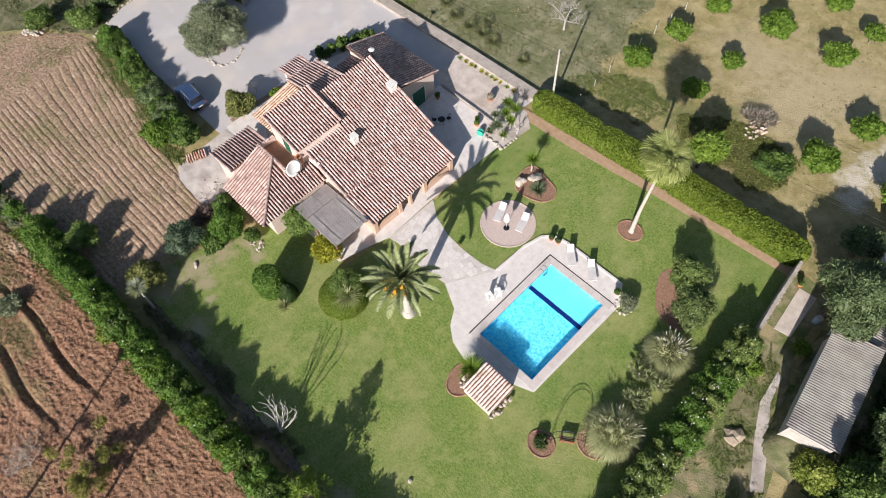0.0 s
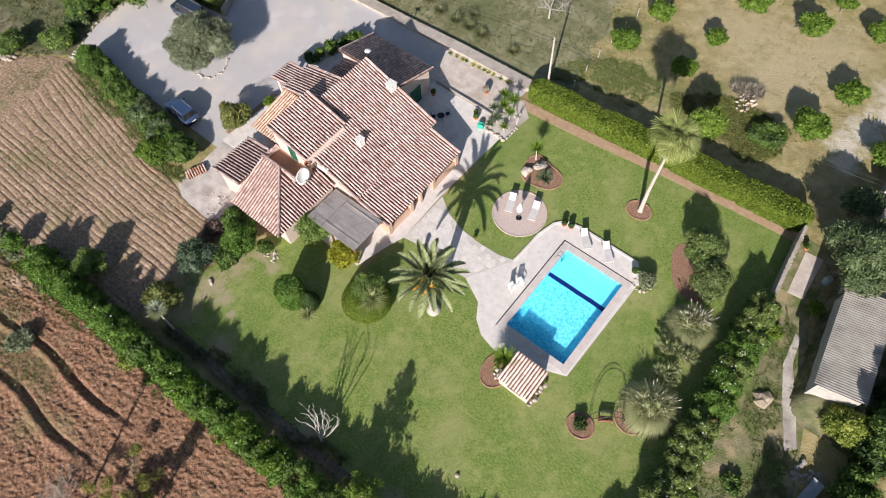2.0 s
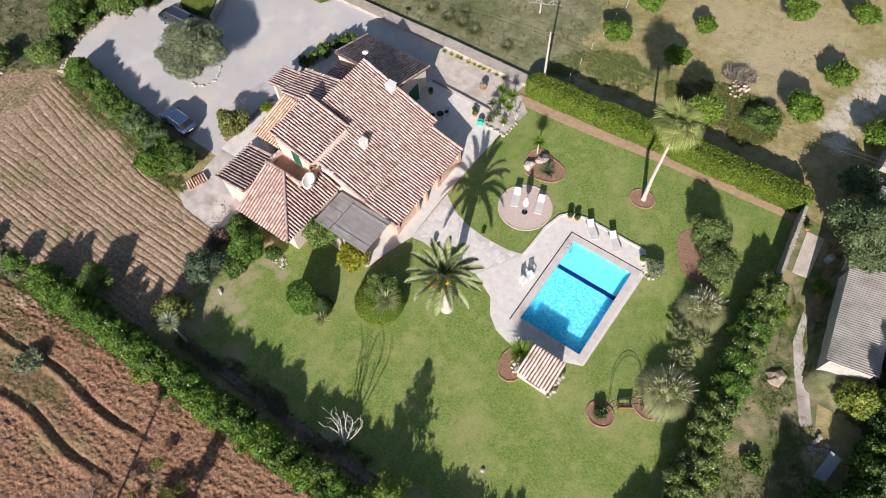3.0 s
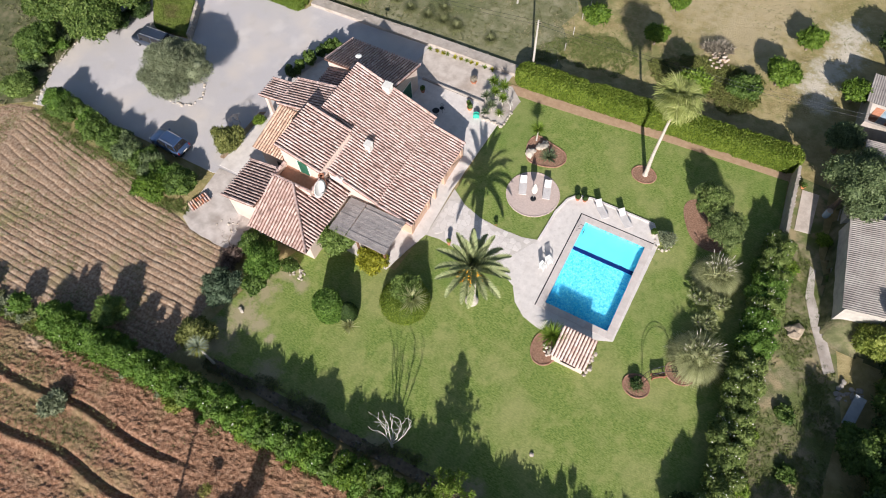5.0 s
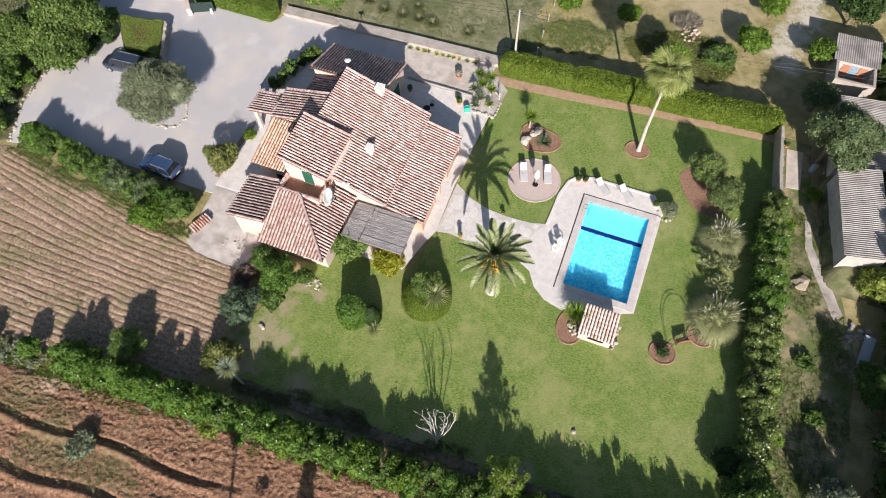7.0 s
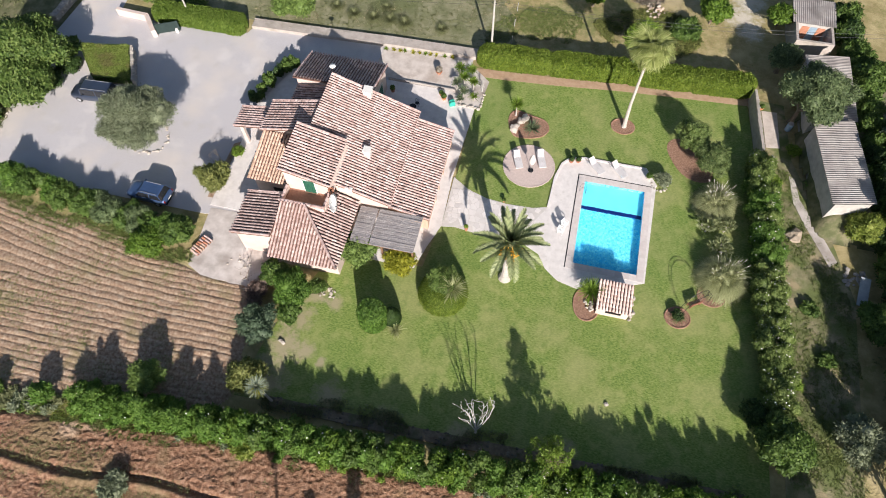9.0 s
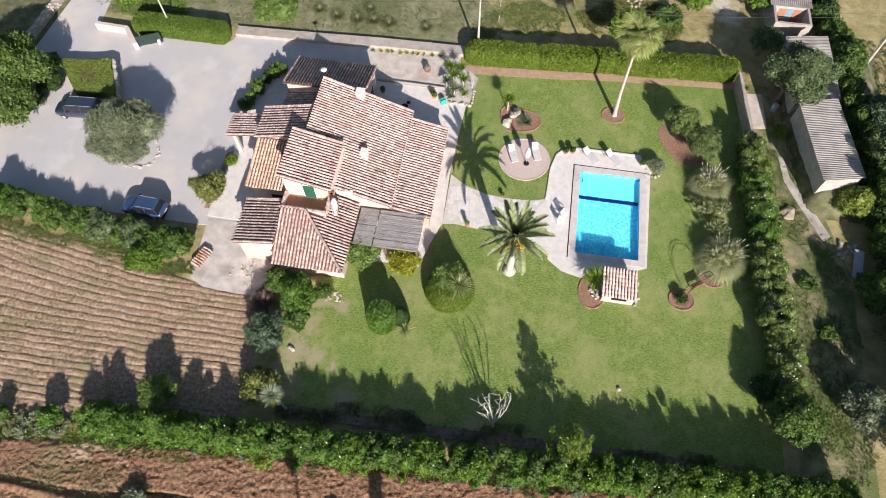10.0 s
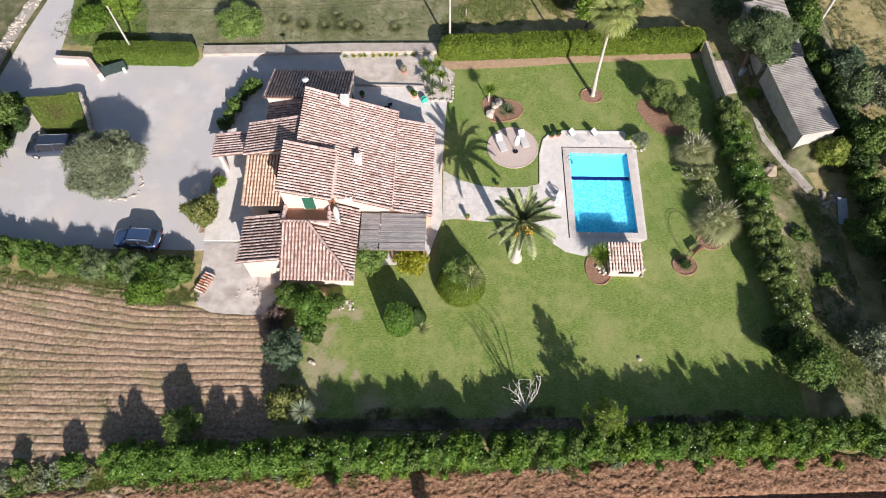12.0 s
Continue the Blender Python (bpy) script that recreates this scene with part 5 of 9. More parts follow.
def chimney(x, y, z0, z1, w, lab):
    c = part("chimney", Geo().box(x - w, x + w, y - w, y + w, z0, z1), M_WHITE, house, lab, bevel=0.02)
    g = Geo()
    g.box(x - w - 0.06, x + w + 0.06, y - w - 0.06, y + w + 0.06, z1 + 0.22, z1 + 0.3)
    for sx in (-1, 1):
        for sy in (-1, 1):
            g.box(x + sx * w * 0.85 - 0.05, x + sx * w * 0.85 + 0.05, y + sy * w * 0.85 - 0.05, y + sy * w * 0.85 + 0.05, z1, z1 + 0.22)
    t = new("cap", g.mesh("cap", M_WHITE))
    t.parent = c


chimney(-19.2, -5.1, 3.9, 4.75, 0.28, "white rendered chimney with a slab cap")
chimney(-20.9, 1.15, 3.6, 5.3, 0.36, "white rendered chimney at the roof's edge")


def dish(x, y, z):
    th = thing("satellite_dish", "large white satellite dish on the hipped roof", "satellite dish", at=(x, y, z))
    prof = [(0.02, 0.0), (0.35, 0.045), (0.62, 0.14), (0.8, 0.24), (0.82, 0.25), (0.62, 0.165), (0.35, 0.07), (0.02, 0.03)]
    d = local("reflector", Geo().lathe(prof, seg=24), M_PLASTIC, th, smooth=True)
    d.matrix_basis = pose(0, 0, 0.35, 0, 0, 5) @ pose(0, 0, 0, 0, 76, 0)
    g = Geo().tube([(0, 0.1, -0.75), (0, 0.1, 0.35)], 0.05, 8)
    local("mast", g, M_IRON, th)
    g = Geo().tube([(0.1, 0.0, -0.4), (0.85, 0.05, 0.35)], 0.025, 6)
    g.blob((0.88, 0.05, 0.4), (0.09, 0.09, 0.09), 0.0, 1)
    local("feed_arm", g, M_IRON, th)


dish(-20.7, -11.0, 4.35)


def antenna():
    th = thing("roof_aerial", "slim roof aerial with a white round head", "aerial", at=(-24.35, 2.0, 4.4))
    local("mast", Geo().tube([(0, 0, 0), (0, 0, 2.5)], 0.035, 6), M_IRON, th)
    local("head", Geo().lathe([(0.05, 2.42), (0.26, 2.46), (0.3, 2.52), (0.05, 2.62)], seg=14), M_PLASTIC, th)


antenna()


def pergola():
    th = thing("pergola", "pergola with weathered grey reed panels beside the house", "pergola", at=(0, 0, 0))
    x0, x1, y0, y1, z = -18.8, -13.1, -13.0, -9.32, 2.35
    for x in (x0 + 0.1, (x0 + x1) / 2, x1 - 0.1):
        part("post", Geo().box(x - 0.08, x + 0.08, y0 + 0.05, y0 + 0.21, -0.05, z - 0.14), M_WOOD, th)
    for y in (y0 + 0.13, y1 - 0.13):
        part("beam", Geo().box(x0, x1, y - 0.06, y + 0.06, z - 0.14, z - 0.02), M_WOOD, th)
    for i, (a, b, tip) in enumerate(((x0, -17.15, 0.0), (-17.05, x1, 0.05))):
        g = Geo()
        k = 26
        for j in range(k):
            u0, u1 = y0 + (y1 - y0) * j / k + 0.006, y0 + (y1 - y0) * (j + 1) / k - 0.006
            dz = tip + 0.014 * math.sin(j * 1.7 + i * 2.3) + (0.03 if j % 9 == 4 else 0)
            g.hexa([(a, u0, z + dz), (b, u0, z + dz), (b, u1, z + dz), (a, u1, z + dz), (a, u0, z + 0.03 + dz), (b, u0, z + 0.03 + dz), (b, u1, z + 0.03 + dz), (a, u1, z + 0.03 + dz)])
        part("reed_panel", g, M_REED, th)


pergola()


# ---- hedges ----
CLIPPED = [(-12.6, 12.3), (-5, 12.75), (3, 13.3), (9.5, 13.6), (15.8, 14.0)]
clipped_hedge = thing("clipped_hedge", "clipped bright green boundary hedge", "hedge")
for k, (a, b) in enumerate(zip(CLIPPED, CLIPPED[1:])):
    d = Vector((b[0] - a[0], b[1] - a[1])).normalized() * 0.45
    sec = hedge("section", "", [(a[0] - d.x * (k > 0), a[1] - d.y * (k > 0)), (b[0] + d.x * (k < 3), b[1] + d.y * (k < 3))], 2.0, 2.0, L_HEDGE, 2300, 0.2, 3 + k, 0.05, boxy=6, category="")
    sec.parent = clipped_hedge
bushy_hedge("mixed_hedge", "loose flowering hedge along the lane", [(16.0, 4.6), (16.4, 0.0), (16.8, -8.0), (17.3, -16.0), (17.7, -22.0)], 2.3, 2.75, [L_LANE, L_ROUGH, L_LANE], 5, 0.95, 0.115, 2200, blossom=16)
bushy_hedge("field_hedge", "tall rough green hedge between lawn and ploughed field", [(-24.8, -30.1), (-10.0, -29.4), (5.0, -28.4), (22.0, -27.5)], 2.1, 3.3, [L_ROUGH, L_CITRUS, L_ROUGH, L_MID], 7, 0.95, 0.15, 1700, blossom=5)
bushy_hedge("field_hedge", "lower rough green hedge between the two fields", [(-36.0, -30.5), (-25.0, -30.1)], 2.1, 2.0, [L_ROUGH, L_CITRUS, L_ROUGH], 8, 0.95, 0.15, 1500, blossom=3)
bushy_hedge("driveway_hedge", "dense dark hedge between driveway and tilled field", [(-53.0, -12.7), (-50.0, -13.15), (-44.0, -13.8), (-38.0, -14.4), (-34.6, -14.8)], 2.3, 2.1, [L_MID, L_ROUGH, L_MID, L_CAROB], 9, 1.2, 0.15, 1500)
gate_hedge = thing("gate_hedge", "clipped light green hedge beside the gate", "hedge")
for k in range(3):
    x = -49.4 + 3.65 * k
    hedge("section", "", [(x - 0.4 * (k > 0), 11.4 - 0.03 * k), (x + 3.65 + 0.4 * (k < 2), 11.37 - 0.03 * k)], 2.2, 1.5, L_GATEHEDGE, 2900, 0.17, 11 + k, 0.05, boxy=6, category="", ends=0.2).parent = gate_hedge


def ivy_bed():
    """A raised bed: stone sides, earth, and a flat mat of creeper with rusty patches."""
    poly = [(-54.6, 4.5), (-51.1, 0.55), (-47.1, 1.1), (-49.4, 5.35)]
    th = thing("raised_bed", "raised walled bed covered with flat green creeper", "raised bed")
    part("earth", Geo().prism(poly, -0.05, 1.0), M_EARTH, th)
    rng = np.random.default_rng(13)
    n = 15000
    X, Y = rng.uniform(-55.0, -46.8, n * 2), rng.uniform(0.3, 5.7, n * 2)
    ok = inside(X + 0.5 * (fbm(X, Y, 81, 1.2, 3) - 0.5), Y + 0.5 * (fbm(X, Y, 82, 1.2, 3) - 0.5), poly)
    X, Y = X[ok][:n], Y[ok][:n]
    Z = 1.03 + 0.16 * fbm(X, Y, 83, 1.6, 3) + rng.uniform(-0.03, 0.03, len(X))
    Nn = rng.normal(size=(len(X), 3)) * 0.5 + np.array([0, 0, 1.0])
    V, F = cards(np.stack([X, Y, Z], 1), Nn, 0.15, rng, 0.6)
    tagged(part("creeper", fast_mesh("creeper", V, F, L_CREEPER), None, th, "flat green creeper with rusty patches"), kind="stuff")
    # leaves that hang over the sides
    V, F = [], []
    P, Nr = [], []
    for (x1, y1), (x2, y2) in zip(poly, poly[1:] + poly[:1]):
        k = 700
        f = rng.random(k)
        nx, ny = (y2 - y1), -(x2 - x1)
        ln = math.hypot(nx, ny)
        z = 1.1 - rng.random(k) ** 1.6 * 0.8
        P.append(np.stack([x1 + (x2 - x1) * f + nx / ln * 0.06, y1 + (y2 - y1) * f + ny / ln * 0.06, z], 1))
        Nr.append(np.tile((nx / ln, ny / ln, 0.4), (k, 1)) + rng.normal(size=(k, 3)) * 0.4)
    V, F = cards(np.concatenate(P), np.concatenate(Nr), 0.16, rng, 0.6)
    tagged(part("trailing_leaves", fast_mesh("trailing_leaves", V, F, L_MID), None, th), kind="stuff")


ivy_bed()
bushy_hedge("farm_hedge", "dark unclipped hedge behind the sheds", [(24.6, 27.0), (25.4, 20.0), (26.0, 13.0), (26.6, 6.0), (26.9, -1.0), (27.6, -8.0), (28.0, -14.0), (27.0, -22.0)], 2.4, 3.4, [L_DARK, L_MID, L_MID], 15, 1.3, 0.19, 1300)
bushy_hedge("verge_weeds", "rough green scrub at the end of the field hedge", [(-47.0, -31.9), (-42.0, -31.7), (-37.6, -31.2)], 1.4, 0.5, [L_WEED, L_OLIVE], 19, 1.2, 0.16, 300, "weeds")
bushy_hedge("field_weeds", "low weedy scrub along the ploughed field", [(-39.0, -31.9), (-25.0, -31.2), (-12.0, -30.6), (2.0, -29.8), (20.0, -29.2)], 1.0, 0.5, [L_LIME, L_ROUGH, L_OLIVE], 17, 2.6, 0.16, 160, "weeds")


# ---- shrubs and trees ----
def shrub(name, label, x, y, r, h, mat, n=2600, size=0.17, k=7, seed=1, base=0.1, category="shrub", group=""):
    return bush(name, label, category, x, y, round_lumps(r, h, base, k, seed), n, size, mat, group, seed=seed)


shrub("dark_shrub", "dense dark green rounded shrub beside the south wing", -22.6, -18.0, 1.9, 3.0, L_ROUGH, 5200, 0.15, seed=21)
shrub("olive_shrub", "grey-green feathery shrub at the lawn's edge", -24.2, -21.6, 1.9, 2.6, L_BLUEGREEN, 3400, 0.14, seed=22)
shrub("leafy_shrub", "tangled yellowish shrub at the lawn's corner", -23.6, -25.9, 1.7, 2.6, L_YARD, 2600, seed=23)
shrub("leafy_shrub", "dark green shrub against the south wing", -24.3, -16.9, 1.4, 2.5, L_MID, 2400, seed=24)
shrub("leafy_shrub", "small green shrub at the house corner", -20.6, -17.0, 0.8, 1.2, L_MID, 1000, seed=25)
shrub("dark_shrub", "green shrub between terrace and lawn", -22.0, -20.0, 1.2, 2.0, L_MID, 2000, seed=26)
shrub("field_shrub", "pale green shrub at the edge of the tilled field", -31.2, -27.9, 1.6, 2.6, L_FRESH, 3000, 0.14, seed=27)
shrub("hedge_bush", "bright green bush at the end of the hedge", -36.8, -16.4, 1.9, 2.4, L_CITRUS, 3600, seed=28)
shrub("hedge_bush", "dark green bush beside the clay tile stack", -34.6, -14.8, 1.7, 2.4, L_MID, 3000, seed=29)
shrub("yard_shrub", "olive-green shrub with yellowish tips by the terrace", -33.4, -8.7, 1.85, 2.7, L_YARD, 3600, 0.17, seed=30)
shrub("yard_shrub", "lime green leafy plant beside the porch", -32.9, -4.9, 0.7, 0.9, L_LIME, 900, 0.16, seed=31)
bushy_hedge("terrace_hedge", "dark green shrubs along the west terrace", [(-33.7, 1.6), (-33.0, 4.6), (-31.4, 7.6)], 1.1, 1.5, [L_DARK, L_MID], 33, 0.9, 0.15, 700)
shrub("golden_shrub", "yellow-leaved shrub in front of the pergola", -14.3, -13.4, 1.6, 2.0, L_YELLOW, 3000, 0.14, seed=35)
shrub("lime_shrub", "light green shrub in front of the pergola", -18.2, -13.1, 1.9, 2.6, L_FRESH, 3400, 0.16, seed=36)
shrub("pool_shrub", "small rounded shrub in a stone ring by the pool", 7.6, 0.7, 0.85, 1.2, L_OLIVE, 1300, 0.13, seed=37)
shrub("corner_bush", "large dark green bush in the lawn's corner", 17.6, -22.3, 2.5, 4.0, L_MID, 4600, seed=38)
shrub("corner_bush", "dark green bush beside the lane hedge", 16.0, -20.0, 1.4, 2.0, L_DARK, 2200, seed=39)
shrub("lane_bush", "grey-green bush beside the lane", 23.3, -20.4, 2.1, 3.0, L_OLIVE, 3600, seed=40)
shrub("lane_bush", "green bush over the rubble beside the lane", 25.6, -10.2, 2.0, 2.6, L_MID, 3200, seed=41)
for x, y, h, sd in ((26.6, -15.4, 6.0, 42), (27.2, -20.6, 6.4, 43), (26.4, -25.6, 5.6, 44)):
    tree("carob_tree", "tall dark green tree beyond the lane", x, y, 2.6, 0.2, round_lumps(2.2, h, 1.0, 9, sd), 3600, 0.2, L_DARK, "tree", "trees beyond the lane", seed=sd, core=0.7)
shrub("lane_bush", "small bright bush at the lane slab", 19.6, 6.9, 0.7, 1.0, L_LIME, 700, seed=43)
shrub("verge_shrub", "upright green shrub in the verge scrub", -43.0, -31.2, 0.8, 1.5, L_MID, 900, seed=71)
for x, h in ((-34.0, 3.1), (-29.6, 4.2), (-27.4, 3.2)):
    shrub("hedge_bush", "upright green bush standing above the field hedge", x, -30.5, 1.25, h, L_ROUGH, 2600, 0.15, seed=int(h * 10), group="bushes in the field hedge")
shrub("yellow_weeds", "clump of yellowish weeds at the hedge foot", -21.9, -31.0, 1.3, 1.0, L_LEMON, 1600, 0.15, seed=83)
shrub("hedge_bush", "tall bush rising from the driveway hedge", -52.1, -12.9, 1.6, 2.9, L_ROUGH, 3000, 0.15, seed=84)
shrub("gate_shrub", "dark shrub between fig tree and raised bed", -55.9, 3.2, 1.5, 1.9, L_MID, 2200, 0.16, seed=85)
shrub("verge_shrub", "taller green shrub in the verge scrub", -39.0, -30.9, 1.0, 2.0, L_ROUGH, 1100, seed=72)
tree("carob_tree", "tall dark tree that shades the shed roof", 26.8, -1.7, 3.4, 0.2, round_lumps(1.9, 7.4, 2.0, 9, 73), 3400, 0.2, L_MID, core=0.6)
tree("carob_tree", "grey-green tree over the hedge beside the shed", 26.5, 3.2, 3.4, 0.2, round_lumps(1.6, 7.6, 2.2, 9, 74), 3200, 0.19, L_CAROB, core=0.6)
tree("carob_tree", "feathery grey-green tree behind the shed", 28.2, 8.4, 2.6, 0.2, round_lumps(1.8, 5.2, 1.4, 9, 75), 3000, 0.18, L_BLUEGREEN, core=0.6)
shrub("fig_undergrowth", "dark green undergrowth between the fig tree and the raised bed", -54.6, 1.6, 1.4, 1.4, L_DARK, 1800, 0.17, seed=81)
shrub("fig_undergrowth", "low dark green growth at the foot of the fig tree", -55.4, -0.6, 1.5, 1.3, L_DARK, 1600, 0.17, seed=82)
shrub("fig_undergrowth", "leafy green growth behind the raised bed", -55.6, 3.8, 1.7, 1.9, L_MID, 2000, 0.17, seed=83)
tree("fig_tree", "second broad green tree beside the parking place", -61.4, -3.2, 2.0, 0.25, round_lumps(3.2, 5.2, 1.0, 9, 33), 9000, 0.25, L_FIG)
bushy_hedge("west_scrub", "wild dark scrub along the edge of the driveway", [(-58.2, -13.4), (-59.6, -9.4), (-59.7, -6.0), (-60.0, -1.0)], 2.2, 1.1, [L_ROUGH, L_CAROB, L_MID], 43, 1.5, 0.2, 800, "scrub")
shrub("lemon_bush", "yellow-green citrus bush at the shed's corner", 24.75, -1.5, 1.85, 3.7, L_LEMON, 4200, 0.15, seed=44)
shrub("gate_bush", "large green bush behind the boundary wall", -34.2, 15.5, 2.8, 2.7, L_FRESH, 6400, 0.17, seed=45)
rr = random.Random(46)
YB = [((rr.uniform(-2.6, 2.6), rr.uniform(-2.0, 2.0), rr.uniform(0.7, 1.6)), (rr.uniform(0.5, 0.85), rr.uniform(0.45, 0.7), rr.uniform(0.2, 0.32))) for i in range(15)]
tree("yellow_bush", "straggly yellow-green bush with a dark trunk in the ploughed field", -13.1, -37.2, 0.9, 0.07, YB, 3600, 0.13, L_STRAGGLY, "shrub", aspect=0.3, seed=46, core=0.12)
shrub("pale_bush", "pale flowering weed clump in the ploughed field", -30.4, -36.0, 1.3, 1.0, L_OLIVE, 1300, seed=48)
shrub("west_bush", "grey-green bush at the field's corner", -61.8, -16.6, 1.9, 2.2, L_FIG, 3400, 0.16, seed=49)
shrub("west_bush", "rough green bush beside the driveway", -57.9, -13.0, 1.9, 2.2, L_FRESH, 3400, 0.15, seed=50)
shrub("west_bush", "dark green bush beside the driveway", -60.6, -7.6, 2.6, 3.0, L_MID, 4200, seed=51)
shrub("west_bush", "rough bush beside the entrance road", -61.5, 5.0, 2.4, 2.4, L_MID, 3600, seed=52)
shrub("road_bush", "green scrub beside the entrance road", -51.0, 15.6, 2.3, 2.0, L_CITRUS, 4000, seed=53)
shrub("road_bush", "green scrub beside the entrance road", -48.2, 18.5, 2.3, 1.8, L_LIME, 3600, seed=54)
shrub("meadow_scrub", "low green scrub beside the orange tree", 8.6, 21.2, 2.0, 0.9, L_MID, 1700, seed=60)
for i, (x, y) in enumerate(((21.5, 3.5), (18.4, -12.5), (20.6, -9.6), (19.0, -16.5), (21.8, -14.0), (17.7, 3.0))):
    shrub("lane_weeds", "low green weeds in the earth lane", x, y, 0.9, 0.35, L_LIME if i % 2 else L_MID, 500, 0.15, seed=75 + i, group="weeds in the lane")


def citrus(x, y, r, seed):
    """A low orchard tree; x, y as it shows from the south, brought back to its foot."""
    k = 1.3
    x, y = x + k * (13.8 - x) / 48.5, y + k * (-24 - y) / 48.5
    lumps = round_lumps(r, 0.5 + r * 1.35, 0.35, 8, seed)
    return tree("orange_tree", "rounded bright green orange tree in the orchard", x, y, 0.8, 0.11, lumps, int(1500 * r), 0.2, L_CITRUS, "tree", "orchard trees", seed=seed)


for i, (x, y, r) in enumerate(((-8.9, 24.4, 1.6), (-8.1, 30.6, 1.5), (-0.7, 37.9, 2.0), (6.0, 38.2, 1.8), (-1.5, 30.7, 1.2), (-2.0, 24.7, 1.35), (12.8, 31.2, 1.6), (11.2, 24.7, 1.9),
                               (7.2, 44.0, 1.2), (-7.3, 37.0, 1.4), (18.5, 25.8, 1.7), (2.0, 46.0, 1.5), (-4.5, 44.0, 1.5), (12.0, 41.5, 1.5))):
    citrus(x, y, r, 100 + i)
tree("lime_tree", "light green tree behind the clipped hedge", 3.6, 16.7, 1.8, 0.14, round_lumps(1.9, 4.6, 1.0, 8, 5), 2600, 0.24, L_LIME)
tree("ash_tree", "light green leafy tree on the lawn with a mulch bed", 9.75, 5.3, 1.2, 0.13, [((0, 0, 2.1), (1.45, 1.45, 1.2)), ((-0.8, 0.8, 2.0), (1.05, 1.05, 0.95)), ((0.8, 0.7, 1.9), (1.05, 1.05, 0.95)), ((0.6, -0.9, 1.9), (1.1, 1.1, 0.95)),
     ((-0.6, -0.6, 1.8), (0.8, 0.8, 0.8)), ((-0.1, 0.2, 2.9), (0.8, 0.8, 0.6))], 3400, 0.15, L_ASH, aspect=0.5, seed=2, core=0.7)
tree("ash_tree", "duller green leafy tree beside the lighter one", 11.5, 3.3, 1.2, 0.13, [((0, 0, 2.0), (1.5, 1.5, 1.2)), ((0.7, 0.9, 1.9), (1.05, 1.05, 0.95)), ((0.6, -1.0, 1.8), (1.1, 1.1, 0.95)), ((-0.8, 0.5, 2.0), (1.05, 1.05, 0.95)),
     ((-0.5, -0.8, 1.7), (0.85, 0.85, 0.8)), ((0.1, 0.0, 2.8), (0.85, 0.85, 0.6))], 3600, 0.15, L_ASHDULL, aspect=0.5, seed=5, core=0.7)
tree("olive_tree", "broad silvery olive tree in a ring of stones", -42.9, -4.9, 1.6, 0.32,
     [((0.00, 0.00, 3.32), (2.67, 2.54, 1.65)), ((2.16, 0.76, 3.10), (1.91, 1.91, 1.40)), ((-2.29, 0.51, 2.99), (1.91, 1.91, 1.40)), ((0.51, 2.16, 3.21), (1.91, 1.65, 1.40)), ((0.25, -2.03, 2.77), (1.91, 1.65, 1.27)), ((1.65, -1.65, 2.66), (1.52, 1.52, 1.14)),
      ((-1.65, -1.52, 2.77), (1.52, 1.52, 1.14)), ((-1.27, 1.91, 3.32), (1.65, 1.52, 1.27)), ((0.38, 0.25, 4.32), (1.65, 1.52, 1.02))], 24000, 0.125, L_OLIVE, aspect=0.36, core=0.7)
tree("fig_tree", "broad green tree with large leaves beside the parking place", -57.4, 0.2, 2.2, 0.28,
     [((0.00, 0.00, 3.88), (3.24, 3.24, 2.43)), ((2.56, 1.08, 3.42), (2.16, 2.16, 1.76)), ((-2.43, 1.08, 3.65), (2.29, 2.29, 1.76)), ((0.81, -2.56, 3.19), (2.29, 2.03, 1.76)), ((0.27, 2.56, 3.88), (2.16, 2.03, 1.62)), ((2.16, -1.89, 2.74), (1.76, 1.76, 1.49)), ((2.7, -4.1, 2.6), (1.7, 1.7, 1.4)), ((0.7, -4.4, 2.5), (1.7, 1.6, 1.3)), ((3.0, -2.6, 2.6), (1.4, 1.4, 1.2)), ((0.00, 0.00, 5.47), (2.03, 2.03, 1.22))],
     16000, 0.25, L_FIG)
tree("carob_tree", "rounded grey-green tree beside the sheds", 19.55, 11.0, 2.0, 0.25,
     [((0.75, 0.00, 4.32), (2.64, 2.64, 2.04)), ((2.67, 0.84, 4.10), (1.80, 1.80, 1.44)), ((-1.17, 0.72, 4.00), (1.80, 1.80, 1.44)), ((1.23, -1.92, 3.89), (1.92, 1.80, 1.44)), ((0.51, 2.04, 4.32), (1.92, 1.80, 1.44)), ((0.75, 0.00, 5.62), (1.68, 1.68, 1.08))], 10500, 0.165, L_CAROB)
tree("carob_tree", "dark grey-green tree behind the sheds", 31.0, 5.6, 2.0, 0.25, round_lumps(2.6, 5.0, 1.2, 9, 8), 4500, 0.24, L_OLIVE)
tree("carob_tree", "dark green tree at the orchard's corner", 18.3, 17.6, 1.6, 0.22, round_lumps(1.9, 3.4, 0.8, 8, 9), 2600, 0.2, L_CAROB, core=0.6)
tree("carob_tree", "dark green tree behind the farm hut's roof", 20.8, 31.2, 1.8, 0.22, round_lumps(2.6, 4.4, 0.8, 8, 14), 3600, 0.24, L_DARK)
tree("carob_tree", "dark green tree beyond the farm hedge", 31.5, -3.0, 2.0, 0.25, round_lumps(2.8, 4.5, 1.0, 9, 10), 4500, 0.26, L_DARK)


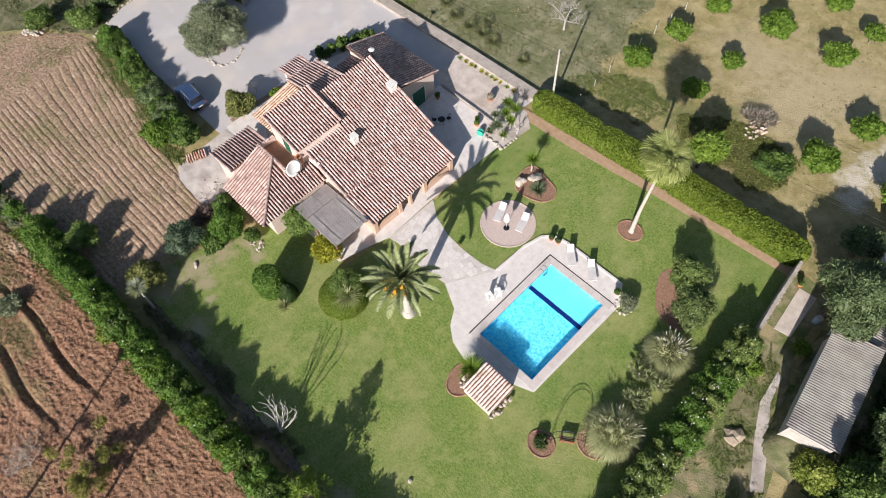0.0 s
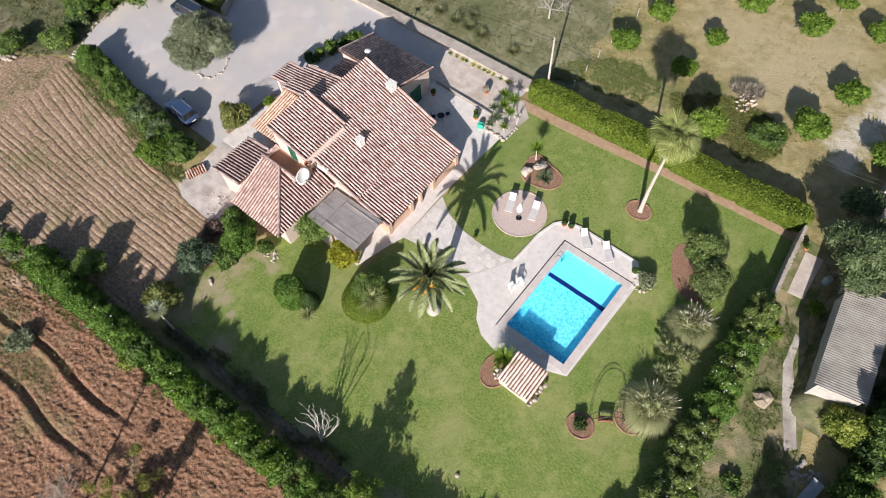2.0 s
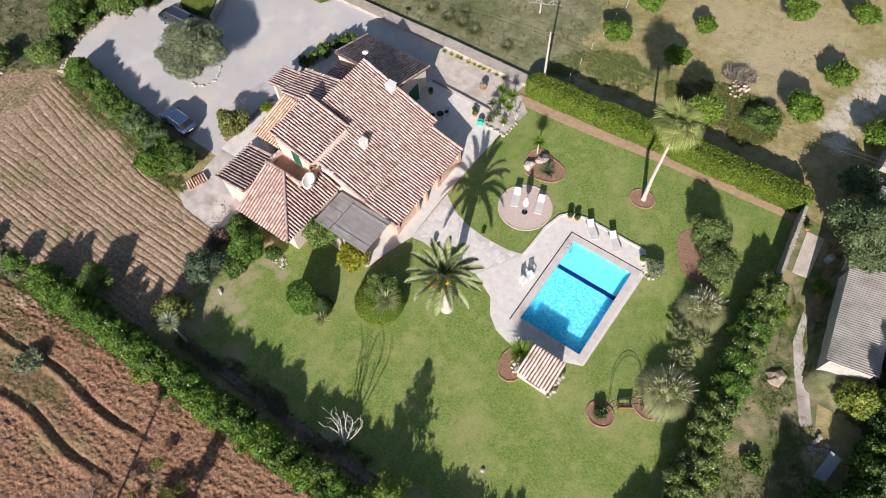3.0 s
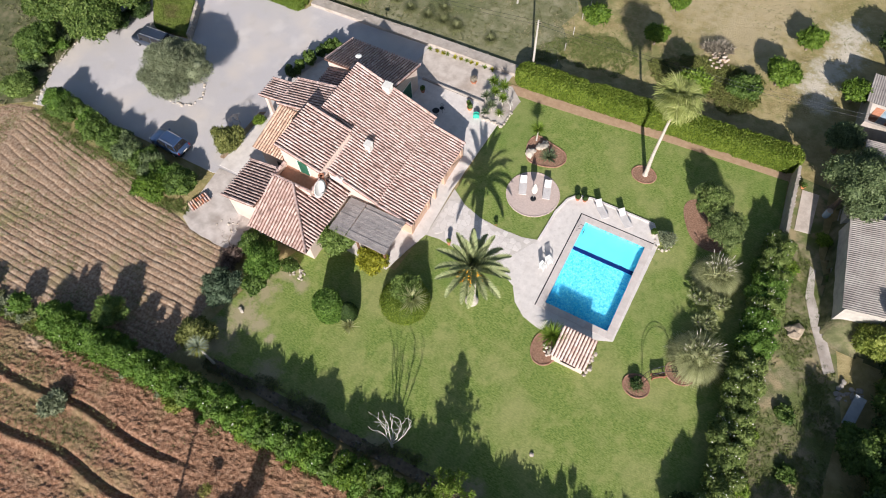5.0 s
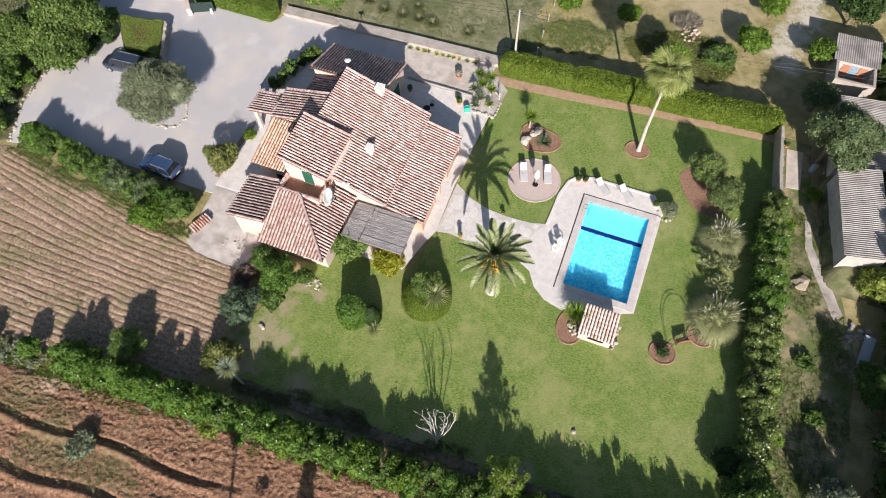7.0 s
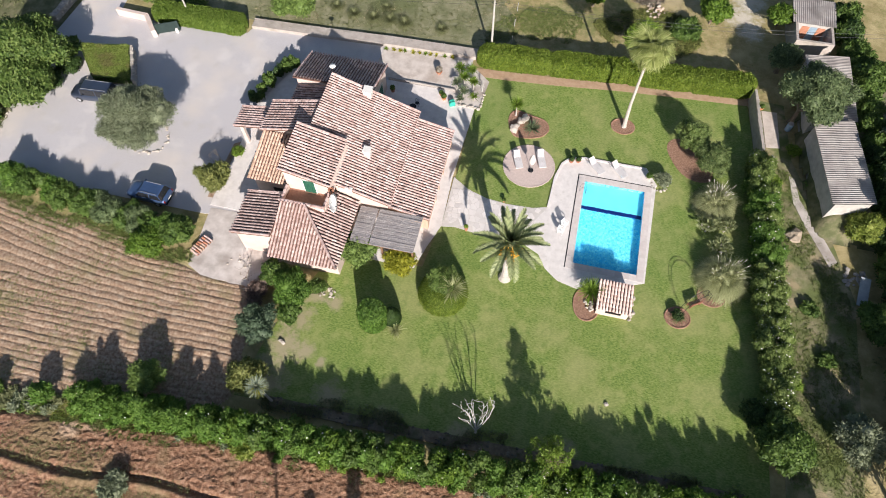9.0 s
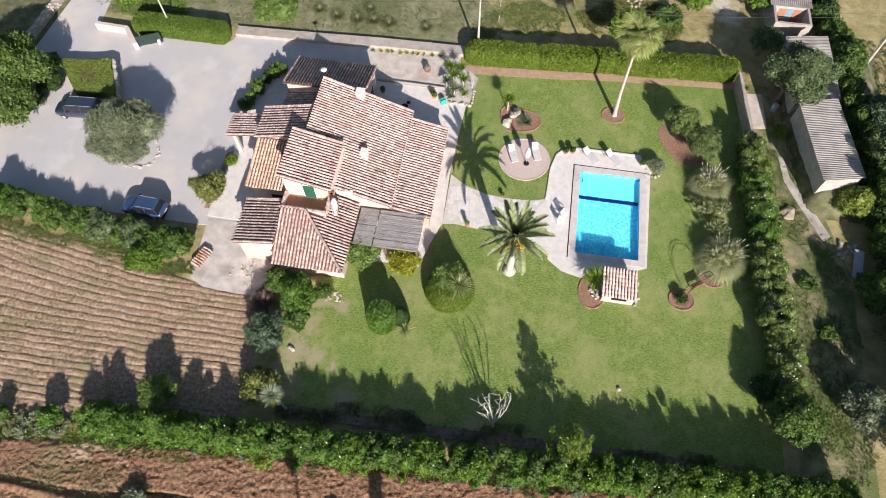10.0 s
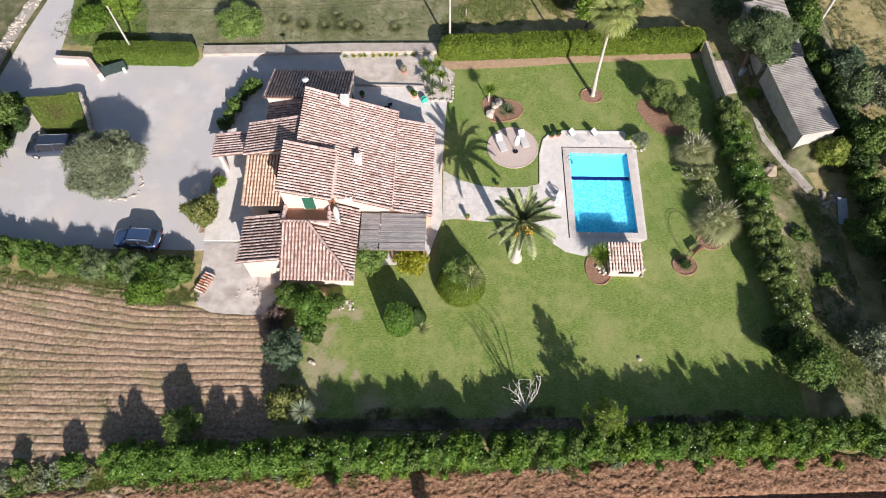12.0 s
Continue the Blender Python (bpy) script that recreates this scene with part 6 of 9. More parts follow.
def bare_tree(name, label, x, y, h, spread, seed, mat, depth=4, r=0.09):
    """A leafless tree: forked, crooked branches in one trunk and its boughs."""
    rr = random.Random(seed)
    th = thing(name, label, "tree", at=(x, y, 0))

    def grow(g, p, d, ln, rad, lv):
        q = p + d * ln * 0.5 + Vector((rr.uniform(-.12, .12), rr.uniform(-.12, .12), 0)) * ln
        e = q + (d + Vector((rr.uniform(-.3, .3), rr.uniform(-.3, .3), rr.uniform(-.1, .25)))).normalized() * ln * 0.5
        g.tube([p, q, e], [rad, rad * 0.8, rad * 0.6], 6 if lv > 1 else 5)
        if lv <= 0:
            return
        for k in range(2 if rr.random() < 0.6 else 3):
            a = rr.uniform(0, 2 * math.pi)
            nd = (d * 0.75 + Vector((math.cos(a), math.sin(a), rr.uniform(0.0, 0.6))) * spread).normalized()
            grow(g, e, nd, ln * rr.uniform(0.6, 0.85), rad * 0.62, lv - 1)

    g = Geo().tube([(0, 0, -0.1), (0.03, 0, h * 0.15), (0.0, 0.05, h * 0.28)], [r * 1.5, r * 1.1, r], 8)
    local("trunk", g, mat, th)
    for i in range(4):
        g = Geo()
        a = 2 * math.pi * i / 4 + rr.uniform(-.4, .4)
        grow(g, Vector((0, 0.05, h * 0.27)), Vector((math.cos(a) * spread, math.sin(a) * spread, 0.8)).normalized(), h * 0.26, r * 0.75, depth - 1)
        local("bough", g, mat, th)
    return th




def dead_tree(x, y):
    """A bleached little tree: boughs that rise in a vase from a low fork, each with crooked side twigs."""
    rr = random.Random(14)
    th = thing("dead_tree", "bleached leafless tree by the stone wall", "tree", at=(x, y, 0))
    local("trunk", Geo().tube([(0, 0, -0.1), (0.04, 0.02, 0.35), (0.0, 0.05, 0.7)], [0.13, 0.10, 0.085], 8), M_DEADWOOD, th)
    for i in range(8):
        a = 2 * math.pi * i / 8 + rr.uniform(-.3, .3)
        lean = rr.uniform(0.22, 0.62)
        g, pts = Geo(), []
        p, rad = Vector((0, 0.05, 0.65)), 0.055
        d = Vector((math.cos(a) * lean * 1.2 - 0.1, math.sin(a) * lean + 0.5, 0.75)).normalized()
        for k in range(7):
            pts.append(p.copy())
            p = p + d * 0.5
            d = (d + Vector((rr.uniform(-.32, .32), rr.uniform(-.3, .34), 0.16))).normalized()
            if k > 1:
                b = rr.uniform(0, 2 * math.pi)
                e = (d * 0.6 + Vector((math.cos(b), math.sin(b), 0.35)) * 0.7).normalized()
                q = p + e * rr.uniform(0.25, 0.45)
                g.tube([p, q, q + (e + Vector((rr.uniform(-.4, .4), rr.uniform(-.4, .4), 0.3))).normalized() * rr.uniform(0.25, 0.45)], [0.021, 0.016, 0.009], 5)
        g.tube(pts + [p], [0.046 - 0.0045 * k for k in range(8)], 6)
        local("bough", g, M_DEADWOOD, th)


dead_tree(-4.9, -26.0)
for x, y, sd in ((-16.6, -40.9, 47), (-17.6, -40.2, 48), (-17.1, -41.7, 49)):
    bare_tree("dry_bush", "leafless grey thorny bush in the ploughed field", x, y, 2.1, 1.25, sd, M_TWIG, 6, 0.035)
bare_tree("bare_almond_tree", "grey leafless tree in the rough meadow", -17.3, 22.6, 4.3, 1.1, 8, M_TWIG, 7, 0.09)
bush("twiggy_shrub", "brown twiggy shrub on the terrace edge", "shrub", -25.6, -18.6, [((0, 0, 0.8), (0.8, 0.9, 0.7)), ((0.3, 0.9, 0.7), (0.6, 0.6, 0.55)), ((0.1, -0.9, 0.6), (0.6, 0.6, 0.5))], 1500, 0.2, L_TWIG, aspect=0.08, seed=8)
bare_tree("bare_sapling", "thin leafless shrub beside the terrace", -27.0, -17.6, 2.2, 0.7, 9, M_BARK, 4, 0.03)
bare_tree("bare_sapling", "thin leafless shrub beside the yard bush", -34.0, -6.8, 2.4, 0.7, 12, M_BARK, 5, 0.03)


# ---- palms ----
def frond_mesh(length, droop, seed, mat):
    """A feather palm leaf along +x: a bent rib with narrow leaflets."""
    rr = random.Random(seed)
    g = Geo()
    pts, d, p = [], Vector((1, 0, 0.0)), Vector((0, 0, 0))
    n = 26
    el = 0.0
    for i in range(n + 1):
        pts.append(p.copy())
        el = -droop * (i / n) ** 1.3
        d = Vector((math.cos(el), 0, math.sin(el)))
        p = p + d * length / n
    g.tube(pts[::3] + [pts[-1]], [0.035 * (1 - i / 10) + 0.006 for i in range(len(pts[::3]) + 1)], 5)
    for i in range(3, n):
        f = i / n
        ln = length * 0.165 * math.sin(math.pi * min(1, 0.18 + f * 0.84)) ** 0.6 + 0.05
        t = (pts[i + 1] - pts[i]).normalized()
        upv = Vector((0, 1, 0)).cross(t) * -1
        for s in (-1, 1):
            for h in (0.0, 0.5):
                o = pts[i] + t * h * length / n
                out = (Vector((0, s, 0)) * 0.72 + t * 0.75 + upv * (0.4 + rr.uniform(-.12, .12))).normalized()
                e = o + out * ln * rr.uniform(0.85, 1.1) - Vector((0, 0, 0.05 * ln))
                wv = t * 0.075
                g.add([o - wv, o + wv, e], [(0, 1, 2)])
    return g.mesh("frond", mat)


def fan_mesh(seed, mat, stalk=0.9, r=0.85):
    """A fan palm leaf along +x: a stalk and a pleated blade, bent down, that splits into narrow hanging tips."""
    rr = random.Random(seed)
    g = Geo().tube([(0, 0, 0), (stalk * 0.6, 0, 0.05), (stalk, 0, 0)], [0.026, 0.02, 0.016], 5)
    k = 27
    bend = radians(12)
    o = Vector((stalk, 0, 0))
    for i in range(k):
        a = radians(-130 + 260 * i / (k - 1))
        b = radians(260 / k * 0.46)
        ln = r * (0.76 + 0.24 * math.cos(a * 0.6)) * rr.uniform(0.88, 1.08)
        split = rr.uniform(0.32, 0.46)
        fall = rr.uniform(0.2, 0.55)

        def at(q, f, z):
            x, y = math.cos(q) * f, math.sin(q) * f
            return o + Vector((x * math.cos(bend) + z * math.sin(bend), y, z * math.cos(bend) - x * math.sin(bend)))
        m1, m2, mid = at(a - b, ln * split, -0.01), at(a + b, ln * split, -0.01), at(a, ln * split, 0.035)
        w = 0.55 * b
        n1, n2 = at(a - w, ln * 0.8, -0.10 * ln), at(a + w, ln * 0.8, -0.10 * ln)
        tip = at(a + rr.uniform(-.04, .04), ln * 1.02, -fall * ln)
        g.add([o, m1, mid, m2, n1, n2, tip], [(0, 1, 2), (0, 2, 3), (1, 4, 2), (2, 4, 5), (2, 5, 3), (4, 6, 5)])
    return g.mesh("fan_leaf", mat)


def date_palm(x, y, h, reach):
    th = thing("date_palm", "date palm with a full crown of arching grey-green fronds", "palm tree", at=(x, y, 0))
    rr = random.Random(5)
    g = Geo()
    prof = [(0.62, -0.1), (0.56, 0.2), (0.38, 0.6)]
    k = 34
    for i in range(k):
        z = 0.6 + (h - 0.6) * i / k
        r = 0.30 + 0.08 * (i / k) ** 2
        prof += [(r + 0.03, z), (r - 0.01, z + (h - 0.5) / k * 0.7)]
    g.lathe(prof, seg=12)
    local("trunk", g, M_PALMBARK, th, "pale trunk with old leaf scars")
    local("crown_shaft", Geo().lathe([(0.36, h - 0.25), (0.40, h + 0.05), (0.28, h + 0.35), (0.12, h + 0.75), (0.03, h + 1.0)], seg=10), L_CLUMP, th, "pale green bases of the young fronds")
    kinds = [frond_mesh(reach, d, 40 + i, L_PALM) for i, d in enumerate((0.55, 0.95, 1.25))]
    n = 32
    for i in range(n):
        f = i / n
        el = 84 - 84 * f + rr.uniform(-6, 6)
        ob = new("frond", kinds[0 if f < 0.25 else (1 if f < 0.7 else 2)])
        ob.parent = th
        ob.matrix_basis = pose(0, 0, h + 0.15 - 0.25 * f, 0, 0, i * 137.5 + rr.uniform(-8, 8)) @ pose(0.12, 0, 0, rr.uniform(-15, 15), -el, 0)
    for a in (-118, -96, -70, -35):
        g = Geo()
        b = Vector((math.cos(radians(a)), math.sin(radians(a)), 0))
        g.tube([Vector((0, 0, h - 0.1)), b * 0.7 + Vector((0, 0, h + 0.75)), b * 1.3 + Vector((0, 0, h + 0.35))], [0.03, 0.025, 0.02], 5)
        for j in range(30):
            c = b * rr.uniform(0.85, 1.45) + Vector((rr.uniform(-.16, .16), rr.uniform(-.16, .16), h + 0.65 - rr.uniform(0.0, 0.9)))
            g.blob(c, (0.07, 0.07, 0.085), 0, 1)
        local("fruit_bunch", g, M_FRUIT, th, "hanging orange date bunch")


def fan_palm(name, label, x, y, top, r0, r1, n, leaf_r, stalk, seed, skirt=0, mat=L_FAN):
    th = thing(name, label, "palm tree", at=(x, y, 0))
    rr = random.Random(seed)
    t = Vector(top)
    pts = [Vector((0, 0, -0.1)), Vector((0, 0, 0.25)), t * 0.3 + Vector((-0.1, -0.05, 0)), t * 0.65 + Vector((-0.06, -0.05, 0)), t]
    local("trunk", Geo().tube(pts, [r0 * 1.8, r0 * 1.15, r0 * 0.85, (r0 + r1) / 2 * 0.8, r1], 12), M_PALMBARK, th)
    kinds = [fan_mesh(seed + i, mat, stalk, leaf_r) for i in range(3)]
    for i in range(n):
        f = i / n
        el = 84 - (122 + skirt) * f ** 0.85 + rr.uniform(-9, 9)
        ob = new("leaf", kinds[i % 3])
        ob.parent = th
        s = rr.uniform(0.8, 1.1) * (0.55 + 0.45 * min(1, f * 3.2))
        ob.matrix_basis = pose(t.x, t.y, t.z, 0, 0, i * 137.5 + rr.uniform(-16, 16)) @ pose(0, 0, 0, rr.uniform(-35, 35), -el, 0) @ Matrix.Diagonal((s, s, s, 1))


date_palm(-5.1, -12.3, 6.0, 3.15)
fan_palm("fan_palm", "tall slender fan palm leaning over the hedge", 3.45, 6.8, (0.1, 1.1, 9.5), 0.18, 0.13, 50, 1.35, 1.05, 3, 18)

def rosette(name, label, x, y, h, n, ln, w, mat, seed, category="plant", droop=0.5, z=0.0, stem_r=0.1, tilt=(0, 0), lift=0.1):
    """Sword-shaped leaves in a head on a stem."""
    rng = np.random.default_rng(seed)
    th = thing(name, label, category, at=(x, y, z))
    if h > 0:
        local("stem", Geo().tube([(0, 0, -0.08), (tilt[0] * 0.4, tilt[1] * 0.4, h * 0.5), (tilt[0], tilt[1], h)], [stem_r * 1.3, stem_r, stem_r * 0.8], 8), M_PALMBARK, th)
    V, F = blades(n, ln, w, rng, droop, base=0.05, seg=3, lift=lift)
    V = V + np.array([tilt[0], tilt[1], h])
    ob = new("leaves", fast_mesh("leaves", V, F, mat))
    ob.parent = th
    return th


yucca = rosette("yucca", "round spiky yucca head on a leaning stem", -21.2, -27.2, 3.0, 260, 0.98, 0.065, L_YUCCA, 3, droop=0.4, tilt=(-0.5, 0.2), lift=0.0)
V, F = blades(130, 1.0, 0.075, np.random.default_rng(33), 0.9, base=0.05, seg=3, lift=-0.8)
V[:, 2] = np.minimum(V[:, 2], 0.4)
local("old_leaves", fast_mesh("old_leaves", V + np.array([-0.5, 0.2, 2.9]), F, L_YELLOW), None, yucca, "yellowed lower leaves")
rosette("dracaena", "spiky dracaena with a thin stem in the rock bed", -7.3, 5.8, 1.7, 110, 0.95, 0.11, L_LIME, 4, droop=0.5, lift=-0.5, stem_r=0.07)
rosette("agave", "grey-green agave in the rock bed", -5.4, 4.5, 0, 110, 1.1, 0.14, L_AGAVE, 5, droop=0.3)
rosette("agave", "variegated agave beside the clipped cylinder", -13.1, -19.2, 0, 60, 1.0, 0.16, L_PAMPAS, 6, droop=0.3)
rosette("agave", "grey spiky agave growing in the clipped dome", -9.1, -15.2, 0.2, 170, 1.45, 0.09, L_PAMPAS, 7, droop=0.8, z=1.5)
rosette("small_palm", "leafy small palm in the barbecue bed", 2.3, -12.4, 0.8, 220, 1.5, 0.1, L_LIME, 8, droop=1.1, stem_r=0.12)
rosette("round_bed_plant", "spiky green plant in the round brick bed", 9.8, -12.9, 0.1, 110, 0.75, 0.07, L_WEED, 9, droop=0.7)
rosette("patio_yucca", "tall spiky plant in the patio bed", -13.3, 8.8, 1.0, 120, 0.8, 0.09, L_LIME, 10, droop=0.5, lift=-0.4)
rosette("patio_yucca", "spiky green plant in the patio bed", -13.0, 7.2, 0.7, 110, 0.8, 0.09, L_AGAVE, 11, droop=0.5, lift=-0.4)
rosette("patio_yucca", "pale spiky plant in the patio bed", -11.9, 6.9, 0.4, 80, 0.7, 0.08, L_LIME, 12, droop=0.5)


def dwarf_palm(x, y, seed, label, heads):
    """A clump of short stems, each with a round head of stiff split leaves."""
    rng = np.random.default_rng(seed)
    rr = random.Random(seed)
    th = thing("dwarf_fan_palm", label, "palm tree", at=(x, y, 0))
    for dx, dy, h in heads:
        local("stem", Geo().tube([(dx * 0.4, dy * 0.4, -0.08), (dx * 0.8, dy * 0.8, h * 0.5), (dx, dy, h)], [0.10, 0.09, 0.08], 7), M_PALMBARK, th)
        V, F = [], []
        for k in range(17):
            # one fan: a spray of narrow blades from the end of a stalk
            a, el = k * 2.4 + rr.uniform(-.3, .3), rr.uniform(0.1, 1.35)
            c = np.array([math.cos(a) * math.cos(el), math.sin(a) * math.cos(el), math.sin(el)])
            side = np.array([-math.sin(a), math.cos(a), 0.0])
            root = np.array([dx, dy, h]) + c * 0.32
            for q in np.linspace(-1.25, 1.25, 13):
                d = c * math.cos(q) + side * math.sin(q)
                w = np.cross(d, c + np.array([0.1, 0.2, 0.4]))
                w = w / (np.linalg.norm(w) + 1e-9) * 0.022
                e = root + d * rr.uniform(0.42, 0.56)
                n0 = len(V)
                V += [root - w * 0.4, root + w * 0.4, root + d * 0.28 + w, root + d * 0.28 - w, e - np.array([0, 0, 0.05]), e - np.array([0, 0, 0.05])]
                F += [(n0, n0 + 1, n0 + 2, n0 + 3), (n0 + 3, n0 + 2, n0 + 4, n0 + 5)]
        local("leaf_head", fast_mesh("leaf_head", np.array(V), np.array(F), L_DWARF), None, th)


dwarf_palm(11.8, -3.7, 9, "low bushy fan palm between pampas clumps", ((0, 0, 0.9), (-0.5, 0.4, 0.6), (0.6, 0.3, 0.7)))
dwarf_palm(12.9, -5.4, 10, "small bushy fan palm between pampas clumps", ((0, 0, 1.0), (0.5, -0.4, 0.7), (-0.6, -0.2, 0.6), (0.1, 0.6, 0.7)))
dwarf_palm(13.4, -3.4, 11, "young fan palm behind the pampas clumps", ((0, 0, 0.7), (0.4, 0.4, 0.5)))


def pampas(x, y, r, seed, plumes, label):
    """A mound of arching blades with upright feathery plumes on thin stalks."""
    rng = np.random.default_rng(seed)
    th = thing("pampas_grass", label, "grass clump", at=(x, y, 0))
    V, F = blades(4200, r * 1.3, 0.026, rng, 2.8, base=0.6, seg=5, lift=0.4)
    ob = new("blades", fast_mesh("blades", V, F, L_CLUMP))
    ob.parent = th
    V, F = lumps_foliage([((0, 0, r * 0.42), (r * 0.72, r * 0.72, r * 0.55)), ((0.25 * r, 0.15 * r, r * 0.5), (r * 0.5, r * 0.5, r * 0.5)), ((-0.25 * r, -0.1 * r, r * 0.5), (r * 0.5, r * 0.5, r * 0.5))], 1500, 0.24, rng, 0.1, feather=0.95)
    ob = new("tussock", fast_mesh("tussock", V, F, L_CLUMP))
    ob.parent = th
    rr = random.Random(seed)
    for i in range(plumes):
        a, l = rr.uniform(-0.6, math.pi + 0.6), rr.uniform(0.2, 0.8)
        b = Vector((math.cos(a) * l, math.sin(a) * l + 0.12, 1))
        z = r * rr.uniform(0.85, 1.1)
        p = b.normalized()
        e = b * z
        hang = Vector((p.x, p.y, 0)) * 0.16
        g = Geo().tube([b * z * 0.7, e], 0.006, 4)
        g.tube([e - p * 0.05, e + p * 0.07, e + p * 0.16 + hang * 0.5, e + p * 0.22 + hang], [0.008, 0.035, 0.028, 0.006], 5)
        local("plume", g, L_PLUME, th)


pampas(12.45, -0.7, 1.75, 4, 44, "pampas grass clump with many cream plumes")
pampas(13.2, -8.5, 2.0, 5, 20, "large arching pampas grass clump beside the bench")


def tussock(x, y, r, seed):
    rng = np.random.default_rng(seed)
    th = thing("grass_tussock", "dull greyish grass tussock behind the boundary wall", "grass clump", "dry tussocks", at=(x, y, -0.04))
    V, F = blades(420, r * 0.9, 0.025, rng, 2.2, base=0.35, seg=4, lift=0.6)
    ob = new("tuft", fast_mesh("tuft", V, F, L_WEED))
    ob.parent = th


for i, (x, y, r) in enumerate(((-27.6, 16.3, 1.1), (-25.2, 16.1, 1.2), (-23.3, 16.2, 1.2), (-21.6, 16.0, 1.1), (-17.4, 16.0, 0.9), (-29.8, 17.0, 1.0), (-24.2, 18.0, 0.9))):
    tussock(x, y, r, 60 + i)


# ---- clipped shapes ----
def clipped(name, label, x, y, prof, n, mat, size=0.11, seed=1, top_shrub=None):
    """A clipped shrub: leaf cards over a turned profile (radius, height)."""
    rng = np.random.default_rng(seed)
    th = thing(name, label, "topiary", at=(x, y, 0))
    pr = np.array(prof, dtype=float)
    seg = np.hypot(*np.diff(pr, axis=0).T)
    wt = seg * (pr[:-1, 0] + pr[1:, 0])
    k = rng.choice(len(seg), n, p=wt / wt.sum())
    f = rng.random(n)
    r = pr[k, 0] + (pr[k + 1, 0] - pr[k, 0]) * f
    z = pr[k, 1] + (pr[k + 1, 1] - pr[k, 1]) * f
    dr, dz = pr[k + 1, 0] - pr[k, 0], pr[k + 1, 1] - pr[k, 1]
    a = rng.uniform(0, 2 * np.pi, n)
    j = rng.uniform(0.93, 1.02, n)
    P = np.stack([np.cos(a) * r * j, np.sin(a) * r * j, z * rng.uniform(0.97, 1.01, n) + 0.02], 1)
    Nn = np.stack([np.cos(a) * dz, np.sin(a) * dz, -dr], 1)
    Nn /= np.linalg.norm(Nn, axis=1, keepdims=True) + 1e-9
    V, F = cards(P, Nn + rng.normal(size=P.shape) * 0.45, size, rng, 0.6)
    g = Geo().lathe([(max(0.02, q[0] * 0.92), q[1] * 0.95) for q in prof], seg=20)
    V2 = np.array(g.v)
    tri = []
    for q in g.f:
        for m in range(1, len(q) - 1):
            tri.append((q[0], q[m], q[m + 1]))
    ob = new("crown", fast_mesh("crown", np.concatenate([V, V2]), np.concatenate([F, np.array(tri) + len(V)]), mat))
    ob.parent = th
    return th


clipped("clipped_dome", "large clipped green dome on the lawn", -9.95, -15.2, [(1.9, 0.05), (2.15, 0.4), (2.1, 0.9), (1.8, 1.4), (1.2, 1.75), (0.1, 1.85)], 9000, L_HEDGE, 0.12, 2)
shrub("dome_shrub", "loose shrub growing out of the clipped dome", -10.1, -14.6, 1.5, 1.3, L_FRESH, 2800, 0.14, seed=81).location.z = 1.2
clipped("clipped_cylinder", "clipped dark green cylinder on the lawn", -15.1, -18.9, [(1.05, 0.05), (1.2, 0.5), (1.2, 2.4), (1.0, 2.85), (0.1, 3.0)], 6000, L_ROUGH, 0.17, 3)
clipped("clipped_cone", "small clipped dark cone beside the cylinder", -13.7, -18.3, [(0.75, 0.05), (0.85, 0.4), (0.6, 1.3), (0.3, 1.8), (0.03, 2.0)], 2600, L_DARK, 0.12, 4)

for i, (x, y, h, n, ln, m) in enumerate(((-13.9, 9.7, 1.3, 110, 0.8, L_LIME), (-12.6, 9.4, 1.6, 120, 0.8, L_LIME), (-13.9, 8.0, 0.9, 100, 0.7, L_AGAVE), (-12.2, 8.2, 1.2, 110, 0.75, L_LIME), (-13.2, 6.4, 0.4, 90, 0.6, L_AGAVE))):
    rosette("patio_yucca", "leafy spiky plant in the patio bed", x, y, h, n, ln, 0.1, m, 30 + i, droop=0.7, lift=-0.4, stem_r=0.06)
rr = random.Random(17)
for i in range(11):
    rosette("wall_succulent", "small yellowish succulent along the boundary wall", -22.6 + i * 0.72 + rr.uniform(-.2, .2), 11.85 + i * 0.035, 0, 34, 0.36, 0.1, L_YELLOW if i % 3 else L_LIME, 50 + i, droop=0.4).location.z = -0.02
bare_tree("driftwood", "bleached crooked branch in the patio bed", -11.3, 8.2, 1.6, 0.9, 21, M_DEADWOOD, 3, 0.05)


# ---- rough grass ----
def tufts(name, label, poly, n, size, mat, seed, category="grass", clump=0.35, low=0.45, z=-0.05):
    """Scattered tufts of upright leaf cards, thicker in drifts; kind stuff."""
    rng = np.random.default_rng(seed)
    xs, ys = np.array([p[0] for p in poly]), np.array([p[1] for p in poly])
    X, Y = rng.uniform(xs.min(), xs.max(), n * 3), rng.uniform(ys.min(), ys.max(), n * 3)
    keep = inside(X + 3.5 * (fbm(X, Y, seed + 70, 0.3, 3) - 0.5), Y + 3.5 * (fbm(X, Y, seed + 71, 0.3, 3) - 0.5), poly) & (fbm(X, Y, seed, clump, 3) + rng.uniform(-.12, .12, len(X)) > low)
    X, Y = X[keep][:n], Y[keep][:n]
    k = 5
    P = np.repeat(np.stack([X, Y, np.full(len(X), z + size * 0.35)], 1), k, 0) + rng.normal(size=(len(X) * k, 3)) * np.array([size * 0.5, size * 0.5, size * 0.12])
    Nn = rng.normal(size=P.shape)
    Nn[:, 2] = np.abs(Nn[:, 2]) * 0.8
    V, F = cards(P, Nn, size, rng, 0.3)
    return tagged(new(name, fast_mesh(name, V, F, mat)), label, category, kind="stuff")


